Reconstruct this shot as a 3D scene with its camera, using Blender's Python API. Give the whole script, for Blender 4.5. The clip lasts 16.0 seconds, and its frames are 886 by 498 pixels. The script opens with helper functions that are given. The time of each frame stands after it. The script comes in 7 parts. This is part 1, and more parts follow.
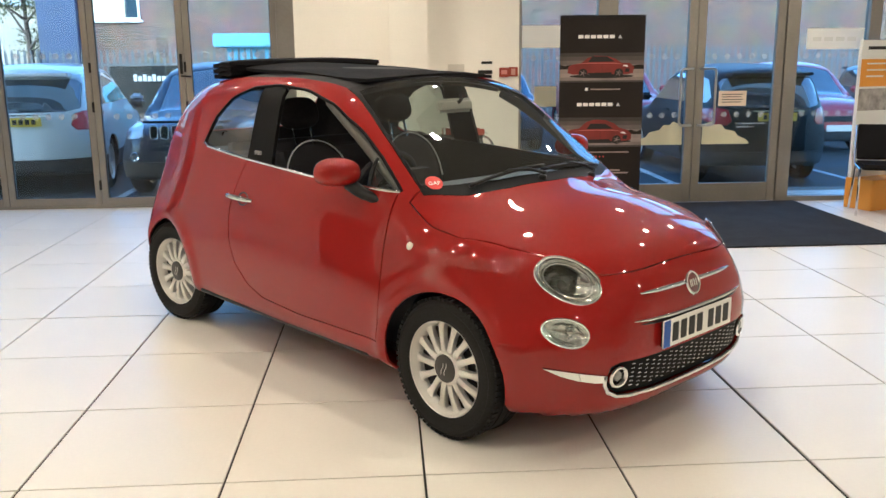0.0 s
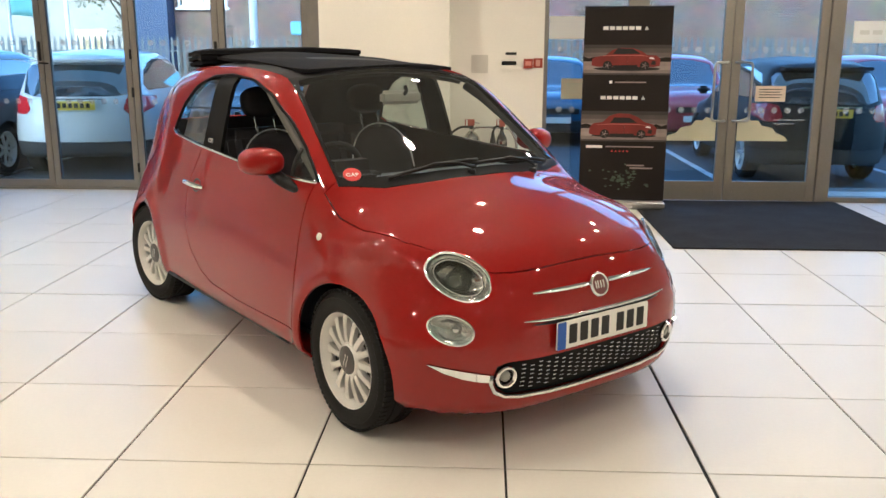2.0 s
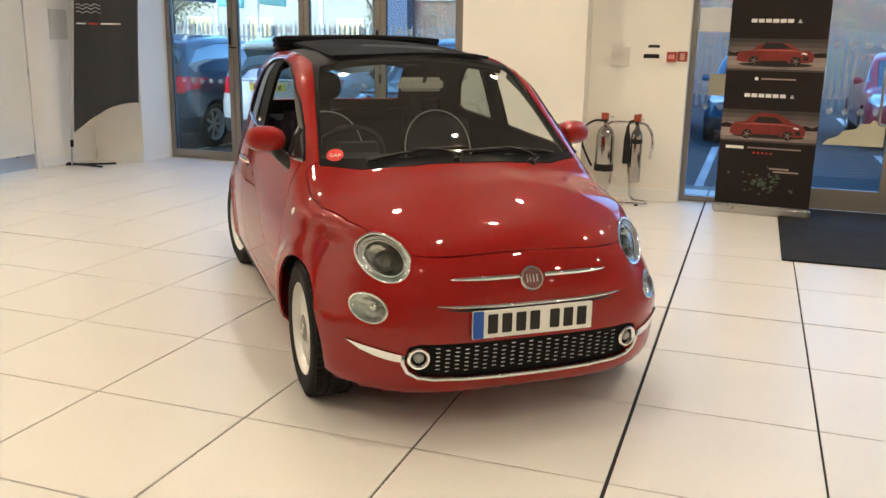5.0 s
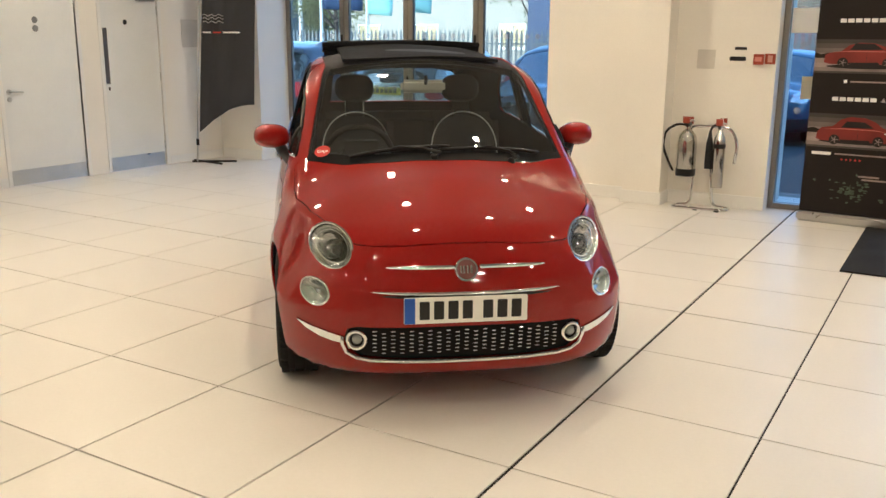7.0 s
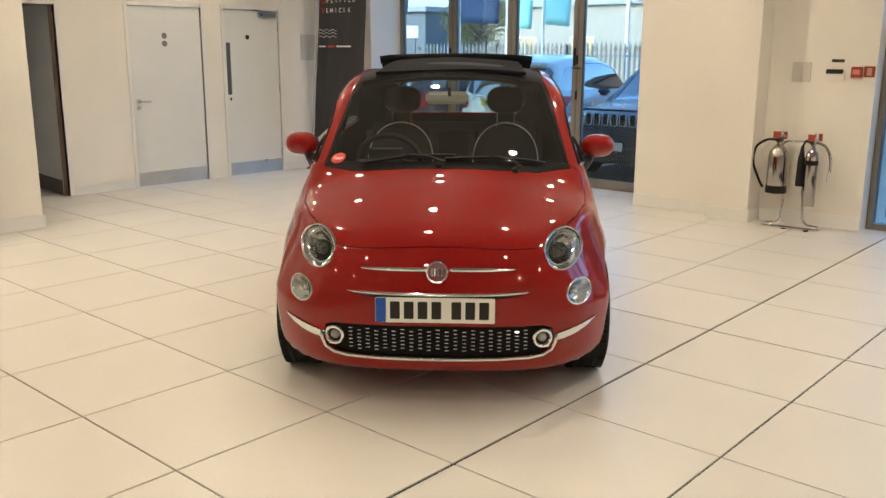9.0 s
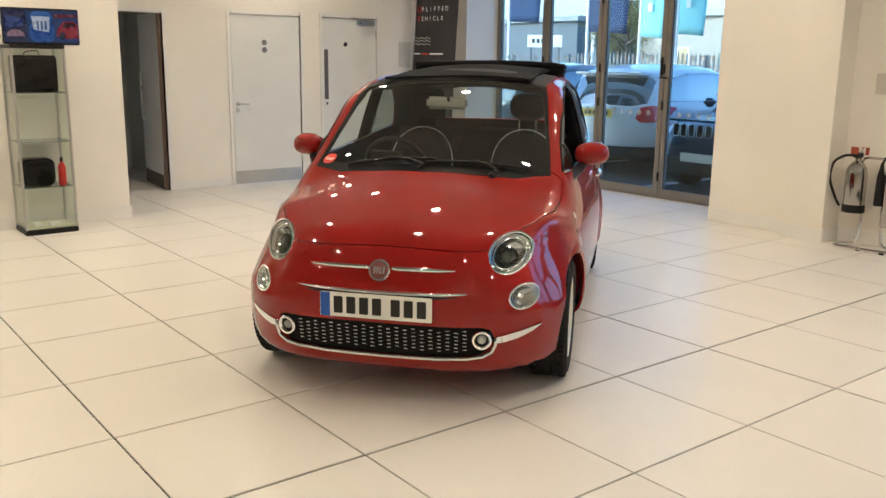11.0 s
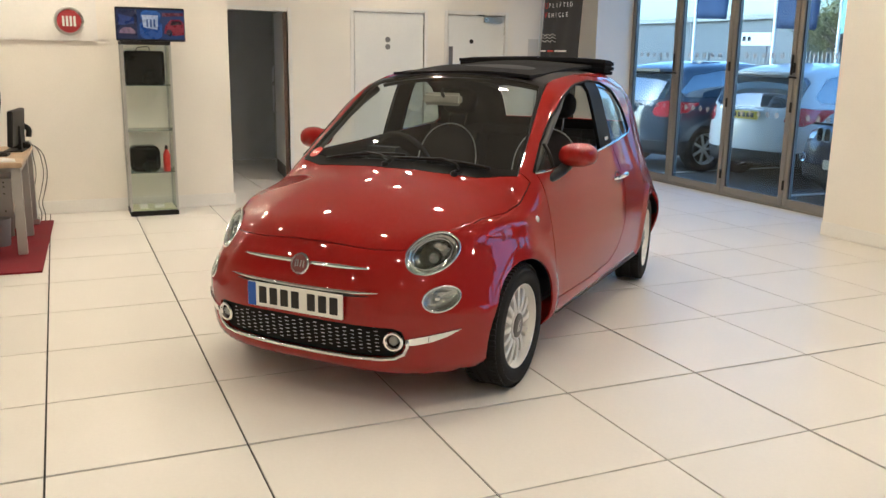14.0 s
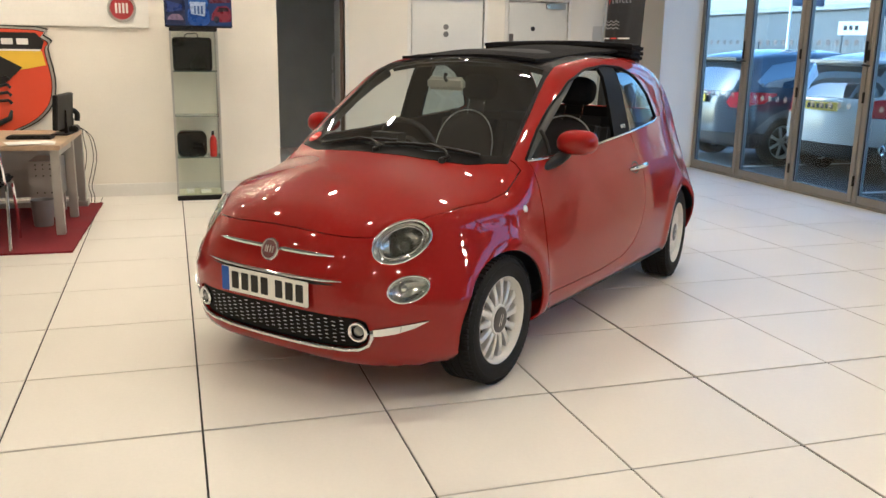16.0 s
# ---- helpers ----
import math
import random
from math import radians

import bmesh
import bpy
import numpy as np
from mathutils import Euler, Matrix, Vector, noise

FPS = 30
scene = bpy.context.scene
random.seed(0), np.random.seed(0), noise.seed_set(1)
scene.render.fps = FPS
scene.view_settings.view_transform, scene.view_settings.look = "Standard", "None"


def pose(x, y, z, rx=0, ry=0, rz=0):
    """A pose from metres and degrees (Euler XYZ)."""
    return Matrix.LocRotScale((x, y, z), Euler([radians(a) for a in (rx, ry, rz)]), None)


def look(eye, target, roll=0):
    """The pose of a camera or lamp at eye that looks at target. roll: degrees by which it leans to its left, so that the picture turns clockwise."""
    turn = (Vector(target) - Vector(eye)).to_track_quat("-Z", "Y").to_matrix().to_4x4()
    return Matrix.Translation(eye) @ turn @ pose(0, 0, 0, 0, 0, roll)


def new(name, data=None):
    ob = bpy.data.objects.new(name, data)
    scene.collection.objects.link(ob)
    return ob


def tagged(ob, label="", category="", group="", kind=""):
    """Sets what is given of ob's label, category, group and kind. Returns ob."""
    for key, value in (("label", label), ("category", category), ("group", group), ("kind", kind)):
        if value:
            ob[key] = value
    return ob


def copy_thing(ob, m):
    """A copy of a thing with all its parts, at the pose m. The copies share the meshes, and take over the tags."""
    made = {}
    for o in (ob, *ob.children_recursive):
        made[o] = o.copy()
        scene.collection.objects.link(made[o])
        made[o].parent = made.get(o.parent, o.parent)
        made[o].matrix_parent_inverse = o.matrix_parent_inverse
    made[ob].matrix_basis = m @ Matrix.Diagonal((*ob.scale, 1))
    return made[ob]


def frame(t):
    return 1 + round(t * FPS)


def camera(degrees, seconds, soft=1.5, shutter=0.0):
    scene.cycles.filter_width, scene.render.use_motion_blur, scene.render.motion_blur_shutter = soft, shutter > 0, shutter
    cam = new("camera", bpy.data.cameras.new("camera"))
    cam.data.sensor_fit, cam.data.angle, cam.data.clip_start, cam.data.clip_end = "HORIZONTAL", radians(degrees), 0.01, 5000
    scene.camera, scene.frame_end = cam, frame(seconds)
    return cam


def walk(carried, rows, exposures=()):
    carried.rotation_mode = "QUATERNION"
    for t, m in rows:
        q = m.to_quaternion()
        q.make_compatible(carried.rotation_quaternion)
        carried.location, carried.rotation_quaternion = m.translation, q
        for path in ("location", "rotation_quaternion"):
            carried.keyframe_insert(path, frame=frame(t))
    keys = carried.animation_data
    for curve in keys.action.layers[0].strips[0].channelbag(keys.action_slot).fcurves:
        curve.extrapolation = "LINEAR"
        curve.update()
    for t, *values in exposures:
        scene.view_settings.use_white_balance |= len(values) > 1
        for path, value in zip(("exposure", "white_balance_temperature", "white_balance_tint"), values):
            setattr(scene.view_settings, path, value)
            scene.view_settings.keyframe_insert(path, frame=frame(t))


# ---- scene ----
cam = camera(54.0, 16.0)
PATH = [
    (0, (0.409, 0.16, 1.476), (0.535, 2.11, 1.049), -0.5),
    (0.5, (0.565, 0.121, 1.47), (0.651, 2.073, 1.039), -0.4),
    (1, (0.777, 0.084, 1.474), (0.808, 2.035, 1.037), 0.1),
    (1.5, (0.957, 0.122, 1.46), (0.942, 2.073, 1.02), 0.2),
    (2, (1.15, 0.17, 1.486), (1.059, 2.117, 1.036), 0.1),
    (2.5, (1.38, 0.136, 1.479), (1.202, 2.076, 1.025), 0.1),
    (3, (1.612, 0.077, 1.486), (1.355, 2.007, 1.028), 0.9),
    (3.5, (1.784, 0.125, 1.467), (1.436, 2.04, 1.009), 1.4),
    (4, (1.971, 0.178, 1.492), (1.522, 2.071, 1.027), 1.1),
    (4.2, (2.041, 0.203, 1.491), (1.553, 2.086, 1.026), 1.1),
    (6.3, (2.867, 0.455, 1.481), (1.98, 2.181, 0.996), 0.7),
    (6.5, (2.971, 0.471, 1.484), (2.05, 2.179, 1.002), 0.7),
    (7, (3.212, 0.495, 1.491), (2.214, 2.164, 1.024), 0.4),
    (7.5, (3.375, 0.576, 1.473), (2.296, 2.198, 1.022), -0.0),
    (8, (3.527, 0.662, 1.494), (2.364, 2.227, 1.05), -0.0),
    (8.5, (3.703, 0.743, 1.495), (2.468, 2.254, 1.059), 0.1),
    (9, (3.917, 0.81, 1.499), (2.62, 2.267, 1.057), 0.2),
    (9.2, (3.983, 0.852, 1.495), (2.662, 2.286, 1.051), 0.2),
    (11.3, (4.656, 1.508, 1.485), (3.086, 2.672, 1.061), 1.0),
    (11.5, (4.695, 1.588, 1.479), (3.107, 2.727, 1.054), 1.2),
    (12, (4.772, 1.763, 1.5), (3.135, 2.831, 1.073), 1.1),
    (12.5, (4.883, 1.948, 1.495), (3.196, 2.933, 1.067), 0.6),
    (13, (5.037, 2.138, 1.498), (3.312, 3.054, 1.07), 0.7),
    (13.5, (5.087, 2.32, 1.473), (3.328, 3.169, 1.047), 0.7),
    (14, (5.125, 2.492, 1.485), (3.338, 3.278, 1.051), 0.9),
    (14.5, (5.182, 2.648, 1.484), (3.369, 3.368, 1.045), 0.8),
    (15, (5.259, 2.805, 1.476), (3.422, 3.461, 1.038), 0.9),
    (15.5, (5.258, 2.908, 1.467), (3.405, 3.515, 1.02), 1.0),
    (16, (5.17, 3.024, 1.45), (3.311, 3.602, 0.994), 0.9),
]
walk(cam, [(t, look(eye, target, roll)) for t, eye, target, roll in PATH],
     exposures=[(0, 1.59, 4880, 13), (4, 1.50, 5030, 14), (7, 1.44, 5210, 14), (8.5, 1.27, 5210, 14), (11.5, 1.35, 5080, 14), (13.5, 1.38, 5000, 14), (16, 1.46, 4950, 14)])

# ---- world and light ----
world = bpy.data.worlds.new("sky")
scene.world = world
world.use_nodes = True
wn = world.node_tree.nodes
wl = world.node_tree.links
sky = wn.new("ShaderNodeTexSky")
sky.sky_type, sky.sun_disc = "NISHITA", False
sky.sun_elevation, sky.sun_rotation = radians(28), radians(200)
sky.dust_density, sky.ozone_density = 2.6, 0.3
wl.new(sky.outputs["Color"], wn["Background"].inputs["Color"])
wn["Background"].inputs["Strength"].default_value = 0.31

sun = new("sun", bpy.data.lights.new("sun", "SUN"))
sun.data.energy, sun.data.angle, sun.data.color = 0.5, radians(12), (1.0, 0.95, 0.88)
sun.matrix_world = look((0, 0, 20), (-6, 14, 14))

CEILING = 3.1

# ---- materials ----


def mat(name, color, rough=0.5, metal=0.0, coat=0.0, grain=0.0, grain_scale=40.0, bump=0.0, wear=0.0, wear_scale=3.0,
        emit=None, strength=0.0, spec=0.5, transmission=0.0, ior=1.45, alpha=1.0, coat_rough=0.03, per_object=0.0):
    """A node material with grain and stains at two scales."""
    m = bpy.data.materials.new(name)
    m.use_nodes = True
    nt = m.node_tree
    b = nt.nodes["Principled BSDF"]

    def put(k, v):
        b.inputs[k].default_value = v
    put("Base Color", (*color, 1))
    put("Roughness", rough)
    put("Metallic", metal)
    put("Coat Weight", coat)
    put("Coat Roughness", coat_rough)
    put("Specular IOR Level", spec)
    put("Transmission Weight", transmission)
    put("IOR", ior)
    put("Alpha", alpha)
    if emit:
        put("Emission Color", (*emit, 1))
        put("Emission Strength", strength)
    if grain or bump or wear or per_object:
        tc = nt.nodes.new("ShaderNodeTexCoord")
        fine = nt.nodes.new("ShaderNodeTexNoise")
        fine.inputs["Scale"].default_value = grain_scale
        fine.inputs["Detail"].default_value = 6
        nt.links.new(tc.outputs["Object"], fine.inputs["Vector"])
        broad = nt.nodes.new("ShaderNodeTexNoise")
        broad.inputs["Scale"].default_value = wear_scale
        broad.inputs["Detail"].default_value = 4
        nt.links.new(tc.outputs["Object"], broad.inputs["Vector"])

        def dim(source, low, high, colour_in, colour_default):
            ramp = nt.nodes.new("ShaderNodeMapRange")
            ramp.inputs["From Min"].default_value, ramp.inputs["From Max"].default_value = 0.3, 0.7
            ramp.inputs["To Min"].default_value, ramp.inputs["To Max"].default_value = low, high
            nt.links.new(source, ramp.inputs["Value"])
            mul = nt.nodes.new("ShaderNodeVectorMath")
            mul.operation = "SCALE"
            if colour_in is None:
                mul.inputs[0].default_value = colour_default
            else:
                nt.links.new(colour_in, mul.inputs[0])
            nt.links.new(ramp.outputs["Result"], mul.inputs["Scale"])
            return mul.outputs["Vector"]
        out = dim(fine.outputs["Fac"], 1 - grain, 1 + grain, None, color)
        out = dim(broad.outputs["Fac"], 1 - wear, 1 + wear, out, None)
        if per_object:
            info = nt.nodes.new("ShaderNodeObjectInfo")
            ramp = nt.nodes.new("ShaderNodeMapRange")
            ramp.inputs["To Min"].default_value, ramp.inputs["To Max"].default_value = 1 - per_object, 1 + per_object
            nt.links.new(info.outputs["Random"], ramp.inputs["Value"])
            mul = nt.nodes.new("ShaderNodeVectorMath")
            mul.operation = "SCALE"
            nt.links.new(out, mul.inputs[0])
            nt.links.new(ramp.outputs["Result"], mul.inputs["Scale"])
            out = mul.outputs["Vector"]
        nt.links.new(out, b.inputs["Base Color"])
        if wear:
            rr = nt.nodes.new("ShaderNodeMapRange")
            rr.inputs["From Min"].default_value, rr.inputs["From Max"].default_value = 0.3, 0.7
            rr.inputs["To Min"].default_value, rr.inputs["To Max"].default_value = max(rough - wear * 0.5, 0), min(rough + wear * 0.5, 1)
            nt.links.new(broad.outputs["Fac"], rr.inputs["Value"])
            nt.links.new(rr.outputs["Result"], b.inputs["Roughness"])
        if bump:
            bp = nt.nodes.new("ShaderNodeBump")
            bp.inputs["Strength"].default_value = bump
            bp.inputs["Distance"].default_value = 0.002
            nt.links.new(fine.outputs["Fac"], bp.inputs["Height"])
            nt.links.new(bp.outputs["Normal"], b.inputs["Normal"])
    return m


def glass(name, tint=(0.70, 0.815, 0.84), gloss=0.06, rough=0.0, film=0.0):
    """A thin pane: mostly clear, with mirror gloss that grows at grazing angles and a pale veil painted for reflected
    haze.
    """
    m = bpy.data.materials.new(name)
    m.use_nodes = True
    nt = m.node_tree
    nt.nodes.remove(nt.nodes["Principled BSDF"])
    clear = nt.nodes.new("ShaderNodeBsdfTransparent")
    clear.inputs["Color"].default_value = (*tint, 1)
    shine = nt.nodes.new("ShaderNodeBsdfGlossy")
    shine.inputs["Roughness"].default_value = rough
    graze = nt.nodes.new("ShaderNodeLayerWeight")
    graze.inputs["Blend"].default_value = 0.5
    steep = nt.nodes.new("ShaderNodeMath")
    steep.operation = "POWER"
    steep.inputs[1].default_value = 5
    gain = nt.nodes.new("ShaderNodeMath")
    gain.operation = "MULTIPLY_ADD"
    gain.inputs[1].default_value, gain.inputs[2].default_value = 0.8, gloss * 0.6
    nt.links.new(graze.outputs["Facing"], steep.inputs[0])
    nt.links.new(steep.outputs["Value"], gain.inputs[0])
    mix = nt.nodes.new("ShaderNodeMixShader")
    nt.links.new(gain.outputs["Value"], mix.inputs["Fac"])
    # Haze painted as a pale diffuse mix, for the ceiling's reflection in the windscreen.
    if film:
        veil = nt.nodes.new("ShaderNodeBsdfDiffuse")
        veil.inputs["Color"].default_value = (0.6, 0.6, 0.55, 1)
        haze = nt.nodes.new("ShaderNodeMixShader")
        haze.inputs["Fac"].default_value = film
        nt.links.new(clear.outputs["BSDF"], haze.inputs[1])
        nt.links.new(veil.outputs["BSDF"], haze.inputs[2])
        nt.links.new(haze.outputs["Shader"], mix.inputs[1])
    else:
        nt.links.new(clear.outputs["BSDF"], mix.inputs[1])
    nt.links.new(shine.outputs["BSDF"], mix.inputs[2])
    nt.links.new(mix.outputs["Shader"], nt.nodes["Material Output"].inputs["Surface"])
    return m


M_WALL = mat("cream_wall_paint", (0.80, 0.768, 0.70), 0.62, grain=0.02, grain_scale=120, bump=0.12, wear=0.03, wear_scale=1.2)
M_WHITE = mat("white_paint", (0.78, 0.77, 0.74), 0.45, grain=0.015, wear=0.02, bump=0.05)
M_CEIL = mat("grey_ceiling_paint", (0.24, 0.23, 0.215), 0.8, grain=0.02, wear=0.02)
M_TILE = mat("cream_floor_tile", (0.72, 0.69, 0.64), 0.34, spec=0.45, coat=0.0, grain=0.015, grain_scale=60, wear=0.012, wear_scale=2.2, per_object=0.015)
M_GROUT = mat("dark_grout", (0.014, 0.013, 0.012), 0.8, grain=0.2, grain_scale=90, wear=0.25)
M_ALU = mat("grey_aluminium_frame", (0.27, 0.25, 0.22), 0.42, 0.55, grain=0.04, wear=0.06)
M_GLASS = glass("window_glass")
M_MAT = mat("black_coir_mat", (0.011, 0.011, 0.012), 0.95, grain=0.5, grain_scale=500, bump=0.6, wear=0.2, wear_scale=4)
M_STEEL = mat("brushed_steel", (0.55, 0.55, 0.53), 0.3, 1.0, grain=0.06, grain_scale=200, wear=0.08)
M_CHROME = mat("chrome", (0.82, 0.82, 0.82), 0.06, 1.0, wear=0.03)
M_BLACK = mat("black_plastic", (0.010, 0.010, 0.011), 0.45, spec=0.3, grain=0.1, bump=0.1, wear=0.05)
M_RUBBER = mat("black_rubber", (0.012, 0.012, 0.012), 0.8, spec=0.3, grain=0.25, grain_scale=120, bump=0.2, wear=0.15)
M_PAINT = mat("red_car_paint", (0.235, 0.0050, 0.0022), 0.45, 0.0, coat=0.85, coat_rough=0.012, grain=0.01, wear=0.01, spec=0.08)
M_FABRIC = mat("black_fabric", (0.011, 0.011, 0.013), 0.9, spec=0.12, grain=0.3, grain_scale=600, bump=0.4, wear=0.15)
M_RED = mat("red_paint", (0.55, 0.03, 0.02), 0.45, wear=0.05)
M_ASPHALT = mat("asphalt", (0.05, 0.052, 0.056), 0.85, grain=0.35, grain_scale=90, bump=0.5, wear=0.25, wear_scale=0.5)
M_LAMP = mat("lit_lamp", (1, 0.9, 0.75), 0.5, emit=(1.0, 0.745, 0.41), strength=250)

# ---- mesh tools ----


def part(name, bm, material, parent=None, label="", smooth=False):
    """Link a bmesh as one mesh object under a thing or a part."""
    me = bpy.data.meshes.new(name)
    bm.to_mesh(me)
    bm.free()
    for m in (material if isinstance(material, (list, tuple)) else [material]):
        me.materials.append(m)
    if smooth:
        me.shade_smooth()
        if smooth != "all":
            me.set_sharp_from_angle(angle=radians(35))
    ob = new(name, me)
    if parent is not None:
        ob.parent = parent
    if label:
        ob["label"] = label
    return ob


def thing(name, label, category, m=None, group="", kind=""):
    """An Empty at a thing's base."""
    ob = new(name)
    ob.empty_display_size = 0.1
    if m is not None:
        ob.matrix_basis = m
    return tagged(ob, label, category, group, kind)


def add_box(bm, lo, hi, bevel=0.0, segments=2, m=None):
    """A box from corner to corner, with bevelled edges, added to bm."""
    tmp = bmesh.new()
    bmesh.ops.create_cube(tmp, size=1)
    size = [h - l for l, h in zip(lo, hi)]
    mid = [(h + l) / 2 for l, h in zip(lo, hi)]
    bmesh.ops.transform(tmp, matrix=Matrix.LocRotScale(mid, None, size), verts=tmp.verts)
    if bevel:
        bmesh.ops.bevel(tmp, geom=tmp.edges[:], offset=bevel, segments=segments, affect="EDGES", clamp_overlap=True)
    if m is not None:
        bmesh.ops.transform(tmp, matrix=m, verts=tmp.verts)
    me = bpy.data.meshes.new("tmp")
    tmp.to_mesh(me)
    tmp.free()
    bm.from_mesh(me)
    bpy.data.meshes.remove(me)
    return bm


def box(lo, hi, bevel=0.0, segments=2, m=None):
    return add_box(bmesh.new(), lo, hi, bevel, segments, m)


def add_lathe(bm, profile, steps=32, m=None, closed=False):
    """Turn a profile of (radius, height) about z."""
    m = m or Matrix()
    rings = []
    for r, z in profile:
        if r < 1e-6:
            rings.append([bm.verts.new(m @ Vector((0, 0, z)))])
        else:
            rings.append([bm.verts.new(m @ Vector((r * math.cos(2 * math.pi * i / steps), r * math.sin(2 * math.pi * i / steps), z))) for i in range(steps)])
    pairs = list(zip(rings, rings[1:]))
    if closed:
        pairs.append((rings[-1], rings[0]))
    for a, b in pairs:
        for i in range(steps):
            j = (i + 1) % steps
            if len(a) == 1 and len(b) == 1:
                continue
            if len(a) == 1:
                bm.faces.new((a[0], b[i], b[j]))
            elif len(b) == 1:
                bm.faces.new((a[i], a[j], b[0]))
            else:
                bm.faces.new((a[i], a[j], b[j], b[i]))
    bmesh.ops.recalc_face_normals(bm, faces=bm.faces[:])
    return bm


def lathe(profile, steps=32, m=None, closed=False):
    return add_lathe(bmesh.new(), profile, steps, m, closed)


def add_tube(bm, points, radius, sides=8, closed=False, flat=1.0):
    """A round bar along points."""
    pts = [Vector(p) for p in points]
    n = len(pts)
    rings = []
    up = None
    for i, p in enumerate(pts):
        a = pts[(i - 1) % n] if closed or i else p
        b = pts[(i + 1) % n] if closed or i < n - 1 else p
        d = (b - a).normalized()
        if up is None:
            up = d.orthogonal().normalized()
        up = (up - d * up.dot(d)).normalized()
        side = d.cross(up)
        r = radius[i] if isinstance(radius, (list, tuple)) else radius
        rings.append([bm.verts.new(p + (up * math.cos(2 * math.pi * k / sides) * flat + side * math.sin(2 * math.pi * k / sides)) * r) for k in range(sides)])
    for i in range(n if closed else n - 1):
        a, b = rings[i], rings[(i + 1) % n]
        for k in range(sides):
            j = (k + 1) % sides
            bm.faces.new((a[k], a[j], b[j], b[k]))
    if not closed:
        bm.faces.new(rings[0][::-1])
        bm.faces.new(rings[-1])
    return bm


def tube(points, radius, sides=8, closed=False, flat=1.0):
    return add_tube(bmesh.new(), points, radius, sides, closed, flat)


def bend(points, radius=0.05, steps=5):
    """Round off the inner corners of a polyline."""
    pts = [Vector(p) for p in points]
    out = [pts[0]]
    for a, b, c in zip(pts, pts[1:], pts[2:]):
        r = min(radius, (a - b).length * 0.45, (c - b).length * 0.45)
        p, q = b + (a - b).normalized() * r, b + (c - b).normalized() * r
        for k in range(steps + 1):
            t = k / steps
            out.append(p * (1 - t) ** 2 + b * 2 * t * (1 - t) + q * t * t)
    out.append(pts[-1])
    return out


def add_prism(bm, outline, depth, m=None):
    """A flat outline in x, y raised along z."""
    m = m or Matrix()
    low = [bm.verts.new(m @ Vector((x, y, 0))) for x, y in outline]
    high = [bm.verts.new(m @ Vector((x, y, depth))) for x, y in outline]
    n = len(outline)
    faces = [bm.faces.new(low[::-1]), bm.faces.new(high)]
    faces += [bm.faces.new((low[i], low[(i + 1) % n], high[(i + 1) % n], high[i])) for i in range(n)]
    bmesh.ops.recalc_face_normals(bm, faces=faces)
    return bm


def prism(outline, depth, m=None):
    return add_prism(bmesh.new(), outline, depth, m)


def rounded(w, h, r, steps=5, cx=0.0, cy=0.0):
    """A rounded rectangle's outline."""
    pts = []
    for sx, sy, a0 in ((1, 1, 0), (-1, 1, 90), (-1, -1, 180), (1, -1, 270)):
        for k in range(steps + 1):
            a = radians(a0 + 90 * k / steps)
            pts.append((cx + sx * (w / 2 - r) + r * math.cos(a), cy + sy * (h / 2 - r) + r * math.sin(a)))
    return pts


def text_mesh(body, size, extrude=0.001):
    """Letters as a mesh in x, y, centred, as a bmesh."""
    cu = bpy.data.curves.new("letters", "FONT")
    cu.body, cu.size, cu.extrude = body, size, extrude
    cu.align_x, cu.align_y = "CENTER", "CENTER"
    ob = bpy.data.objects.new("letters", cu)
    scene.collection.objects.link(ob)
    bpy.context.view_layer.update()
    me = bpy.data.meshes.new_from_object(ob.evaluated_get(bpy.context.evaluated_depsgraph_get()))
    bpy.data.objects.remove(ob)
    bpy.data.curves.remove(cu)
    bm = bmesh.new()
    bm.from_mesh(me)
    bpy.data.meshes.remove(me)
    return bm


def moved(bm, m):
    bmesh.ops.transform(bm, matrix=m, verts=bm.verts)
    return bm

# ---- the showroom's shell ----
X_DOORS, Y_FOLD, Y_ENTRY, X_CASE = -5.05, 9.28, 8.90, -3.58
TILE_W, TILE_H, TILE_X, TILE_Y = 0.7185, 0.7215, 1.96, 5.235


def wall(name, lo, hi, label, holes=(), axis="x", material=None, bevel=0.0):
    """A wall block with openings through it: holes are (from, to, bottom, top) along axis."""
    bm = bmesh.new()
    k = "xy".index(axis)
    at, end = lo[k], hi[k]
    def piece(a, b, z0, z1):
        if b - a < 1e-4 or z1 - z0 < 1e-4:
            return
        l, h = list(lo), list(hi)
        l[k], h[k], l[2], h[2] = a, b, z0, z1
        add_box(bm, l, h, bevel)
    for a, b, z0, z1 in sorted(holes):
        piece(at, a, lo[2], hi[2])
        piece(a, b, lo[2], z0)
        piece(a, b, z1, hi[2])
        at = b
    piece(at, end, lo[2], hi[2])
    return tagged(part(name, bm, material or M_WALL), label, "wall", kind="structure")


XE, YS = 8.6, -5.5
wall("wall_doors", (X_DOORS - 0.15, 4.0, 0), (X_DOORS, 8.75, CEILING), "cream painted wall with two white doors", [(4.02, 4.97, 0, 1.95), (5.77, 6.67, 0, 1.98), (6.99, 7.78, 0, 1.985)], "y")
wall("wall_corner", (X_DOORS, 8.72, 0), (-4.55, 8.87, CEILING), "cream painted corner wall behind the flag")
wall("wall_reveal", (-4.55, 8.72, 0), (-4.37, Y_FOLD + 0.05, CEILING), "white painted reveal beside the folding doors")
wall("wall_pier", (-0.42, 8.57, 0), (0.46, Y_FOLD + 0.15, CEILING), "cream painted pier between folding doors and entrance")
wall("wall_pilaster", (0.46, 8.42, 0), (0.82, Y_FOLD + 0.15, CEILING), "cream painted pilaster beside the fire extinguishers")
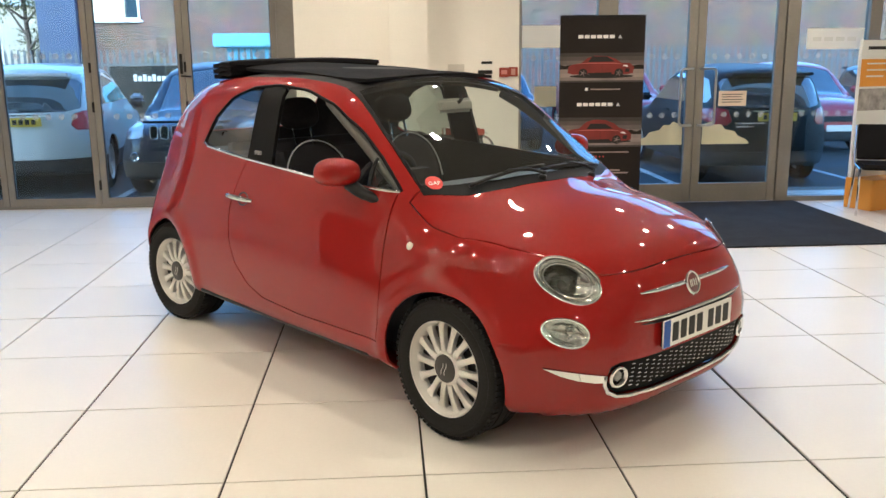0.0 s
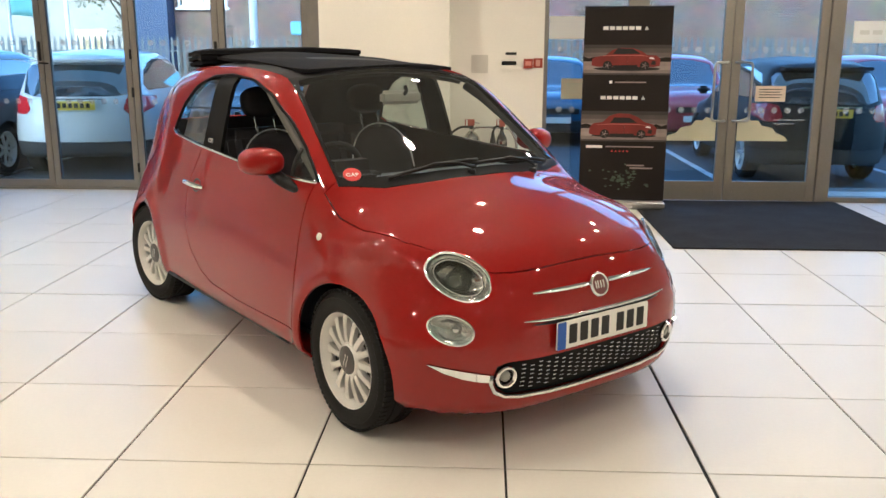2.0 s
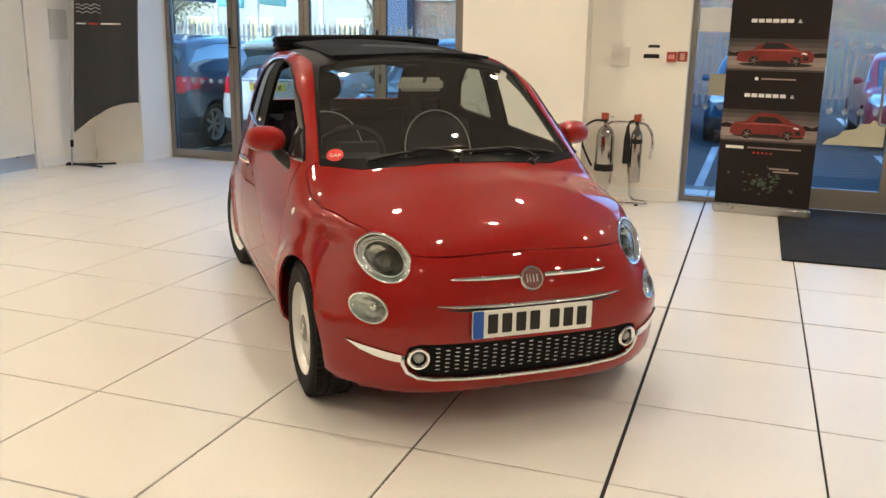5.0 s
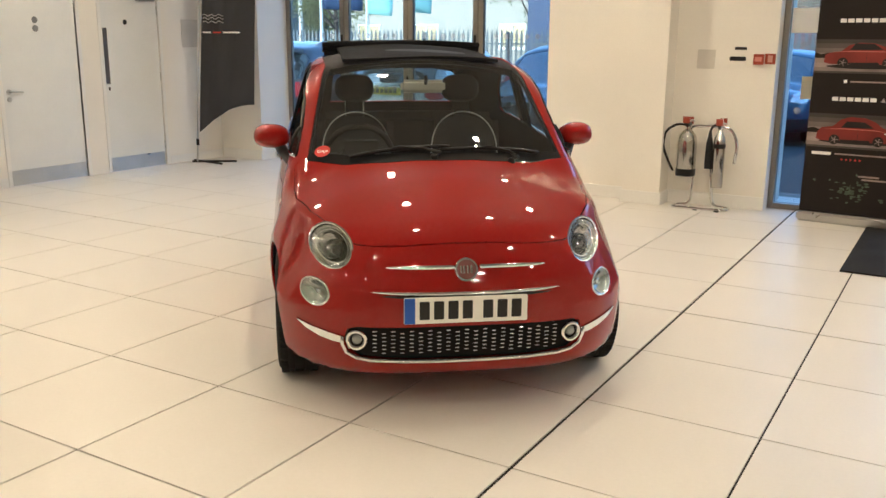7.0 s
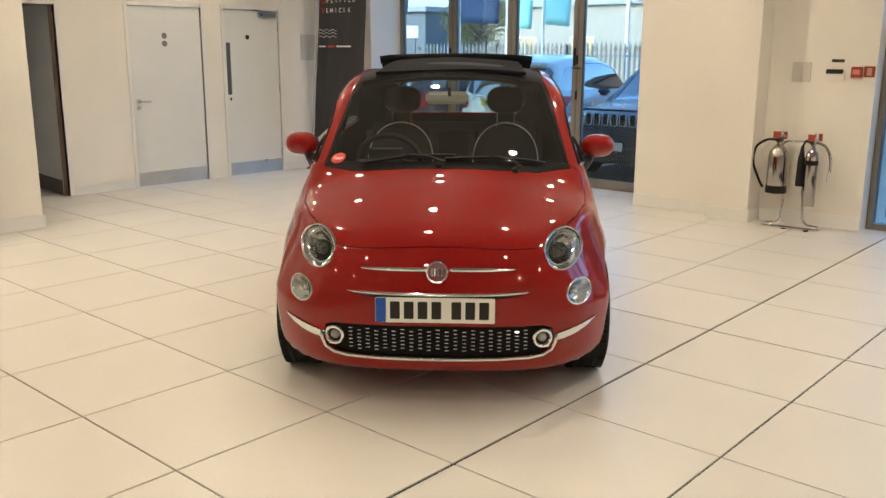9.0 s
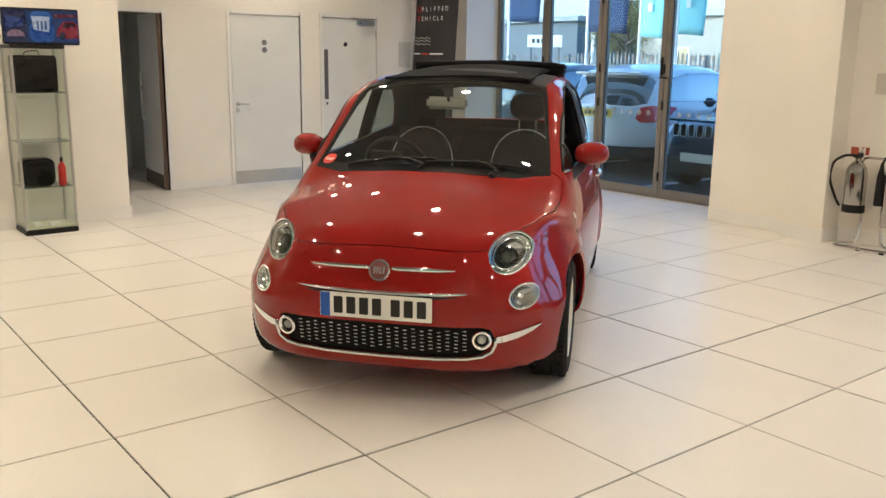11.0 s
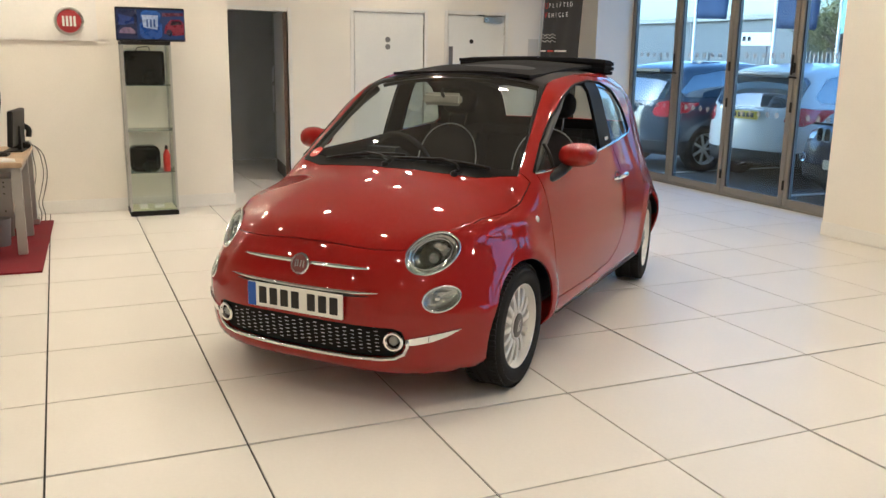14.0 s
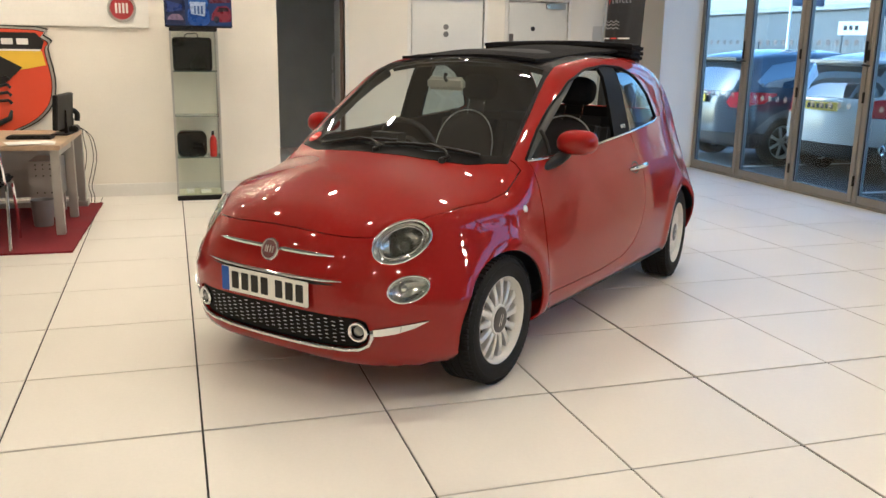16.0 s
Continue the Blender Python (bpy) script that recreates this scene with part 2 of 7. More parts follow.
wall("wall_extinguishers", (0.82, 8.68, 0), (1.71, Y_FOLD + 0.15, CEILING), "cream painted wall behind the fire extinguishers")
wall("wall_display", (X_CASE - 0.15, YS, 0), (X_CASE, 4.03, CEILING), "cream painted wall behind desk and display case")
wall("wall_passage", (X_DOORS - 0.15, 3.85, 0), (X_CASE - 0.15, 4.0, CEILING), "cream painted passage wall")
wall("wall_south", (X_CASE - 0.15, YS - 0.15, 0), (XE + 0.15, YS, CEILING), "cream painted rear wall")
wall("wall_east", (XE, YS, 0), (XE + 0.15, Y_ENTRY, CEILING), "cream painted side wall")
wall("wall_head", (-4.37, Y_FOLD - 0.1, 2.95), (-0.42, Y_FOLD + 0.1, CEILING), "cream painted wall over the folding doors")
wall("wall_entry_head", (1.71, Y_ENTRY - 0.08, 2.95), (XE, Y_ENTRY + 0.12, CEILING), "cream painted wall over the entrance glazing")
tagged(part("ceiling", box((X_DOORS - 0.3, YS - 0.2, CEILING), (XE + 0.2, Y_FOLD + 0.04, CEILING + 0.15)), M_CEIL), "grey painted flat ceiling", "ceiling", kind="structure")
# Unseen wall, added to keep sun and south sky off the parked cars.
wall("wall_upper", (X_DOORS - 3.0, Y_FOLD + 0.05, CEILING + 0.15), (XE + 3.0, Y_FOLD + 0.3, 8.2), "plain unseen wall added over the glazing to shade the car park")
# the dim passage behind the open doorway, its walls set darker than the room's
M_PASSAGE = mat("passage_dark_grey", (0.36, 0.37, 0.34), 0.6, grain=0.02, wear=0.06)
wall("wall_passage_end", (X_DOORS - 2.4, 3.2, 0), (X_DOORS - 2.25, 5.6, 2.4), "dark grey passage end wall", material=M_PASSAGE)
wall("wall_passage_side", (X_DOORS - 2.25, 5.3, 0), (X_DOORS - 0.15, 5.45, 2.4), "dark grey passage side wall", material=M_PASSAGE)
wall("wall_passage_near", (X_DOORS - 2.25, 3.3, 0), (X_DOORS - 0.15, 3.45, 2.4), "dark grey passage side wall", material=M_PASSAGE)
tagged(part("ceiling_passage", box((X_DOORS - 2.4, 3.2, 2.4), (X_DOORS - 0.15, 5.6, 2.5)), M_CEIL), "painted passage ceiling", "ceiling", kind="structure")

floor = tagged(part("floor", box((X_DOORS - 2.5, YS, -0.2), (XE, Y_FOLD + 0.1, -0.008)), M_GROUT), "cream glossy floor tiles with thin dark joints", "floor", kind="structure")


def skirting(name, lo, hi):
    return tagged(part(name, box(lo, hi, 0.004), M_WHITE), "white painted skirting board along the wall", "skirting", kind="structure")


skirting("baseboard", (X_CASE, YS, 0), (X_CASE + 0.016, 4.03, 0.12))
skirting("baseboard", (X_CASE - 0.15, 4.03, 0), (X_CASE + 0.016, 4.046, 0.12))
skirting("baseboard", (X_DOORS, 5.03, 0), (X_DOORS + 0.006, 5.72, 0.10))
skirting("baseboard", (X_DOORS, 7.84, 0), (X_DOORS + 0.006, 8.704, 0.10))
skirting("baseboard", (X_DOORS + 0.016, 8.704, 0), (-4.37, 8.72, 0.12))
skirting("baseboard", (-0.42, 8.554, 0), (0.444, 8.57, 0.12))
skirting("baseboard", (0.444, 8.404, 0), (0.836, 8.42, 0.12))
skirting("baseboard", (0.82, 8.42, 0), (0.836, 8.664, 0.12))
skirting("baseboard", (0.836, 8.664, 0), (1.71, 8.68, 0.12))

# ---- car bodies ----
from mathutils.bvhtree import BVHTree


def curve(keys):
    """A smooth function through (x, value) keys."""
    xs = np.array([k[0] for k in keys], float)
    ys = np.array([k[1] for k in keys], float)
    d = np.diff(ys) / np.diff(xs)
    m = np.concatenate([[d[0]], np.where(d[:-1] * d[1:] > 0, 2 * d[:-1] * d[1:] / (d[:-1] + d[1:] + 1e-12), 0), [d[-1]]])

    def at(x):
        x = np.clip(np.asarray(x, float), xs[0], xs[-1])
        i = np.clip(np.searchsorted(xs, x) - 1, 0, len(xs) - 2)
        h = xs[i + 1] - xs[i]
        t = (x - xs[i]) / h
        return (ys[i] * (1 + 2 * t) * (1 - t) ** 2 + ys[i + 1] * t * t * (3 - 2 * t)
                + h * m[i] * t * (1 - t) ** 2 - h * m[i + 1] * t * t * (1 - t))
    return at


def smax(a, b, k):
    h = np.maximum(k - np.abs(a - b), 0) / k
    return np.maximum(a, b) + h * h * k * 0.25


class Shell:
    """A car's outer skin as the rounded meeting of top, sides, nose, tail and floor."""

    def __init__(self, top, crown, side, taper, nose, tail, floor, nose_curve=(1.05, 0.9), arches=(0.02, -2.3), arch_z=0.29, soft=(0.10, 0.10, 0.08), spine=(0.05, -2.25, 0.6), wide=1.0):
        self.top, self.crown, self.side, self.taper = curve(top), curve(crown), curve(side), curve(taper)
        self.nose, self.tail, self.floor = curve(nose), curve(tail), curve(floor)
        self.nose_curve, self.arches, self.arch_z, self.soft, self.spine, self.wide = nose_curve, arches, arch_z, soft, spine, wide

    def __call__(self, p):
        x, y, z = p[..., 0], np.abs(p[..., 1]), p[..., 2]
        t = z - (self.top(x) - self.crown(x) * y * y)
        slope = (self.top(x + 0.02) - self.top(x - 0.02)) / 0.04
        t = t / np.sqrt(1 + slope ** 2)
        w = np.clip((z - 0.35) / 0.5, 0, 1)
        width = self.side(z) * self.wide - self.taper(x) * (0.25 + 0.75 * w * w * (3 - 2 * w))
        for a in self.arches:
            r = np.hypot(x - a, z - self.arch_z)
            width = width + 0.014 * np.exp(-((r - 0.345) / 0.045) ** 2)
        s = y - width
        lift = np.clip((z - 0.45) / 0.25, 0, 1)
        n = x - (self.nose(z) - (self.nose_curve[0] + self.nose_curve[1] * lift) * y ** 4)
        b = (self.tail(z) + 0.55 * y ** 3) - x
        f = self.floor(x) - z
        out = smax(t, s, self.soft[0])
        out = smax(out, n, self.soft[1])
        out = smax(out, b, self.soft[1])
        return smax(out, f, self.soft[2])

    def normal(self, p):
        g = np.stack([self(p + e) - self(p - e) for e in np.eye(3) * 0.003], -1)
        return g / np.linalg.norm(g, axis=-1, keepdims=True)

    def mesh(self, around=72, along=110, cap=34):
        """Rays from a spine inside the body find the skin."""
        x0, x1, zc = self.spine
        th = np.linspace(0, 2 * np.pi, around, endpoint=False)
        ring = np.stack([0 * th, np.sin(th), -np.cos(th)], -1)
        rows_o, rows_d = [], []
        for k in range(1, cap):
            a = np.pi / 2 * k / cap
            rows_o.append(np.array([x0, 0, zc - 0.0]))
            rows_d.append(ring * np.sin(a) + np.array([np.cos(a), 0, 0]))
        for k in range(along + 1):
            rows_o.append(np.array([x0 + (x1 - x0) * k / along, 0, zc]))
            rows_d.append(ring)
        for k in range(cap - 1, 0, -1):
            a = np.pi / 2 * k / cap
            rows_o.append(np.array([x1, 0, zc]))
            rows_d.append(ring * np.sin(a) - np.array([np.cos(a), 0, 0]))
        o = np.repeat(np.array(rows_o)[:, None], around, 1)
        d = np.array(rows_d)
        o = np.concatenate([o.reshape(-1, 3), [[x0, 0, zc], [x1, 0, zc]]])
        d = np.concatenate([d.reshape(-1, 3), [[1, 0, 0], [-1, 0, 0]]])
        lo, hi = np.zeros(len(o)), np.full(len(o), 2.5)
        for _ in range(40):
            mid = (lo + hi) / 2
            inside = self(o + d * mid[:, None]) < 0
            lo, hi = np.where(inside, mid, lo), np.where(inside, hi, mid)
        v = o + d * lo[:, None]
        bm = bmesh.new()
        vs = [bm.verts.new(p) for p in v]
        n = len(rows_o)
        at = lambda i, j: vs[i * around + j % around]
        for i in range(n - 1):
            for j in range(around):
                bm.faces.new((at(i, j), at(i + 1, j), at(i + 1, j + 1), at(i, j + 1)))
        for j in range(around):
            bm.faces.new((vs[-2], at(0, j), at(0, j + 1)))
            bm.faces.new((vs[-1], at(n - 1, j + 1), at(n - 1, j)))
        bm.faces.layers.int.new("piece")
        bmesh.ops.recalc_face_normals(bm, faces=bm.faces[:])
        return bm


def claim(bm, outline, axes, mask, number, only=None):
    """Cut a convex outline, seen along one axis, into the skin and number the faces inside it."""
    layer = bm.faces.layers.int["piece"]
    u, v = axes
    n = len(outline)
    area = sum(outline[i][0] * outline[(i + 1) % n][1] - outline[(i + 1) % n][0] * outline[i][1] for i in range(n))
    pts = outline if area > 0 else outline[::-1]
    us, ws = [p[0] for p in pts], [p[1] for p in pts]
    faces = []
    for f in bm.faces:
        if only is not None and f[layer] not in only:
            continue
        c = f.calc_center_median()
        if mask(c) and min(us) - 0.15 < c[u] < max(us) + 0.15 and min(ws) - 0.15 < c[v] < max(ws) + 0.15:
            faces.append(f)
    for i in range(n):
        a, b = pts[i], pts[(i + 1) % n]
        no = Vector((0, 0, 0))
        no[u], no[v] = b[1] - a[1], a[0] - b[0]
        if no.length < 1e-6:
            continue
        no.normalize()
        co = Vector((0, 0, 0))
        co[u], co[v] = a
        geom = set(faces)
        for f in faces:
            geom.update(f.edges)
            geom.update(f.verts)
        res = bmesh.ops.bisect_plane(bm, geom=list(geom), dist=1e-5, plane_co=co, plane_no=no)
        faces = [g for g in res["geom"] if isinstance(g, bmesh.types.BMFace) and (g.calc_center_median() - co).dot(no) < 0]
    for f in faces:
        f[layer] = number
    return faces


def piece(name, bm, number, shell, material, parent, label="", gap=0.002, flange=0.018, push=0.0, mask=None):
    """One numbered region of the skin as a part, drawn in by gap along its rim and turned inwards by flange."""
    layer = bm.faces.layers.int["piece"]
    faces = [f for f in bm.faces if f[layer] == number and (mask is None or mask(f.calc_center_median()))]
    index, co = {}, []
    polys = []
    for f in faces:
        poly = []
        for v in f.verts:
            if v not in index:
                index[v] = len(co)
                co.append(v.co)
            poly.append(index[v])
        polys.append(poly)
    co = np.array([tuple(c) for c in co])
    nor = shell.normal(co)
    count = {}
    for poly in polys:
        for a, b in zip(poly, poly[1:] + poly[:1]):
            key = (min(a, b), max(a, b))
            count.setdefault(key, []).append((a, b))
    rim = [e[0] for e in count.values() if len(e) == 1]
    if gap:
        pull = np.zeros_like(co)
        for a, b in rim:
            e = co[b] - co[a]
            inward = np.cross(nor[a], e)
            inward /= np.linalg.norm(inward) + 1e-9
            pull[a] += inward
            pull[b] += inward
        ln = np.linalg.norm(pull, axis=1, keepdims=True)
        co = co + np.where(ln > 1e-6, pull / np.maximum(ln, 1e-6), 0) * gap
    co = co + nor * push
    allco, allnor = list(co), list(nor)
    if flange:
        twin = {}
        for a, b in rim:
            e = co[b] - co[a]
            out = -np.cross(nor[a], e)
            out /= np.linalg.norm(out) + 1e-9
            for v in (a, b):
                if v not in twin:
                    twin[v] = (len(allco), len(allco) + 1)
                    allco += [co[v], co[v] - nor[v] * flange]
                    allnor += [out, out]
            polys.append([b, a] and [twin[b][0], twin[a][0], twin[a][1], twin[b][1]])
    me = bpy.data.meshes.new(name)
    me.from_pydata([tuple(c) for c in allco], [], polys)
    me.materials.append(material)
    me.shade_smooth()
    me.normals_split_custom_set_from_vertices([tuple(c) for c in allnor])
    ob = new(name, me)
    ob.parent = parent
    if label:
        ob["label"] = label
    return ob


def ellipse(cx, cy, a, b, n=32, tilt=0.0):
    c, s = math.cos(radians(tilt)), math.sin(radians(tilt))
    return [(cx + a * math.cos(2 * math.pi * k / n) * c - b * math.sin(2 * math.pi * k / n) * s,
             cy + a * math.cos(2 * math.pi * k / n) * s + b * math.sin(2 * math.pi * k / n) * c) for k in range(n)]


def smooth_loop(points, steps=4):
    """A closed outline rounded through its points."""
    n = len(points)
    out = []
    for i in range(n):
        p0, p1, p2, p3 = (Vector(points[(i + k - 1) % n]) for k in range(4))
        for k in range(steps):
            t = k / steps
            out.append(tuple(0.5 * (2 * p1 + (p2 - p0) * t + (2 * p0 - 5 * p1 + 4 * p2 - p3) * t * t + (3 * p1 - p0 - 3 * p2 + p3) * t ** 3)))
    return out


def hull(points):
    """The convex outline of points."""
    pts = sorted(set((round(p[0], 5), round(p[1], 5)) for p in points))
    def half(seq):
        out = []
        for p in seq:
            while len(out) > 1 and (out[-1][0] - out[-2][0]) * (p[1] - out[-2][1]) - (out[-1][1] - out[-2][1]) * (p[0] - out[-2][0]) <= 1e-7:
                out.pop()
            out.append(p)
        return out[:-1]
    return half(pts) + half(pts[::-1])


SMALL = Shell(
    top=[(-2.86, 0.80), (-2.76, 0.93), (-2.58, 1.16), (-2.36, 1.335), (-2.08, 1.415), (-1.7, 1.45), (-1.3, 1.450), (-1.0, 1.428), (-0.80, 1.387), (-0.50, 1.219), (-0.25, 1.063), (-0.10, 0.965), (-0.02, 0.940), (0.2, 0.895), (0.42, 0.825), (0.58, 0.755), (0.75, 0.64)],
    crown=[(-2.8, 0.28), (-1.5, 0.19), (-0.8, 0.19), (-0.2, 0.265), (0.2, 0.262), (0.5, 0.285)],
    side=[(0.1, 0.74), (0.22, 0.785), (0.35, 0.805), (0.52, 0.8135), (0.68, 0.803), (0.80, 0.782), (0.90, 0.750), (0.95, 0.735), (1.05, 0.709), (1.20, 0.666), (1.35, 0.616), (1.5, 0.548)],
    taper=[(-2.86, 0.24), (-2.46, 0.125), (-2.0, 0.038), (-1.4, 0.004), (-0.8, 0.012), (-0.25, 0.040), (0.1, 0.067), (0.4, 0.135), (0.7, 0.235)],
    nose=[(0.1, 0.55), (0.15, 0.635), (0.2, 0.657), (0.3, 0.680), (0.42, 0.692), (0.52, 0.688), (0.62, 0.662), (0.72, 0.628), (0.9, 0.54)],
    tail=[(0.1, -2.66), (0.3, -2.79), (0.5, -2.83), (0.8, -2.79), (1.0, -2.715), (1.4, -2.54)],
    floor=[(-2.86, 0.26), (-2.56, 0.22), (-0.5, 0.20), (0.3, 0.175), (0.7, 0.150)], arches=(0.042, -2.25), spine=(0.05, -2.21, 0.6))

CAR = thing("car", "red convertible city car with its black fabric roof folded back", "car", pose(1.173, 3.902, 0, 0, 0, -50.64))
skin = SMALL.mesh(104, 120, 46)
SKIN_TREE = BVHTree.FromBMesh(skin)


def skin_at(x=None, y=None, z=None, side=1):
    """The skin's point and normal, seen from the front (y, z), from a side (x, z) or from above (x, y)."""
    if x is None:
        hit = SKIN_TREE.ray_cast(Vector((3, y, z)), Vector((-1, 0, 0)))
    elif y is None:
        hit = SKIN_TREE.ray_cast(Vector((x, 3 * side, z)), Vector((0, -side, 0)))
    else:
        hit = SKIN_TREE.ray_cast(Vector((x, y, 4)), Vector((0, 0, -1)))
    n = Vector(SMALL.normal(np.array([tuple(hit[0])]))[0])
    return hit[0], n



# ---- ceiling downlights, some of them added as fill ----
def downlight(m):
    d = thing("downlight", "round recessed warm white ceiling downlight, lit", "ceiling light", m, "ceiling downlights")
    part("trim_ring", lathe([(0.053, 0), (0.072, 0), (0.074, -0.004), (0.072, -0.008), (0.053, -0.006)], 24, closed=True), M_WHITE, d, smooth=True)
    part("lens", lathe([(0, -0.002), (0.052, -0.002), (0.052, 0.0), (0, 0.0)], 24), M_LAMP, d)
    return d


# Lamps at x -2.6 to -2.5 and at y under 1.1 are added fill.
LAMPS_AND_FILL = [(-4.5, 6.2), (-2.9, 7.6), (-3.0, 4.95), (-1.6, 4.95), (-1.35, 6.6), (-3.2, 2.9), (-0.95, 3.55), (-0.15, 1.7), (0.1, 7.8), (0.05, 4.9), (1.2, 3.5), (1.35, 5.0), (1.35, 6.25),
         (3.2, 7.3), (3.35, 6.3), (3.35, 5.0), (3.5, 2.95), (4.4, 7.9), (5.7, 6.3), (5.7, 4.3), (5.7, 2.3), (-2.5, 1.5), (-2.6, 2.5), (-2.6, 0.3), (-3.2, -1.3), (1.3, 1.0), (3.4, 0.7), (5.6, 0.3), (-0.9, -1.0), (1.2, -1.2), (3.4, -1.6), (5.6, -2.0), (7.4, 1.2), (7.4, -1.4)]
first = None
for x, y in LAMPS_AND_FILL:
    m = pose(x, y, CEILING)
    first = copy_thing(first, m) if first else downlight(m)

# ---- the red car: panels cut from its skin ----
XY, XZ, YZ = (0, 1), (0, 2), (1, 2)
(BODY, BONNET, SCREEN, ROOF, DOOR_R, DOOR_L, GLASS_R, GLASS_L, ARCH, QUARTER_R, QUARTER_L, LAMP, GRILLE,
 CLEAR, WHISKER, PILLAR_R, PILLAR_L, LIGHT_R, LIGHT_L, REAR, DRL) = range(21)
M_GLOSS = mat("gloss_black", (0.008, 0.008, 0.009), 0.12, coat=0.6, wear=0.03)
M_PILLAR = mat("black_pillar_trim", (0.006, 0.006, 0.007), 0.5, spec=0.1, wear=0.05)
M_SATIN = mat("satin_black_panel", (0.010, 0.010, 0.011), 0.34, wear=0.05, spec=0.3)
M_SCREEN = glass("car_glass", (0.80, 0.86, 0.84), 0.13, film=0.02)
M_QUARTER = glass("tinted_quarter_glass", (0.55, 0.62, 0.60), 0.30)
M_SILVER = mat("silver_wheel_paint", (0.70, 0.69, 0.66), 0.32, 0.45, grain=0.03, grain_scale=200, wear=0.05)
M_TRIM = mat("dark_interior_trim", (0.024, 0.024, 0.027), 0.7, spec=0.2, grain=0.15, bump=0.2, wear=0.1)
M_SEAT = mat("charcoal_seat_fabric", (0.05, 0.05, 0.057), 0.95, spec=0.15, grain=0.25, grain_scale=300, bump=0.3, wear=0.1)
M_PIPING = mat("white_piping", (0.7, 0.7, 0.68), 0.6)
M_CABIN = mat("grey_cabin_trim", (0.085, 0.082, 0.074), 0.6, wear=0.05)
M_DASH = mat("blue_grey_dash", (0.11, 0.12, 0.14), 0.5, grain=0.1, bump=0.1)
M_PLATE = mat("white_plate", (0.80, 0.79, 0.74), 0.35, wear=0.02)
M_BLUE = mat("blue_band", (0.02, 0.09, 0.42), 0.35)
M_INK = mat("black_ink", (0.01, 0.01, 0.01), 0.5)
M_BADGE = mat("dark_red_enamel", (0.16, 0.05, 0.05), 0.3, coat=0.8)
M_LENS = glass("lamp_glass", (0.95, 0.97, 0.97), 0.07)
M_BOWL = mat("lamp_reflector", (0.46, 0.46, 0.44), 0.17, 1.0, grain=0.15, grain_scale=60, bump=0.6)
M_SMOKE = mat("smoked_lamp", (0.10, 0.105, 0.095), 0.1, 0.6, coat=1.0)

mirrored = lambda pts: pts + [(x, -y) for x, y in pts]
claim(skin, hull(mirrored([(-0.05, 0.0), (-0.075, 0.25), (-0.125, 0.45), (-0.213, 0.618), (-0.50, 0.568), (-0.84, 0.515), (-0.83, 0.2), (-0.82, 0)])), XY, lambda c: c.z > 0.80, SCREEN)
claim(skin, hull(mirrored([(-0.118, 0.0), (-0.138, 0.25), (-0.185, 0.45), (-0.238, 0.602), (-0.50, 0.550), (-0.73, 0.510), (-0.785, 0.488), (-0.80, 0.2), (-0.80, 0)])), XY, lambda c: c.z > 0.85, CLEAR, {SCREEN})
claim(skin, hull(mirrored([(-0.84, 0.512), (-1.2, 0.522), (-1.7, 0.518), (-2.2, 0.475), (-2.45, 0.39)])), XY, lambda c: c.z > 1.1, ROOF, {BODY})
claim(skin, hull([(-0.46, 1.05), (0.46, 1.05), (0.43, 1.30), (0.37, 1.345), (-0.37, 1.345), (-0.43, 1.30)]), YZ, lambda c: c.x < -2.3, REAR, {BODY, ROOF})
claim(skin, hull(mirrored([(-0.235, 0.676), (-0.10, 0.682), (0.05, 0.668), (0.25, 0.608), (0.40, 0.530), (0.48, 0.478), (0.525, 0.45), (0.549, 0.42), (0.573, 0.37), (0.591, 0.31), (0.6025, 0.24), (0.607, 0.16), (0.6085, 0.08), (0.6085, 0)])), XY, lambda c: c.z > 0.62, BONNET, {BODY})
FRAME_LINE = [(-0.290, 0.945), (-0.442, 1.067), (-0.61, 1.181), (-0.81, 1.280), (-1.05, 1.340), (-1.3, 1.358), (-1.5, 1.346), (-1.68, 1.292), (-1.83, 1.185), (-1.91, 1.055), (-1.86, 1.032), (-1.4, 1.0), (-0.9, 0.968)]
ahead = lambda c: c.x > 0.1
claim(skin, hull([(-0.488, 0.33), (-0.475, 0.375), (-0.44, 0.388), (0, 0.382), (0.44, 0.388), (0.475, 0.375), (0.488, 0.33), (0.472, 0.285), (0.43, 0.256), (0.25, 0.244), (0, 0.240), (-0.25, 0.244), (-0.43, 0.256), (-0.472, 0.285)]), YZ, ahead, GRILLE)
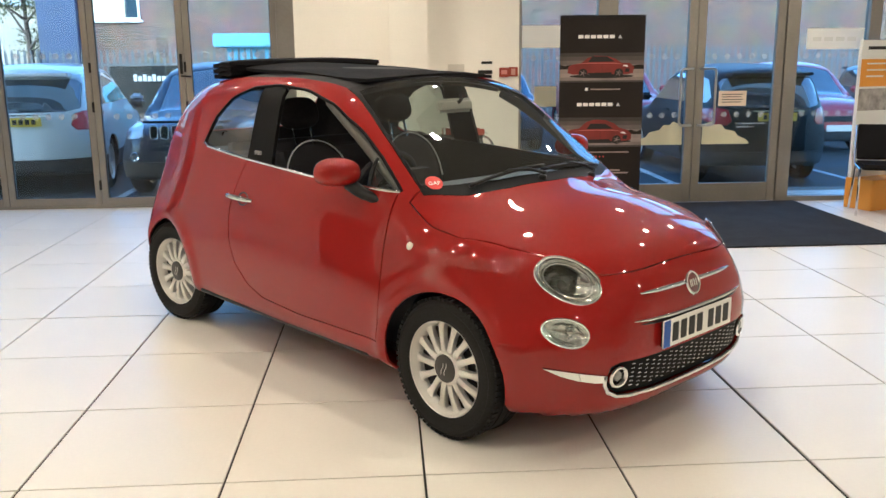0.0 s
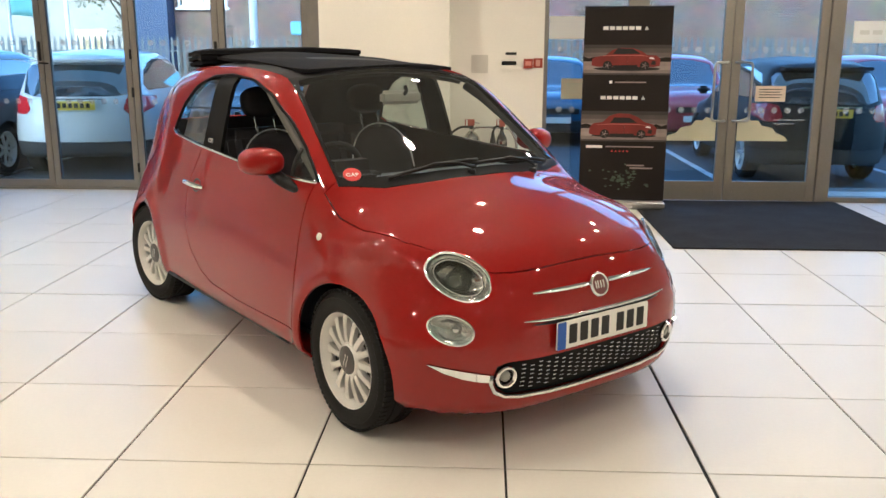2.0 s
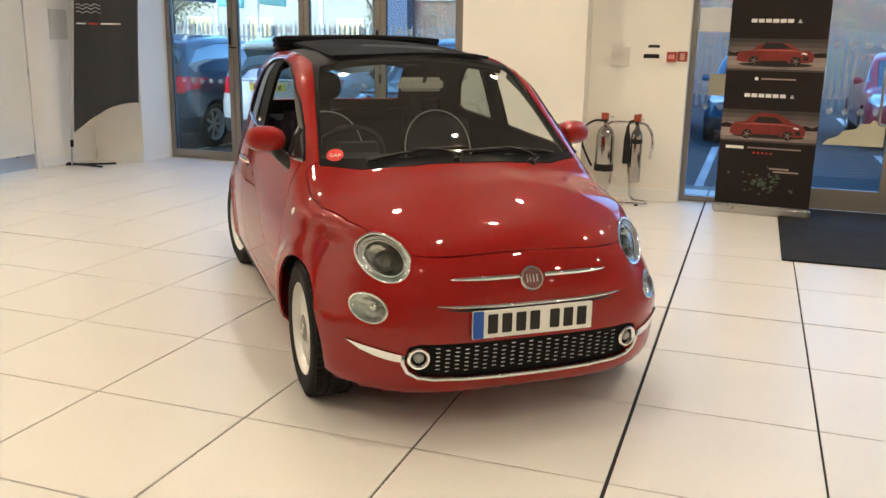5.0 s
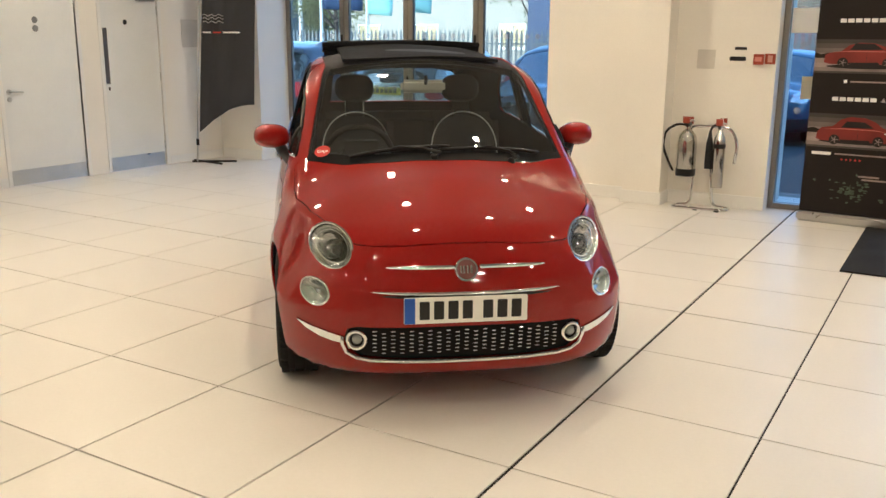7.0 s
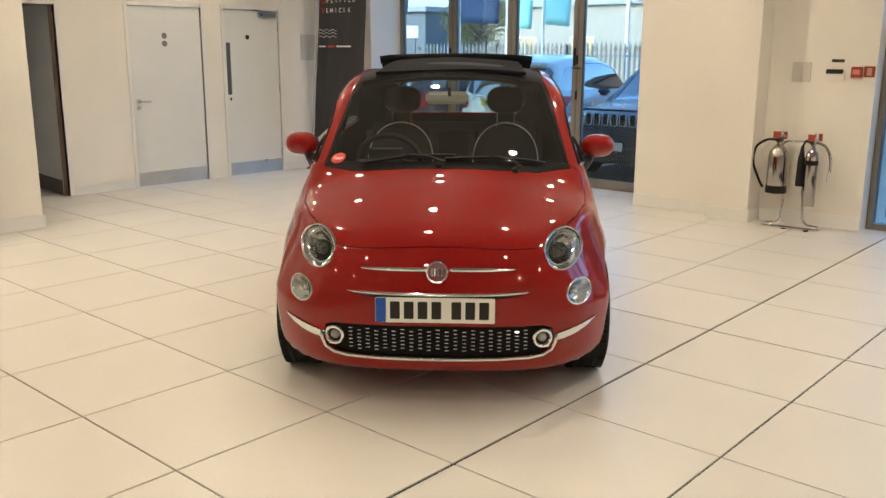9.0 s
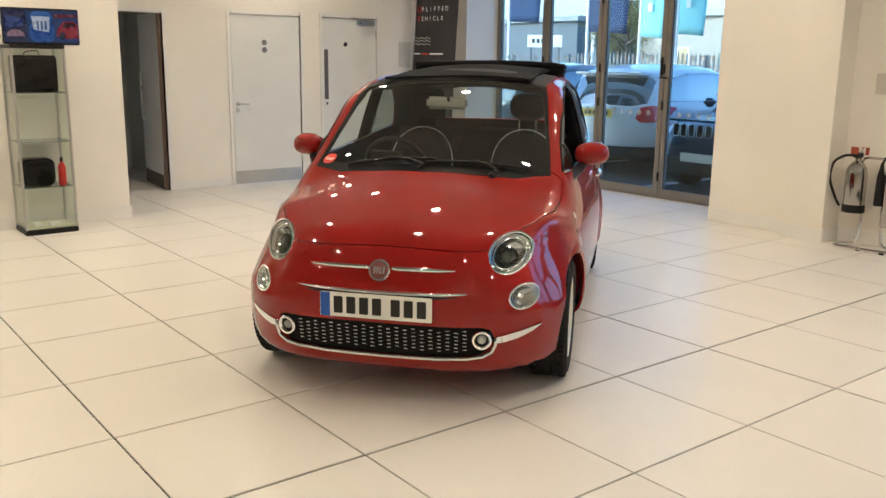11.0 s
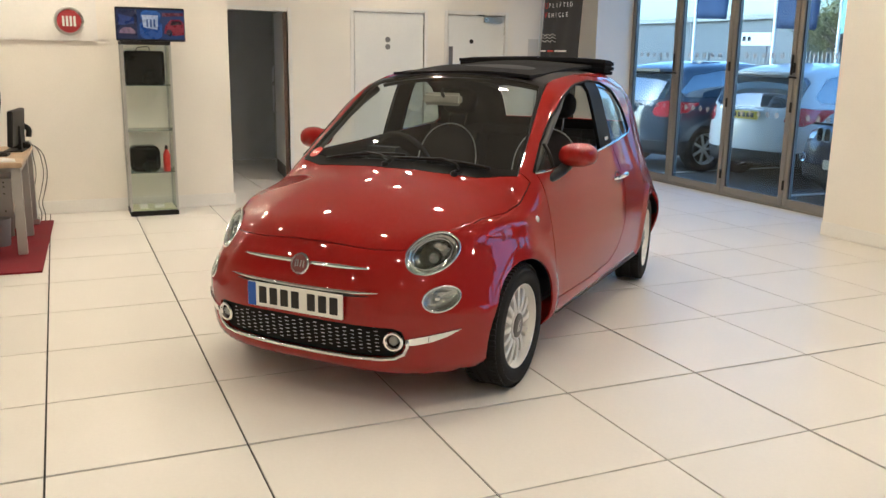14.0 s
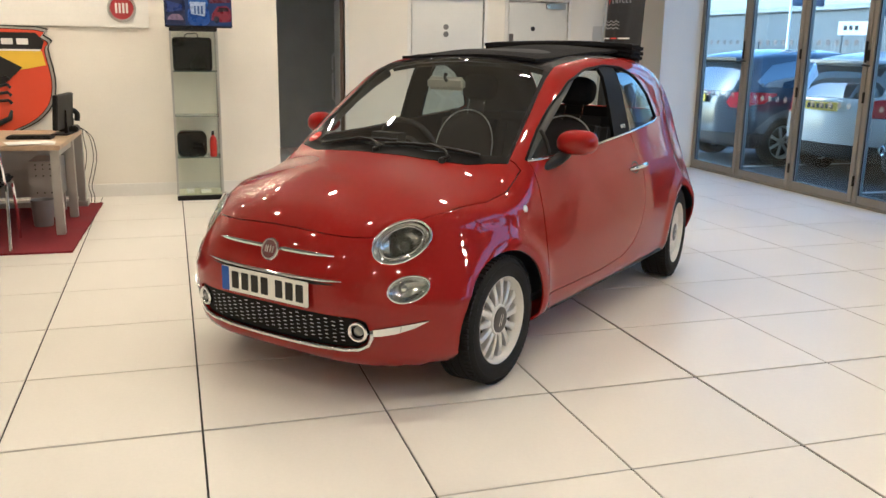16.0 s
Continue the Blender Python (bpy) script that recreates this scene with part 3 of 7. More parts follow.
for s, door, win, quarter, pillar, light in ((-1, DOOR_R, GLASS_R, QUARTER_R, PILLAR_R, LIGHT_R), (1, DOOR_L, GLASS_L, QUARTER_L, PILLAR_L, LIGHT_L)):
    near = lambda c, s=s: c.y * s > 0.3
    claim(skin, hull(FRAME_LINE), XZ, near, win, {BODY})
    claim(skin, hull([(-0.30, 0.40), (-0.30, 0.945), (-0.9, 0.968), (-1.415, 1.001), (-1.46, 0.9), (-1.50, 0.75), (-1.495, 0.6), (-1.44, 0.48), (-1.33, 0.385), (-1.2, 0.34), (-0.9, 0.32), (-0.32, 0.325)]), XZ, near, door, {BODY})
    for ax in (0.042, -2.25):
        claim(skin, ellipse(ax, 0.288, 0.309, 0.309, 40), XZ, lambda c, s=s: c.y * s > 0.45 and c.z < 0.8, ARCH, {BODY, DOOR_R, DOOR_L})
    claim(skin, [(-1.42, 0.9), (-2.2, 0.9), (-2.2, 1.5), (-1.42, 1.5)], XZ, near, quarter, {win})
    claim(skin, [(-1.19, 0.9), (-1.42, 0.9), (-1.42, 1.5), (-1.235, 1.5)], XZ, near, pillar, {win})
    claim(skin, [(-0.1, 0.9), (-0.455, 0.9), (-0.47, 1.5), (-0.1, 1.5)], XZ, near, light, {win})
    front = lambda c, s=s: c.x > 0.1 and c.y * s > 0
    claim(skin, ellipse(s * 0.525, 0.679, 0.077, 0.075, 36), YZ, front, LAMP, {BODY, BONNET})
    claim(skin, ellipse(s * 0.598, 0.507, 0.056, 0.049, 28), YZ, front, DRL, {BODY})
    claim(skin, hull([(s * y, z) for y, z in ((0.492, 0.345), (0.492, 0.318), (0.53, 0.322), (0.58, 0.334), (0.63, 0.354), (0.672, 0.382), (0.63, 0.372), (0.58, 0.359), (0.53, 0.350))]), YZ, front, WHISKER, {BODY})

piece("body", skin, BODY, SMALL, M_PAINT, CAR, "glossy red painted body shell", flange=0.010)
piece("bonnet", skin, BONNET, SMALL, M_PAINT, CAR, gap=0.003)
for number in (DOOR_R, DOOR_L):
    piece("door", skin, number, SMALL, M_PAINT, CAR, gap=0.0035, flange=0.008)
piece("windscreen", skin, CLEAR, SMALL, M_SCREEN, CAR, "clear windscreen", gap=0, flange=0)
piece("screen_surround", skin, SCREEN, SMALL, M_PILLAR, CAR, "black band round the windscreen", gap=0.001)
piece("roof_panel", skin, ROOF, SMALL, M_SATIN, CAR, "satin black roof frame", push=-0.034)
piece("rear_window", skin, REAR, SMALL, M_SCREEN, CAR, "", flange=0)
piece("lower_grille", skin, GRILLE, SMALL, M_PILLAR, CAR, "black lower grille with chrome dashes", push=-0.014, flange=0)
for s, quarter, pillar, light in ((-1, QUARTER_R, PILLAR_R, LIGHT_R), (1, QUARTER_L, PILLAR_L, LIGHT_L)):
    piece("quarter_window", skin, quarter, SMALL, M_QUARTER, CAR, "", flange=0, push=-0.004)
    piece("door_pillar", skin, pillar, SMALL, M_PILLAR, CAR, "", push=-0.003)
    piece("corner_window", skin, light, SMALL, M_SCREEN, CAR, "", flange=0, push=-0.004)
    piece("bumper_trim", skin, WHISKER, SMALL, M_CHROME, CAR, "chrome bumper trim", push=0.007, gap=0, flange=0.012, mask=lambda c, s=s: c.y * s > 0)

for ob in CAR.children:
    if ob.name.split(".")[0] in ("windscreen", "rear_window", "quarter_window", "corner_window"):
        ob.visible_shadow = False


def lining():
    """A dark lining a little inside the painted skin."""
    layer = skin.faces.layers.int["piece"]
    bm = bmesh.new()
    seen = {}
    pts = [v for f in skin.faces if f[layer] in (BODY, DOOR_R, DOOR_L, ROOF) and f.calc_center_median().z > 0.4 for v in f.verts]
    pts = list(dict.fromkeys(pts))
    co = np.array([tuple(v.co) for v in pts])
    nor = SMALL.normal(co)
    for v, c, n in zip(pts, co, nor):
        seen[v] = bm.verts.new(c - n * 0.012)
    for f in skin.faces:
        if f[layer] in (BODY, DOOR_R, DOOR_L, ROOF) and f.calc_center_median().z > 0.4 and f.calc_center_median().x < 0.0:
            bm.faces.new([seen[v] for v in f.verts][::-1])
    return bm


part("interior_lining", lining(), M_TRIM, CAR, smooth="all")
pan = bmesh.new()
add_box(pan, (-2.7, -0.62, 0.21), (0.35, 0.62, 0.25), 0.01)
add_box(pan, (-0.05, -0.45, 0.25), (0.42, 0.45, 0.62), 0.05)
part("floor_pan", pan, M_BLACK, CAR)


def arch_liner(x, s):
    bm = bmesh.new()
    rows = []
    for k in range(25):
        a = radians(-6 + 192 * k / 24)
        rows.append([bm.verts.new((x + 0.318 * math.cos(a), s * y, 0.288 + 0.318 * math.sin(a))) for y in (0.50, 0.70)])
    for a, b in zip(rows, rows[1:]):
        bm.faces.new((a[0], a[1], b[1], b[0]))
    bm.faces.new([r[0] for r in rows])
    return bm


# ---- wheels ----
def spoke_mesh():
    """One tapered, ridged spoke from hub to rim."""
    bm = bmesh.new()
    rows = []
    for r, w, h in ((0.052, 0.0125, 0.062), (0.083, 0.0135, 0.069), (0.105, 0.0120, 0.069), (0.140, 0.0125, 0.065), (0.168, 0.0155, 0.060), (0.182, 0.0230, 0.057), (0.192, 0.038, 0.056)):
        rows.append([bm.verts.new((r, -w, h - 0.026)), bm.verts.new((r, -w, h - 0.004)), bm.verts.new((r, -w * 0.45, h)), bm.verts.new((r, w * 0.45, h)), bm.verts.new((r, w, h - 0.004)), bm.verts.new((r, w, h - 0.026))])
    for a, b in zip(rows, rows[1:]):
        for k in range(6):
            j = (k + 1) % 6
            bm.faces.new((a[k], a[j], b[j], b[k]))
    bmesh.ops.recalc_face_normals(bm, faces=bm.faces[:])
    me = bpy.data.meshes.new("spoke")
    bm.to_mesh(me)
    bm.free()
    me.materials.append(M_SILVER)
    me.shade_smooth()
    me.set_sharp_from_angle(angle=radians(40))
    return me


SPOKE = spoke_mesh()


def tread(bm):
    """Blocks along the tyre's shoulders."""
    for k in range(72):
        a = 2 * math.pi * k / 72
        for z in (-0.064, 0.064):
            add_box(bm, (0.284, -0.0085, z - 0.016), (0.2945, 0.0085, z + 0.016), m=Matrix.Rotation(a, 4, "Z"))
    return bm


TYRE = None
for ax, steer, track in ((0.042, -6.5, 0.676), (-2.25, 0.0, 0.664)):
    for s in (-1, 1):
        hub = new("wheel")
        hub.empty_display_size = 0.1
        hub.matrix_basis = pose(ax, s * track, 0.2855, 0, 0, steer) @ pose(0, 0, 0, -90 * s, 0, 7) @ Matrix.Diagonal((0.973, 0.973, 1, 1))
        hub.parent = CAR
        if TYRE is None:
            bm = lathe([(0.188, -0.085), (0.24, -0.094), (0.272, -0.088), (0.288, -0.066), (0.2905, -0.03), (0.2905, -0.027), (0.285, -0.026), (0.285, -0.02), (0.2915, -0.019), (0.2915, 0.019), (0.285, 0.02), (0.285, 0.026), (0.2905, 0.027), (0.2905, 0.03), (0.288, 0.066), (0.272, 0.088), (0.262, 0.0925), (0.258, 0.0905), (0.238, 0.0945), (0.212, 0.0905), (0.198, 0.083)], 64, closed=True)
            TYRE = part("tyre", bm, M_RUBBER, hub, smooth=True).data
            TREAD = tagged(part("tread", tread(bmesh.new()), M_RUBBER, hub), kind="stuff").data
            RIM = part("rim", lathe([(0.177, -0.08), (0.198, -0.08), (0.1995, 0.07), (0.2015, 0.083), (0.199, 0.0865), (0.196, 0.084), (0.192, 0.064), (0.184, 0.054), (0.179, 0.03)], 56, closed=True), M_SILVER, hub, smooth=True).data
            # Brake disc widened to the rim and blackened, standing for shade in the slots.
            DISC = part("brake_disc", lathe([(0, 0.0), (0.177, 0.0), (0.177, 0.030), (0.06, 0.032), (0, 0.032)], 40), M_BLACK, hub, smooth=True).data
            BOSS = part("hub", lathe([(0.092, 0.02), (0.090, 0.046), (0.074, 0.060), (0.066, 0.072), (0.0605, 0.074), (0.059, 0.068), (0.0, 0.068)], 32), M_SILVER, hub, smooth=True).data
            marks = bmesh.new()
            for d in (-0.009, 0.009):
                add_tube(marks, [(d + 0.007 * math.sin(2.2 * q), 0.026 * q, 0.0787) for q in np.linspace(-1, 1, 9)], 0.0022, 5)
            MARK = part("cap_mark", marks, M_CHROME, hub).data
            CAP = part("hub_cap", lathe([(0.0585, 0.066), (0.0575, 0.075), (0.038, 0.078), (0, 0.079)], 32), mat("graphite_cap", (0.05, 0.048, 0.045), 0.3, 0.5, coat=0.3), hub, smooth=True).data
        else:
            for nm, me in (("tyre", TYRE), ("rim", RIM), ("brake_disc", DISC), ("hub", BOSS), ("hub_cap", CAP), ("cap_mark", MARK)):
                new(nm, me).parent = hub
            tagged(new("tread", TREAD), kind="stuff").parent = hub
        for k in range(14):
            sp = new("spoke", SPOKE)
            sp.matrix_basis = Matrix.Rotation(2 * math.pi * k / 14, 4, "Z")
            sp.parent = hub
        part("wheel_arch", arch_liner(ax, s), M_BLACK, CAR)


# ---- lamps ----
def facing(p, n, ahead=0.0):
    """A frame at p whose z points along n, leaning towards the front, x across."""
    z = (n + Vector((ahead, 0, 0))).normalized()
    x = Vector((0, 0, 1)).cross(z).normalized()
    y = z.cross(x)
    return Matrix.Translation(p) @ Matrix((x, y, z)).transposed().to_4x4()


def squashed(bm, sx, sy):
    return moved(bm, Matrix.Diagonal((sx, sy, 1, 1)))


def bowl(ring, centre, depth, n):
    """A dished reflector from an outline on the skin down to a point behind it."""
    bm = bmesh.new()
    rows = []
    for f, d in ((1.0, 0.004), (0.9, 0.03), (0.72, 0.6), (0.5, 0.85), (0.25, 1.0)):
        rows.append([bm.verts.new(centre + (p - centre) * f - n * depth * d) for p in ring])
    for a, b in zip(rows, rows[1:]):
        for k in range(len(ring)):
            j = (k + 1) % len(ring)
            bm.faces.new((a[k], a[j], b[j], b[k]))
    bm.faces.new(rows[-1])
    return bm


def skin_ring(cy, cz, a, b, n=44, lift=0.0):
    out = []
    for y, z in ellipse(cy, cz, a, b, n):
        p, nn = skin_at(y=y, z=z)
        out.append(p + nn * lift)
    return out


for s in (-1, 1):
    p, n = skin_at(y=s * 0.525, z=0.679)
    lamp = new("headlight")
    lamp.parent = CAR
    lamp["label"] = "round clear headlight with chrome ring"
    f = facing(p, n, 0.9)
    ahead_n = f.to_3x3() @ Vector((0, 0, 1))
    flat = lambda ring, k=0.24: [q - ahead_n * (q - p).dot(ahead_n) * k for q in ring]
    rim = flat(skin_ring(s * 0.525, 0.679, 0.081, 0.075, 48, 0.002))
    part("bezel", tube(rim, 0.0058, 10, True), M_CHROME, lamp, smooth="all")
    seat_ring = skin_ring(s * 0.525, 0.679, 0.080, 0.075, 48, -0.012)
    skirt = bmesh.new()
    ra, rb = [skirt.verts.new(q) for q in rim], [skirt.verts.new(q) for q in seat_ring]
    for k in range(48):
        skirt.faces.new((ra[k], ra[(k + 1) % 48], rb[(k + 1) % 48], rb[k]))
    part("housing", skirt, M_GLOSS, lamp, smooth="all")
    inner = flat(skin_ring(s * 0.525, 0.679, 0.076, 0.070, 44, 0.0))
    mid = sum(inner, Vector()) / len(inner)
    part("reflector", bowl(inner, mid, 0.06, ahead_n), M_BOWL, lamp, smooth="all")
    part("projector", lathe([(0.043, -0.05), (0.042, -0.024), (0.039, -0.019), (0.033, -0.026), (0.019, -0.017), (0.0, -0.013)], 32, Matrix.Translation(mid) @ f.to_3x3().to_4x4() @ pose(0, -0.010, -0.004)), M_SMOKE, lamp, "smoked round projector", smooth=True)
    ring = [mid + (q - mid) * 0.80 - ahead_n * 0.010 for q in inner]
    part("inner_ring", tube(ring, 0.0032, 6, True), M_CHROME, lamp, smooth="all")
    dome = bmesh.new()
    rows = [[dome.verts.new(mid + (q - mid) * r + ahead_n * 0.016 * (1 - r * r)) for q in inner] for r in (1.0, 0.85, 0.65, 0.4, 0.15)]
    for a, b in zip(rows, rows[1:]):
        for k in range(44):
            dome.faces.new((a[k], a[(k + 1) % 44], b[(k + 1) % 44], b[k]))
    dome.faces.new(rows[-1])
    part("lens", dome, M_LENS, lamp, smooth="all")
    p, n = skin_at(y=s * 0.598, z=0.505)
    lamp = new("running_light")
    lamp.parent = CAR
    lamp["label"] = "oval clear running light"
    part("bezel", tube(skin_ring(s * 0.598, 0.507, 0.056, 0.049, 40, 0.0), 0.0045, 8, True), M_CHROME, lamp, smooth="all")
    part("reflector", bowl(skin_ring(s * 0.598, 0.507, 0.054, 0.047, 36), p, 0.03, n), M_BOWL, lamp, smooth="all")
    part("bulb", lathe([(0, -0.005), (0.011, -0.008), (0.015, -0.016), (0.012, -0.03)], 16, facing(p, n, 0.3) @ pose(-s * 0.012, 0.006, 0)), M_CHROME, lamp, smooth=True)
    piece("lens", skin, DRL, SMALL, M_LENS, lamp, gap=0, flange=0, push=0.003, mask=lambda c, s=s: c.y * s > 0)
    p, n = skin_at(y=s * 0.440, z=0.331)
    fog = new("fog_light")
    fog.matrix_basis = facing(p - n * 0.004, n, 0.6)
    fog.parent = CAR
    part("ring", lathe([(0.028, -0.015), (0.042, -0.012), (0.0435, 0.004), (0.040, 0.009), (0.033, 0.009), (0.028, 0.002)], 36, closed=True), M_CHROME, fog, smooth=True)
    part("well", lathe([(0.03, 0.002), (0.028, -0.012), (0.02, -0.018), (0, -0.018)], 28), M_BLACK, fog, smooth=True)
    part("lens", lathe([(0.022, -0.012), (0.019, 0.0), (0.012, 0.005), (0, 0.007)], 28), mat("fog_glass", (0.35, 0.36, 0.34), 0.12, 0.5, coat=1.0), fog, smooth="all")

# ---- nose trim ----
dash_me = None
for c in range(-10, 11):
    for r in range(6):
        y, z = c * 0.037, 0.368 - r * 0.0172 - (0.0086 if c % 2 else 0.0)
        p, n = skin_at(y=y, z=z)
        if dash_me is None:
            bm = box((-0.0085, -0.0020, -0.002), (0.0085, 0.0020, 0.004), 0.001, 1)
            dash_me = bpy.data.meshes.new("grille_dash")
            bm.to_mesh(dash_me)
            bm.free()
            dash_me.materials.append(M_CHROME)
        d = new("grille_dash", dash_me)
        d.matrix_basis = facing(p - n * 0.013, n)
        d.parent = CAR


def on_nose(pts, lift):
    out = []
    for y, z in pts:
        p, n = skin_at(y=y, z=z)
        out.append(p + n * lift)
    return out


lip = [(y, z - 0.010 * min(1, max(0, (0.345 - z) / 0.06))) for y, z in [(-0.494, 0.345), (-0.493, 0.315), (-0.478, 0.287), (-0.44, 0.266), (-0.38, 0.257), (-0.25, 0.252), (-0.12, 0.249), (0, 0.248), (0.12, 0.249), (0.25, 0.252), (0.38, 0.257), (0.44, 0.266), (0.478, 0.287), (0.493, 0.315), (0.494, 0.345)]]
part("grille_lip", tube(on_nose(lip, 0.002), 0.0085, 10), M_CHROME, CAR, "chrome lip under the grille", smooth="all")
for s in (-1, 1):
    ys = np.linspace(0.05, 0.318, 12)
    part("nose_bar", tube(on_nose([(s * y, 0.622) for y in ys], 0.004), [0.0095 - 0.0068 * max(0, (k - 5) / 6) ** 2 for k in range(12)], 10), M_CHROME, CAR, "slim chrome nose bar", smooth="all")
ys = np.linspace(-0.376, 0.376, 25)
part("plate_bar", tube(on_nose([(y, 0.523 + 0.06 * y * y) for y in ys], 0.003), [0.0085 - 0.007 * abs(y / 0.376) ** 4 for y in ys], 10), M_CHROME, CAR, "thin chrome bar over the plate", smooth="all")
part("plate_bar_gap", tube(on_nose([(y, 0.509 + 0.06 * y * y) for y in ys * 0.93], -0.002), [0.008 - 0.006 * abs(y / 0.376) ** 4 for y in ys], 8), M_BLACK, CAR, smooth="all")
p, n = skin_at(y=-0.004, z=0.612)
badge = new("badge")
badge.matrix_basis = facing(p + n * 0.002, n, 0.2)
badge.parent = CAR
part("badge_ring", lathe([(0.036, 0.0), (0.0465, 0.0), (0.0475, 0.006), (0.044, 0.011), (0.039, 0.011), (0.036, 0.006)], 40, closed=True), M_CHROME, badge, smooth=True)
part("badge_disc", lathe([(0.037, 0.002), (0.037, 0.006), (0.02, 0.008), (0, 0.0085)], 36), M_BADGE, badge, smooth=True)
bars = bmesh.new()
for k, x in enumerate((-0.021, -0.0095, 0.005, 0.0195)):
    add_box(bars, (x - 0.0035, -0.015, 0.007), (x + 0.0035, 0.015, 0.0105), 0.001, 1)
part("badge_bars", bars, M_CHROME, badge)

plate = new("number_plate")
plate.matrix_basis = pose(0.704, -0.010, 0.463, 90, 0, 90)
plate.parent = CAR
plate["label"] = "white number plate with dark bars"
part("plate_board", prism(rounded(0.492, 0.106, 0.006), 0.005), M_PLATE, plate)
part("blue_band", moved(prism(rounded(0.042, 0.104, 0.004), 0.0025), pose(-0.223, 0, 0.0045)), M_BLUE, plate)
for k, x in enumerate((-0.165, -0.108, -0.051, 0.006, 0.088, 0.145, 0.202)):
    part("plate_bar", prism(rounded(0.040, 0.074, 0.004), 0.002, pose(x, 0, 0.0045)), M_INK, plate)
part("plate_backing", box((0.66, -0.24, 0.41), (0.704, 0.22, 0.505), 0.004), M_BLACK, CAR)


# ---- flank trim ----
def on_side(pts, s, lift):
    out = []
    for x, z in pts:
        p, n = skin_at(x=x, z=z, side=s)
        out.append(p + n * lift)
    return out


def along(pts, n):
    """n even steps along a polyline of pairs."""
    d = [0]
    for a, b in zip(pts, pts[1:]):
        d.append(d[-1] + math.dist(a, b))
    return [(float(np.interp(t, d, [p[0] for p in pts])), float(np.interp(t, d, [p[1] for p in pts]))) for t in np.linspace(0, d[-1], n)]


for s in (-1, 1):
    low = [(-0.295, 0.943), (-0.9, 0.965), (-1.4, 0.997), (-1.86, 1.029), (-1.91, 1.050)]
    part("belt_strip", tube(on_side(along(low, 28), s, 0.002), 0.0075, 8), M_CHROME, CAR, "chrome strip along the windows", smooth="all")
    up = FRAME_LINE[:10]
    part("window_seal", tube(on_side(along(up, 36), s, -0.002), 0.0075, 8), M_PILLAR, CAR, "black window seal", smooth="all")
    part("corner_post", tube(on_side(along([(-0.462, 0.955), (-0.468, 1.07)], 5), s, -0.004), 0.010, 8), M_BLACK, CAR, smooth="all")
    for k in range(3):
        p, n = skin_at(x=-1.30 - 0.022 * k, z=1.035, side=s)
        part("pillar_badge", moved(tube([(0.007 * math.cos(a), 0.009 * math.sin(a), 0.003) for a in np.linspace(0, 6.283, 12, endpoint=False)], 0.0022, 5, True), facing(p, n)), M_CHROME, CAR)
    # door handle over its recess
    p, n = skin_at(x=-1.40, z=0.808, side=s)
    q, _ = skin_at(x=-1.29, z=0.806, side=s)
    r, _ = skin_at(x=-1.51, z=0.810, side=s)
    handle = new("door_handle")
    handle.parent = CAR
    handle["label"] = "chrome door handle"
    part("grip", tube([q + n * 0.004, q * 0.8 + r * 0.2 + n * 0.026, p + n * 0.032, q * 0.15 + r * 0.85 + n * 0.030, r + n * 0.018, r + n * 0.004], [0.009, 0.0125, 0.0135, 0.0135, 0.0125, 0.009], 10), M_CHROME, handle, smooth="all")
    part("recess", moved(squashed(lathe([(0.0, -0.006), (0.022, -0.004), (0.031, 0.0015), (0.033, 0.001), (0.031, -0.002)], 24), 1.5, 1.05), facing(p + n * 0.001 + Vector((0.02, 0, 0)), n)), M_BLACK, handle, smooth=True)
    p, n = skin_at(x=-0.156, z=0.750, side=s)
    part("side_indicator", moved(lathe([(0.016, -0.003), (0.016, 0.002), (0.013, 0.004), (0.008, 0.005), (0, 0.006)], 20), facing(p, n)), mat("indicator_glass", (0.8, 0.75, 0.66), 0.2, coat=1), CAR, smooth=True)
    # wing mirror
    mirror = new("wing_mirror")
    mirror.parent = CAR
    mirror["label"] = "red wing mirror on a black foot"
    shell_bm = bmesh.new()
    bmesh.ops.create_uvsphere(shell_bm, u_segments=36, v_segments=20, radius=1)
    for v in shell_bm.verts:
        q = [math.copysign(abs(c) ** 0.82, c) for c in v.co]
        v.co = Vector((q[0] * (0.088 if q[0] > 0 else 0.042), q[1] * 0.090, q[2] * (0.064 if q[2] > 0 else 0.056)))
        v.co.x += -0.25 * (v.co.y * s) - 0.0
    moved(shell_bm, pose(-0.572, s * 0.797, 1.010))
    part("mirror_cap", shell_bm, M_PAINT, mirror, smooth="all")
    part("mirror_glass", moved(squashed(lathe([(0, 0), (0.085, 0), (0.085, 0.004), (0, 0.004)], 28), 1.0, 0.62), pose(-0.615, s * 0.797, 1.010, 90, 0, 90 - s * 13)), M_CHROME, mirror)
    part("mirror_foot", tube(bend([(-0.54, s * 0.755, 0.965), (-0.485, s * 0.725, 0.925), (-0.40, s * 0.70, 0.90), (-0.36, s * 0.69, 0.885)], 0.03), [0.028] * 3 + [0.026] * 3 + [0.024] * 3 + [0.022] * 3 + [0.02, 0.012], 10), M_BLACK, mirror, smooth="all")
    # black seal between sill and door
    part("sill_trim", tube(on_side(along([(-0.42, 0.235), (-1.86, 0.25)], 12), s, -0.004), 0.012, 8), M_BLACK, CAR, smooth="all")

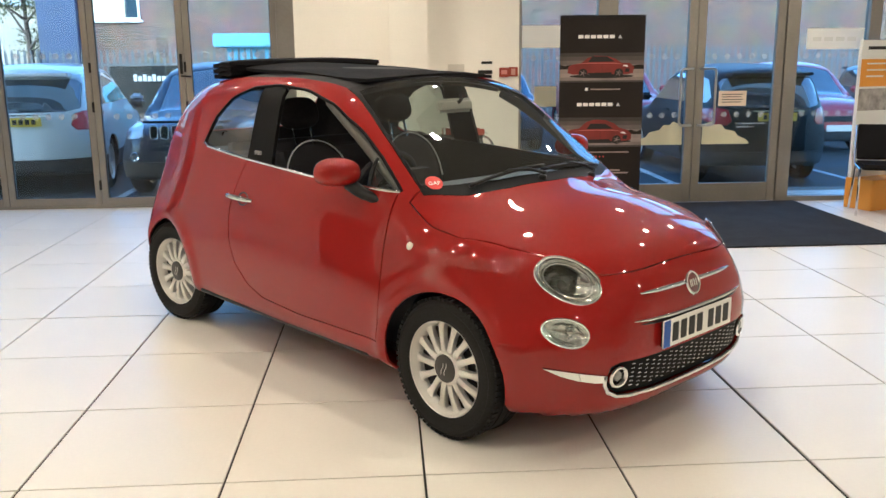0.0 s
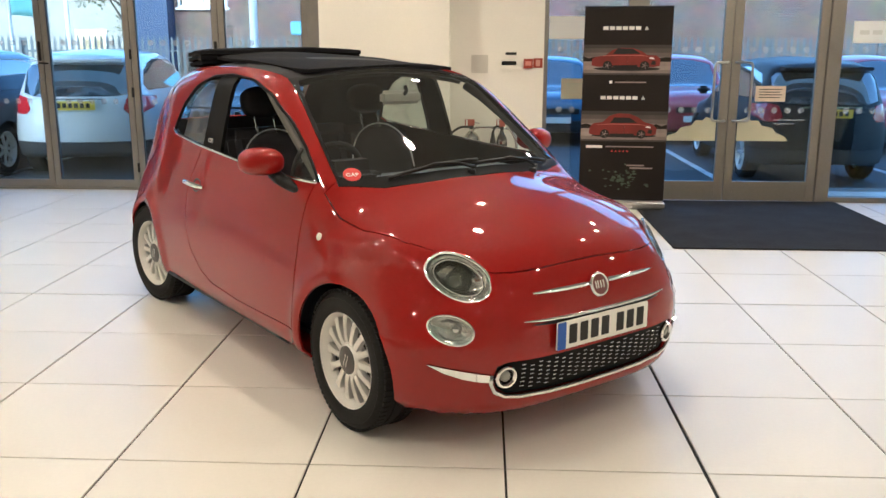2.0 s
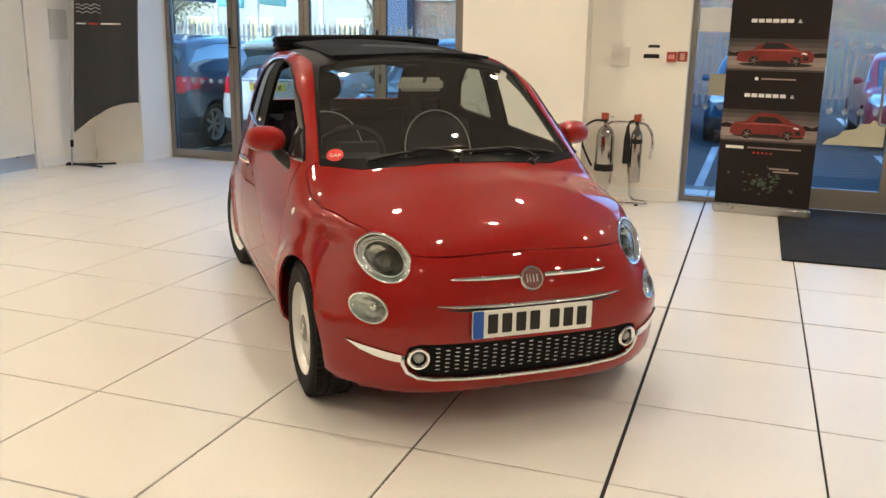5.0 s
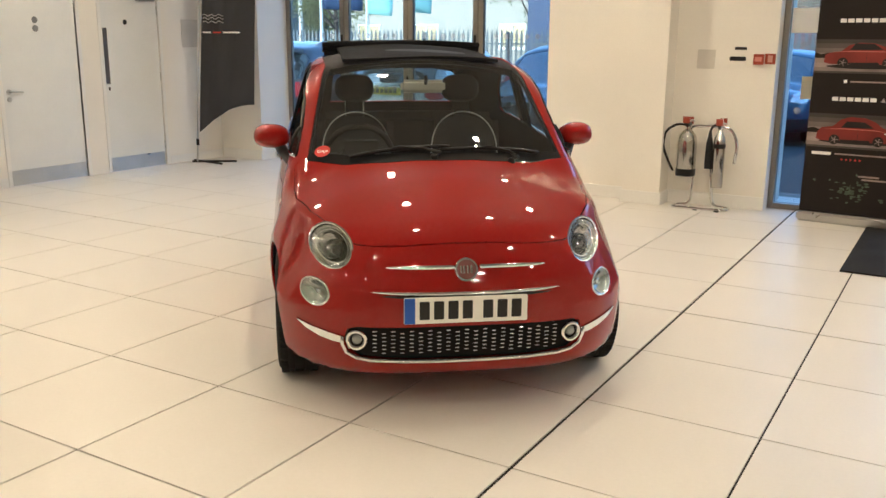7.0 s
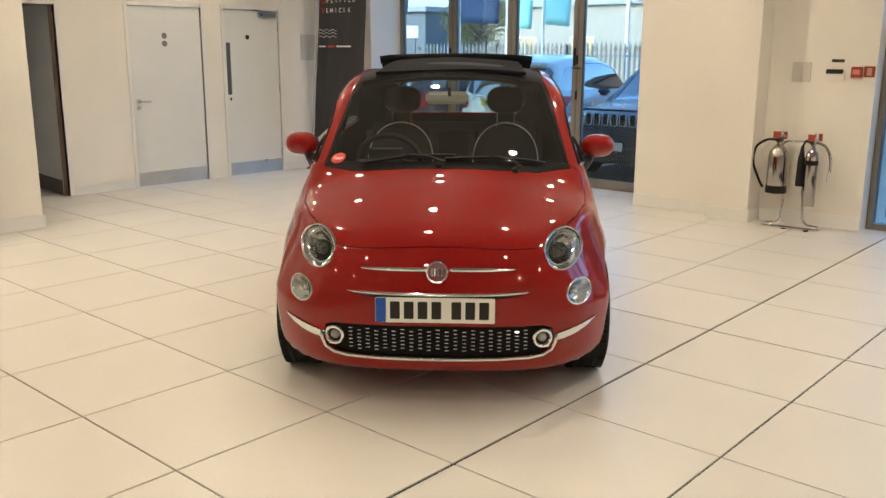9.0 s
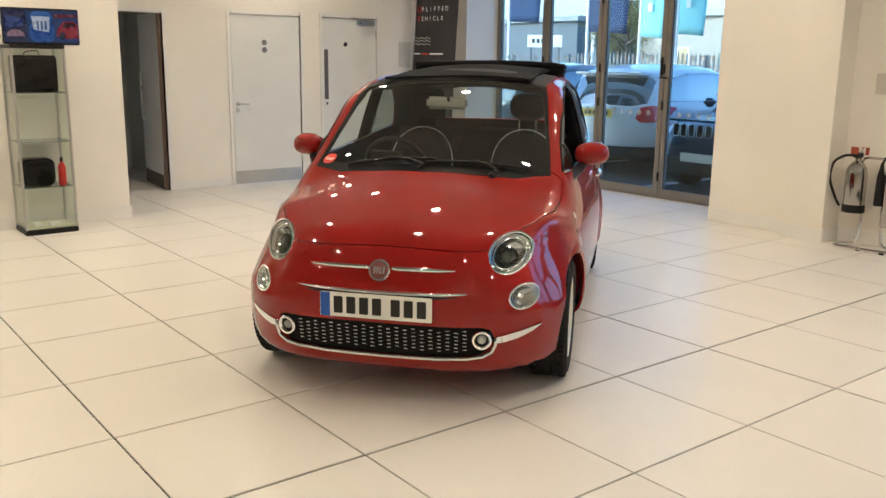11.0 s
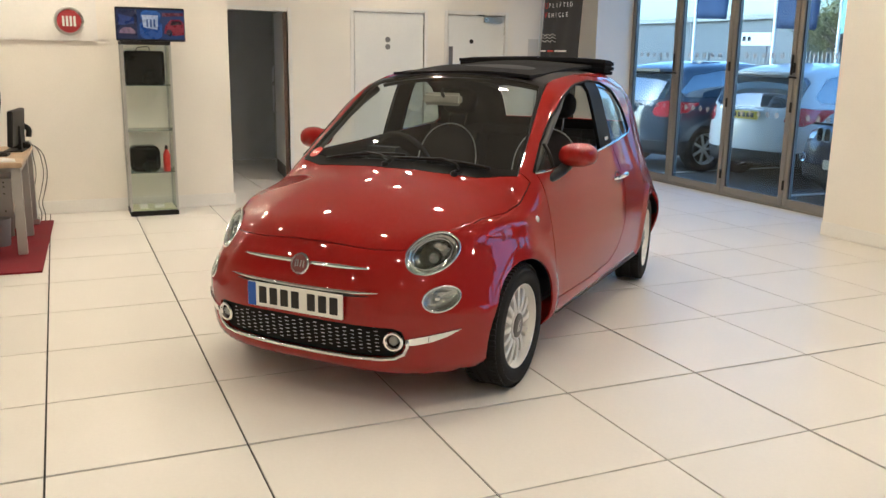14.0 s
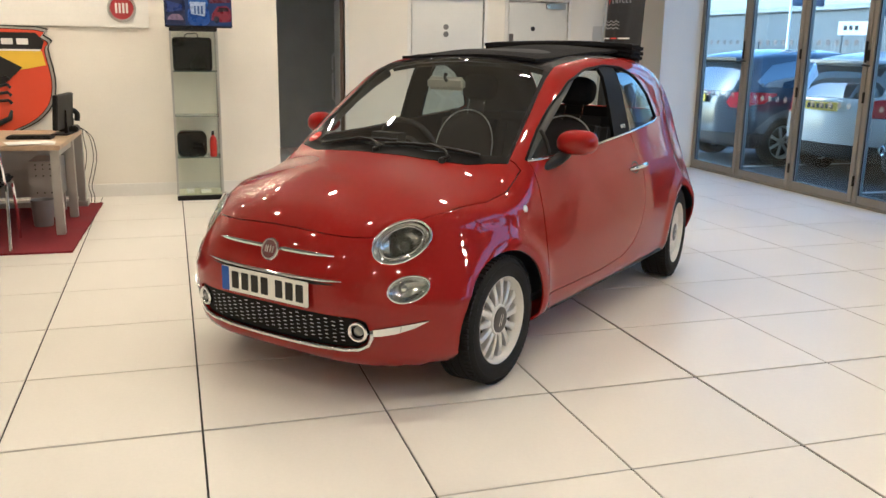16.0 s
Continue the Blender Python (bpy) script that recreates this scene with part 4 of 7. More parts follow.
# ---- wipers ----
for pivot, inner, outer in (((-0.085, -0.03), (-0.150, -0.42), (-0.150, 0.05)), ((-0.100, 0.34), (-0.125, 0.00), (-0.185, 0.49))):
    wiper = new("wiper")
    wiper.parent = CAR
    blade = []
    for t in np.linspace(0, 1, 13):
        p, n = skin_at(x=float(inner[0] + (outer[0] - inner[0]) * t), y=float(inner[1] + (outer[1] - inner[1]) * t))
        blade.append(p + n * 0.013)
    part("blade", tube(blade, 0.0085, 6), M_BLACK, wiper, smooth="all")
    p, n = skin_at(x=pivot[0], y=pivot[1])
    p0 = p + n * 0.010
    mid = blade[6] + n * 0.010
    part("arm", tube([p0, p0 + n * 0.012 + Vector((-0.01, 0.03, 0)), blade[8] * 0.6 + p0 * 0.4 + n * 0.012, mid, blade[5] + n * 0.004], [0.011, 0.009, 0.007, 0.006, 0.005], 6), M_BLACK, wiper, smooth="all")
    part("pivot_cap", moved(lathe([(0.018, -0.02), (0.018, 0.006), (0.012, 0.012), (0, 0.013)], 16), Matrix.Translation(p0 - Vector((0, 0, 0.006)))), M_BLACK, wiper, smooth=True)

# sticker on the glass
p, n = skin_at(x=-0.232, y=-0.545)
st = new("sticker")
st.matrix_basis = facing(p + n * 0.003, n, 0.0)
st.parent = CAR
st["label"] = "round red sticker with white letters"
part("disc", lathe([(0, 0), (0.038, 0), (0.038, 0.001), (0, 0.001)], 32), M_RED, st)
part("letters", moved(text_mesh("GAP", 0.028, 0.0006), pose(0, -0.004, 0.0018)), M_WHITE, st)

# ---- folded fabric roof ----
def fabric_slab(x0, x1, half, z0, z1, thick, sag=0.01):
    """A soft-edged layer of cloth, slightly domed across."""
    bm = bmesh.new()
    nx, ny = 14, 18
    grid = []
    for up in (0, 1):
        rows = []
        for i in range(nx + 1):
            u = i / nx
            x = x0 + (x1 - x0) * u
            row = []
            for j in range(ny + 1):
                v = -1 + 2 * j / ny
                edge = max(abs(v), abs(2 * u - 1))
                t = thick * (1 - max(0, (edge - 0.9) / 0.1) ** 2 * 0.4)
                z = z0 + (z1 - z0) * u - sag * v * v + 0.004 * math.sin(9 * u + 3 * v)
                row.append(bm.verts.new((x, v * half, z + (t / 2 if up else -t / 2))))
            rows.append(row)
        grid.append(rows)
    for up, rows in enumerate(grid):
        for a, b in zip(rows, rows[1:]):
            for k in range(ny):
                f = (a[k], a[k + 1], b[k + 1], b[k])
                bm.faces.new(f if not up else f[::-1])
    lo, hi = grid
    ring = lambda g: g[0] + [r[-1] for r in g[1:]] + g[-1][-2::-1] + [r[0] for r in g[-2:0:-1]]
    a, b = ring(lo), ring(hi)
    for k in range(len(a)):
        j = (k + 1) % len(a)
        bm.faces.new((a[k], b[k], b[j], a[j]))
    bmesh.ops.recalc_face_normals(bm, faces=bm.faces[:])
    return bm


ROOF_FOLDS = new("fabric_roof")
ROOF_FOLDS.parent = CAR
ROOF_FOLDS["label"] = "black fabric roof folded back in layers"
for x0, x1, half, z0, z1, th in ((-1.88, -2.07, 0.515, 1.472, 1.460, 0.034), (-1.89, -2.08, 0.512, 1.446, 1.430, 0.034), (-1.90, -2.09, 0.502, 1.420, 1.402, 0.034)):
    part("fold", fabric_slab(x0, x1, half, z0, z1, th), M_FABRIC, ROOF_FOLDS, smooth=True)
part("front_cover", fabric_slab(-0.825, -1.95, 0.420, 1.398, 1.452, 0.026, 0.016), M_FABRIC, ROOF_FOLDS, smooth=True)

# ---- cabin ----
def cushion(bm, lo, hi, r, m=None):
    return add_box(bm, lo, hi, r, 5, m)


def egg(a, b, c, power=0.72):
    """A plump rounded block."""
    bm = bmesh.new()
    bmesh.ops.create_uvsphere(bm, u_segments=28, v_segments=18, radius=1)
    for v in bm.verts:
        v.co = Vector([math.copysign(abs(q) ** power, q) * r for q, r in zip(v.co, (a, b, c))])
    return bm


def arc_line(w, h0, h1, y, x, n=18):
    """The piped outline of a rounded backrest."""
    pts = []
    for k in range(n + 1):
        a = math.pi * k / n
        pts.append((x, y + w * math.cos(a), h0 + (h1 - h0) * math.sin(a) ** 0.8))
    return pts


for s in (-1, 1):
    seat = new("front_seat")
    seat.parent = CAR
    seat["label"] = "charcoal front seat with pale piping"
    y, BACK = s * 0.330, -0.22
    part("cushion", cushion(bmesh.new(), (-1.15 + BACK, y - 0.24, 0.40), (-0.68 + BACK, y + 0.24, 0.56), 0.06), M_SEAT, seat, smooth=True)
    lean = Matrix.Translation((-1.10 + BACK, y, 0.52)) @ Matrix.Rotation(radians(-16), 4, "Y") @ Matrix.Translation((1.10, -y, -0.52))
    part("backrest", cushion(bmesh.new(), (-1.17, y - 0.235, 0.46), (-1.05, y + 0.235, 1.08), 0.055, lean), M_SEAT, seat, smooth=True)
    pad = bmesh.new()
    add_lathe(pad, [(0, 0.028), (0.12, 0.026), (0.19, 0.016), (0.21, 0.0)], 36, lean @ pose(-1.05, y, 0.86, 90, 0, 90) @ Matrix.Diagonal((1, 0.9, 1, 1)))
    part("back_pad", pad, M_SEAT, seat, smooth="all")
    part("piping", moved(tube(arc_line(0.205, 0.80, 1.068, y, -1.034), 0.0042, 6), lean), M_PIPING, seat, smooth="all")
    for d in (-0.055, 0.055):
        part("headrest_post", moved(tube([(-1.11, y + d, 1.05), (-1.11, y + d, 1.18)], 0.007, 8), lean), M_CHROME, seat)
    part("headrest", moved(egg(0.060, 0.118, 0.084), lean @ pose(-1.115, y, 1.232)), M_TRIM, seat, smooth=True)
dash = bmesh.new()
cushion(dash, (-0.66, -0.62, 0.70), (-0.28, 0.62, 0.905), 0.06)
part("dashboard", dash, M_DASH, CAR, "dark dashboard", smooth=True)
part("instrument_cowl", cushion(bmesh.new(), (-0.70, -0.50, 0.84), (-0.50, -0.19, 0.985), 0.065), M_TRIM, CAR, smooth=True)
wheel_m = pose(-0.80, -0.345, 0.88, 0, -66, 0)
sw = new("steering_wheel")
sw.parent = CAR
part("wheel_rim", moved(tube([(0.18 * math.cos(a), 0.18 * math.sin(a), 0) for a in np.linspace(0, 2 * math.pi, 40, endpoint=False)], 0.016, 10, True), wheel_m), M_TRIM, sw, smooth="all")
part("wheel_boss", moved(lathe([(0.07, -0.02), (0.075, 0.01), (0.05, 0.025), (0, 0.028)], 28), wheel_m), M_TRIM, sw, smooth=True)
for a in (0, math.pi, -math.pi / 2):
    part("wheel_spoke", moved(tube([(0, 0, 0), (0.17 * math.sin(a) if a > -1 and a != 0 else (0.0 if a == 0 else -0.17), 0.17 if a == 0 else (-0.17 if a > 1 else 0.0), 0)], 0.016, 8), wheel_m), M_TRIM, sw)
part("rear_bench", cushion(bmesh.new(), (-1.95, -0.52, 0.42), (-1.55, 0.52, 0.60), 0.06), M_SEAT, CAR, smooth=True)
part("rear_backrest", cushion(bmesh.new(), (-2.12, -0.52, 0.55), (-1.95, 0.52, 1.02), 0.06), M_SEAT, CAR, smooth=True)
rv = new("rear_view_mirror")
rv.parent = CAR
part("mirror_housing", cushion(bmesh.new(), (-0.675, -0.13, 1.222), (-0.640, 0.105, 1.290), 0.016), mat("pale_grey_plastic", (0.34, 0.33, 0.30), 0.5, wear=0.04), rv, smooth=True)
part("mirror_stem", tube([(-0.645, 0, 1.27), (-0.625, 0, 1.285), (-0.635, 0, 1.31)], 0.009, 8), M_TRIM, rv)
for s in (-1, 1):
    run = [(-0.25, 0.900), (-0.37, 0.985), (-0.50, 1.075), (-0.64, 1.165), (-0.78, 1.245), (-0.90, 1.300)]
    inner = [p + Vector((0, -s * 0.034, -0.012)) for p in on_side(run, s, 0)]
    part("pillar_trim", tube(inner, [0.016, 0.024, 0.026, 0.026, 0.026, 0.022], 10), M_CABIN, CAR, "dark grey inner windscreen pillar", smooth="all")
part("load_cover", box((-2.6, -0.5, 0.92), (-2.12, 0.5, 0.95), 0.01), M_TRIM, CAR)
skin.free()

# ---- folding doors ----
M_DOT = mat("frosted_dot", (0.55, 0.62, 0.66), 0.6, alpha=0.3)
M_PAPER = mat("white_paper", (0.8, 0.8, 0.78), 0.6, wear=0.03)
M_YELLOW = mat("yellow_film", (0.60, 0.58, 0.42), 0.5, wear=0.05)
M_ORANGE = mat("orange_board", (0.75, 0.33, 0.03), 0.5, wear=0.05)


def pane(x0, x1, z0, z1, y, parent, name="pane"):
    ob = part(name, box((x0, y - 0.004, z0), (x1, y + 0.004, z1)), M_GLASS, parent)
    ob.visible_shadow = False
    return ob


def dots(x0, x1, z, y, parent, step=0.128, r=0.031):
    me = None
    n = int((x1 - x0 - 0.06) / step)
    for k in range(n):
        x = (x0 + x1) / 2 + (k - (n - 1) / 2) * step
        if me is None:
            ob = part("frosted_dot", moved(prism(ellipse(0, 0, r, r, 14), 0.001), pose(0, 0, 0, 90, 0, 0)), M_DOT, parent)
            me = ob.data
        else:
            ob = new("frosted_dot", me)
            ob.parent = parent
        ob.location = (x, y, z)


JOINTS = (-4.37, -3.45, -2.52, -1.59, -0.66)
tagged(part("door_track", box((-4.37, Y_FOLD - 0.045, 0.001), (-0.42, Y_FOLD + 0.045, 0.022), 0.004), M_ALU), "grey aluminium floor track of the folding doors", "track", kind="structure")
tagged(part("door_frame", box((-4.37, Y_FOLD - 0.05, 2.89), (-0.42, Y_FOLD + 0.05, 2.95), 0.004), M_ALU), "grey aluminium head frame of the folding doors", "frame", kind="structure")
tagged(part("trim", box((-0.66, Y_FOLD - 0.045, 0.022), (-0.42, Y_FOLD + 0.045, 2.89), 0.003), M_ALU), "grey aluminium jamb panel", "frame", kind="structure")
for k, (x0, x1) in enumerate(zip(JOINTS, JOINTS[1:])):
    leaf = thing(f"door_fold_{k + 1}", "tall glazed folding door leaf in a grey aluminium frame", "door", kind="structure", group="folding door leaves")
    a, b = x0 + 0.003, x1 - 0.003
    y = Y_FOLD
    part("stile", box((a, y - 0.033, 0.024), (a + 0.062, y + 0.033, 2.885), 0.003), M_ALU, leaf)
    part("stile", box((b - 0.062, y - 0.033, 0.024), (b, y + 0.033, 2.885), 0.003), M_ALU, leaf)
    part("bottom_rail", box((a + 0.062, y - 0.032, 0.024), (b - 0.062, y + 0.032, 0.105), 0.003), M_ALU, leaf)
    part("top_rail", box((a + 0.062, y - 0.032, 2.81), (b - 0.062, y + 0.032, 2.885), 0.003), M_ALU, leaf)
    part("gasket", tube([(a + 0.064, y - 0.018, 0.107), (b - 0.064, y - 0.018, 0.107), (b - 0.064, y - 0.018, 2.808), (a + 0.064, y - 0.018, 2.808)], 0.006, 4, True), M_RUBBER, leaf)
    pane(a + 0.06, b - 0.06, 0.10, 2.815, y, leaf)
    dots(a + 0.07, b - 0.07, 1.535, y - 0.0055, leaf)
    dots(a + 0.07, b - 0.07, 0.935, y - 0.0055, leaf)
    side = b if k in (0, 2) else a
    if k in (1, 3):
        for z in (0.24, 1.03, 1.42, 2.2):
            part("hinge", lathe([(0, -0.05), (0.012, -0.05), (0.012, 0.05), (0, 0.05)], 10, pose(b if k == 1 else a, y - 0.042, z)), M_BLACK, leaf)
    if k in (0, 2):
        part("handle_plate", box((b - 0.045, y - 0.045, 1.35), (b - 0.015, y - 0.033, 1.55), 0.005), M_BLACK, leaf)
        part("lever", tube(bend([(b - 0.03, y - 0.04, 1.33), (b - 0.03, y - 0.075, 1.33), (b + 0.07, y - 0.075, 1.325)], 0.02), 0.009, 8), M_BLACK, leaf, smooth="all")

# ---- entrance glazing ----
y = Y_ENTRY
entry = thing("window_entrance", "tall glazed entrance screen in grey aluminium frames", "window", kind="structure")


def mullion(x0, x1, z0=0.0, z1=2.95, name="window_frame", d=0.05):
    return part(name, box((x0, y - d, z0), (x1, y + d, z1), 0.003), M_ALU, entry)


for a, b in ((1.71, 1.76), (2.52, 2.63), (4.43, 4.56), (5.28, 5.40), (6.55, 6.66)):
    mullion(a, b)
for a, b in ((1.76, 2.52), (4.56, 5.28), (5.40, 6.55)):
    part("window_sill", box((a, y - 0.045, 0), (b, y + 0.045, 0.05), 0.003), M_ALU, entry)
    part("window_head", box((a, y - 0.045, 2.87), (b, y + 0.045, 2.95), 0.003), M_ALU, entry)
    pane(a, b, 0.05, 2.87, y, entry)
    dots(a, b, 1.475, y - 0.006, entry)
    dots(a, b, 0.90, y - 0.006, entry)
part("transom", box((2.63, y - 0.05, 2.12), (4.43, y + 0.05, 2.2), 0.003), M_ALU, entry)
pane(2.63, 4.43, 2.2, 2.95, y, entry)
wall("wall_entry_side", (6.66, Y_ENTRY - 0.08, 0), (XE, Y_ENTRY + 0.12, 2.95), "cream painted wall beside the entrance")
for k, (a, b, s) in enumerate(((2.635, 3.527, 1), (3.533, 4.425, -1))):
    leaf = thing(f"door_entrance_{k + 1}", "glazed aluminium entrance door with a steel pull handle, closed", "door", kind="structure", group="entrance doors")
    part("stile", box((a, y - 0.028, 0.008), (a + 0.085, y + 0.028, 2.115), 0.004), M_ALU, leaf)
    part("stile", box((b - 0.085, y - 0.028, 0.008), (b, y + 0.028, 2.115), 0.004), M_ALU, leaf)
    part("bottom_rail", box((a + 0.085, y - 0.027, 0.008), (b - 0.085, y + 0.027, 0.20), 0.004), M_ALU, leaf)
    part("top_rail", box((a + 0.085, y - 0.027, 2.03), (b - 0.085, y + 0.027, 2.115), 0.004), M_ALU, leaf)
    pane(a + 0.08, b - 0.08, 0.195, 2.04, y, leaf)
    dots(a + 0.09, b - 0.09, 1.475, y - 0.006, leaf)
    dots(a + 0.09, b - 0.09, 0.90, y - 0.006, leaf)
    edge = b - 0.04 if s > 0 else a + 0.04
    off = -0.13 if s > 0 else 0.14
    part("pull_handle", tube(bend([(edge, y - 0.02, 1.36), (edge, y - 0.09, 1.36), (edge + off, y - 0.10, 1.36), (edge + off, y - 0.10, 0.80), (edge, y - 0.09, 0.80), (edge, y - 0.02, 0.80)], 0.04), 0.0125, 10), M_STEEL, leaf, "brushed steel pull handle", smooth="all")
    # pale stepped film along the lower glass
    o = 1 if s > 0 else -1
    xs = b - 0.10 if s > 0 else a + 0.10
    outline = [(0, 0), (0, 0.20), (-0.10 * o, 0.235), (-0.13 * o, 0.20), (-0.2 * o, 0.20), (-0.24 * o, 0.15), (-0.34 * o, 0.13), (-0.38 * o, 0.08), (-0.46 * o, 0.05), (-0.50 * o, 0)]
    part("window_film", moved(prism(outline, 0.001), pose(xs, y - 0.005, 0.60, 90, 0, 0)), M_YELLOW, leaf, "pale yellow film on the glass")
    if s < 0:
        part("notice", moved(prism(rounded(0.29, 0.15, 0.006), 0.001), pose(3.93, y - 0.005, 1.06, 90, 0, 0)), mat("peach_notice", (0.75, 0.62, 0.5), 0.6), leaf, "small peach paper notice")
        for j in range(4):
            part("notice_line", box((3.82, y - 0.0075, 1.098 - j * 0.026), (4.04 - 0.02 * (j % 2), y - 0.0065, 1.106 - j * 0.026)), M_INK, leaf)
        for j, (zz, w) in enumerate(((0.80, 0.30), (0.765, 0.2))):
            part("film_line", box((3.98, y - 0.006, zz), (3.98 + w, y - 0.005, zz + 0.014)), M_DOT, leaf)
for lo, hi, m_, lab in (((1.77, 1.575), (2.19, 1.79), M_PAPER, "white paper banner on the glass"), ((4.66, 1.54), (5.25, 1.745), M_PAPER, "white paper banner on the glass"), ((1.90, 1.0), (2.12, 1.2), M_YELLOW, "yellow and blue film on the glass")):
    part("window_banner", box((lo[0], y - 0.0075, lo[1]), (hi[0], y - 0.0055, hi[1])), m_, entry, lab)
for k in range(4):
    part("banner_bar", box((4.72 + 0.12 * k, y - 0.0095, 1.62), (4.81 + 0.12 * k, y - 0.008, 1.66)), mat("faint_print", (0.66, 0.66, 0.62), 0.6), entry)

# ---- entrance mat ----
tagged(part("entrance_mat", box((2.60, 6.69, 0.0005), (4.62, 8.84, 0.012), 0.004), M_MAT), "large black coir entrance mat before the glass doors", "mat")

# ---- roller banner ----
M_BAN = mat("dark_banner_print", (0.014, 0.0105, 0.0095), 0.55, spec=0.25, grain=0.05, wear=0.2, wear_scale=2.5)
M_BANMID = mat("grey_banner_print", (0.26, 0.20, 0.17), 0.55, wear=0.3, wear_scale=3)
M_BANRED = mat("dark_red_print", (0.17, 0.018, 0.012), 0.45, wear=0.2, wear_scale=6)
M_BANCAR = mat("black_print", (0.008, 0.007, 0.007), 0.4)


def car_print(bm, w, h, suv):
    """A car's side outline as a flat shape."""
    t = 1.0 if suv else 0.86
    pts = [(-0.5, 0.16), (-0.49, 0.42), (-0.44, 0.58 * t), (-0.3, 0.64 * t), (-0.2, 0.9 * t), (-0.08, 1.0 * t), (0.1, 0.98 * t), (0.22, 0.85 * t), (0.31, 0.66 * t), (0.44, 0.56), (0.5, 0.4), (0.49, 0.15), (0.41, 0.1), (-0.42, 0.1)]
    add_prism(bm, [(x * w, z * h) for x, z in pts], 0.0008)
    return bm


banner = thing("roller_banner", "dark roller banner with two red cars in a silver base", "banner", pose(2.45, 8.39, 0, 0, 0, -5))
part("banner_base", box((-0.41, -0.05, 0.002), (0.41, 0.05, 0.085), 0.018, 3), M_STEEL, banner, "silver banner base", smooth=True)
part("banner_sheet", box((-0.395, -0.003, 0.085), (0.395, 0.003, 1.845)), M_BAN, banner)
part("banner_rail", box((-0.40, -0.009, 1.84), (0.40, 0.009, 1.862), 0.004), M_BLACK, banner)
part("banner_pole", tube([(0, 0.03, 0.06), (0, 0.02, 1.84)], 0.01, 8), M_STEEL, banner)
for z0, z1 in ((1.25, 1.52), (0.64, 0.92)):
    # a dusk sky paling down to a pale road
    steps = ((0.0, 0.06, 0.05), (0.06, 0.17, 0.20), (0.17, 0.30, 0.28), (0.30, 0.46, 0.24), (0.46, 0.60, 0.18), (0.60, 0.74, 0.12), (0.74, 0.88, 0.07), (0.88, 1.0, 0.038))
    for a, b, tone in steps:
        part("picture_band", box((-0.394, -0.0045, z0 + (z1 - z0) * a), (0.394, -0.0035, z0 + (z1 - z0) * b)), mat("banner_tone", (tone, tone * 0.82, tone * 0.72), 0.55, wear=0.25, wear_scale=5), banner)
    hills = [(-0.394, 0.0)] + [(-0.394 + 0.788 * k / 16, 0.02 + 0.025 * abs(math.sin(k * 1.7 + z0 * 9))) for k in range(17)] + [(0.394, 0.0)]
    part("picture_ridge", moved(prism(hills, 0.0006), pose(0, -0.0047, z0 + 0.12, 90, 0, 0)), M_BAN, banner)
    part("picture_shadow", moved(prism(ellipse(0, 0, 0.30, 0.018, 24), 0.0006), pose(0, -0.0055, z0 + 0.055, 90, 0, 0)), M_BANCAR, banner)
for zc, suv in ((1.30, False), (0.675, True)):
    part("car_picture", moved(car_print(bmesh.new(), 0.62, 0.225, suv), pose(-0.01, -0.0066, zc, 90, 0, 0)), M_BANRED, banner, "printed red car")
    part("car_window", moved(prism([(-0.13, 0.135), (-0.09, 0.188), (0.05, 0.186), (0.12, 0.14)], 0.0006), pose(0.0, -0.0078, zc, 90, 0, 0)), M_BANCAR, banner)
    for xw in (-0.175, 0.16):
        part("printed_wheel", lathe([(0, 0), (0.041, 0), (0.041, 0.0008), (0, 0.0008)], 20, pose(xw, -0.0078, zc + 0.035, 90, 0, 0)), M_BANCAR, banner)
        for k in range(5):
            a = k * 1.2566
            part("printed_spoke", tube([(xw, -0.0088, zc + 0.035), (xw + 0.03 * math.cos(a), -0.0088, zc + 0.035 + 0.03 * math.sin(a))], 0.0035, 4), M_BANMID, banner)
    part("printed_highlight", moved(prism([(-0.26, 0.118), (-0.1, 0.13), (0.14, 0.128), (0.25, 0.108), (0.14, 0.121), (-0.1, 0.122)], 0.0005), pose(-0.01, -0.0078, zc, 90, 0, 0)), mat("printed_shine", (0.42, 0.12, 0.09), 0.5), banner)
    part("printed_sill", moved(prism([(-0.12, 0.022), (0.11, 0.022), (0.10, 0.040), (-0.12, 0.036)], 0.0005), pose(-0.01, -0.0078, zc, 90, 0, 0)), M_BANCAR, banner)
    part("printed_grille", moved(prism([(0.225, 0.045), (0.265, 0.04), (0.27, 0.075), (0.235, 0.078)], 0.0005), pose(-0.01, -0.0078, zc, 90, 0, 0)), M_BANCAR, banner)
    part("printed_headlight", moved(prism([(0.205, 0.098), (0.255, 0.09), (0.25, 0.105), (0.22, 0.11)], 0.0005), pose(-0.01, -0.0078, zc, 90, 0, 0)), M_WHITE, banner)
    part("printed_seam", box((0.0, -0.0083, zc + 0.04), (0.002, -0.0078, zc + 0.13)), M_BANCAR, banner)
    # lettering drawn as plain bars
    for j in range(6):
        part("title_bar", box((-0.225 + j * 0.058, -0.0055, zc + 0.352), (-0.178 + j * 0.058, -0.004, zc + 0.383), 0.004, 2), M_WHITE, banner)
    part("title_mark", moved(prism([(0, 0), (0.036, 0), (0.018, 0.034)], 0.001), pose(0.145, -0.0045, zc + 0.352, 90, 0, 0)), M_STEEL, banner)
part("caption_bar", box((-0.10, -0.0055, 1.178), (0.18, -0.004, 1.19)), M_BANMID, banner)
part("caption_mark", box((-0.15, -0.0055, 1.172), (-0.125, -0.004, 1.198)), M_WHITE, banner)
part("caption_bar", box((-0.34, -0.0055, 0.577), (-0.19, -0.004, 0.602)), M_WHITE, banner)
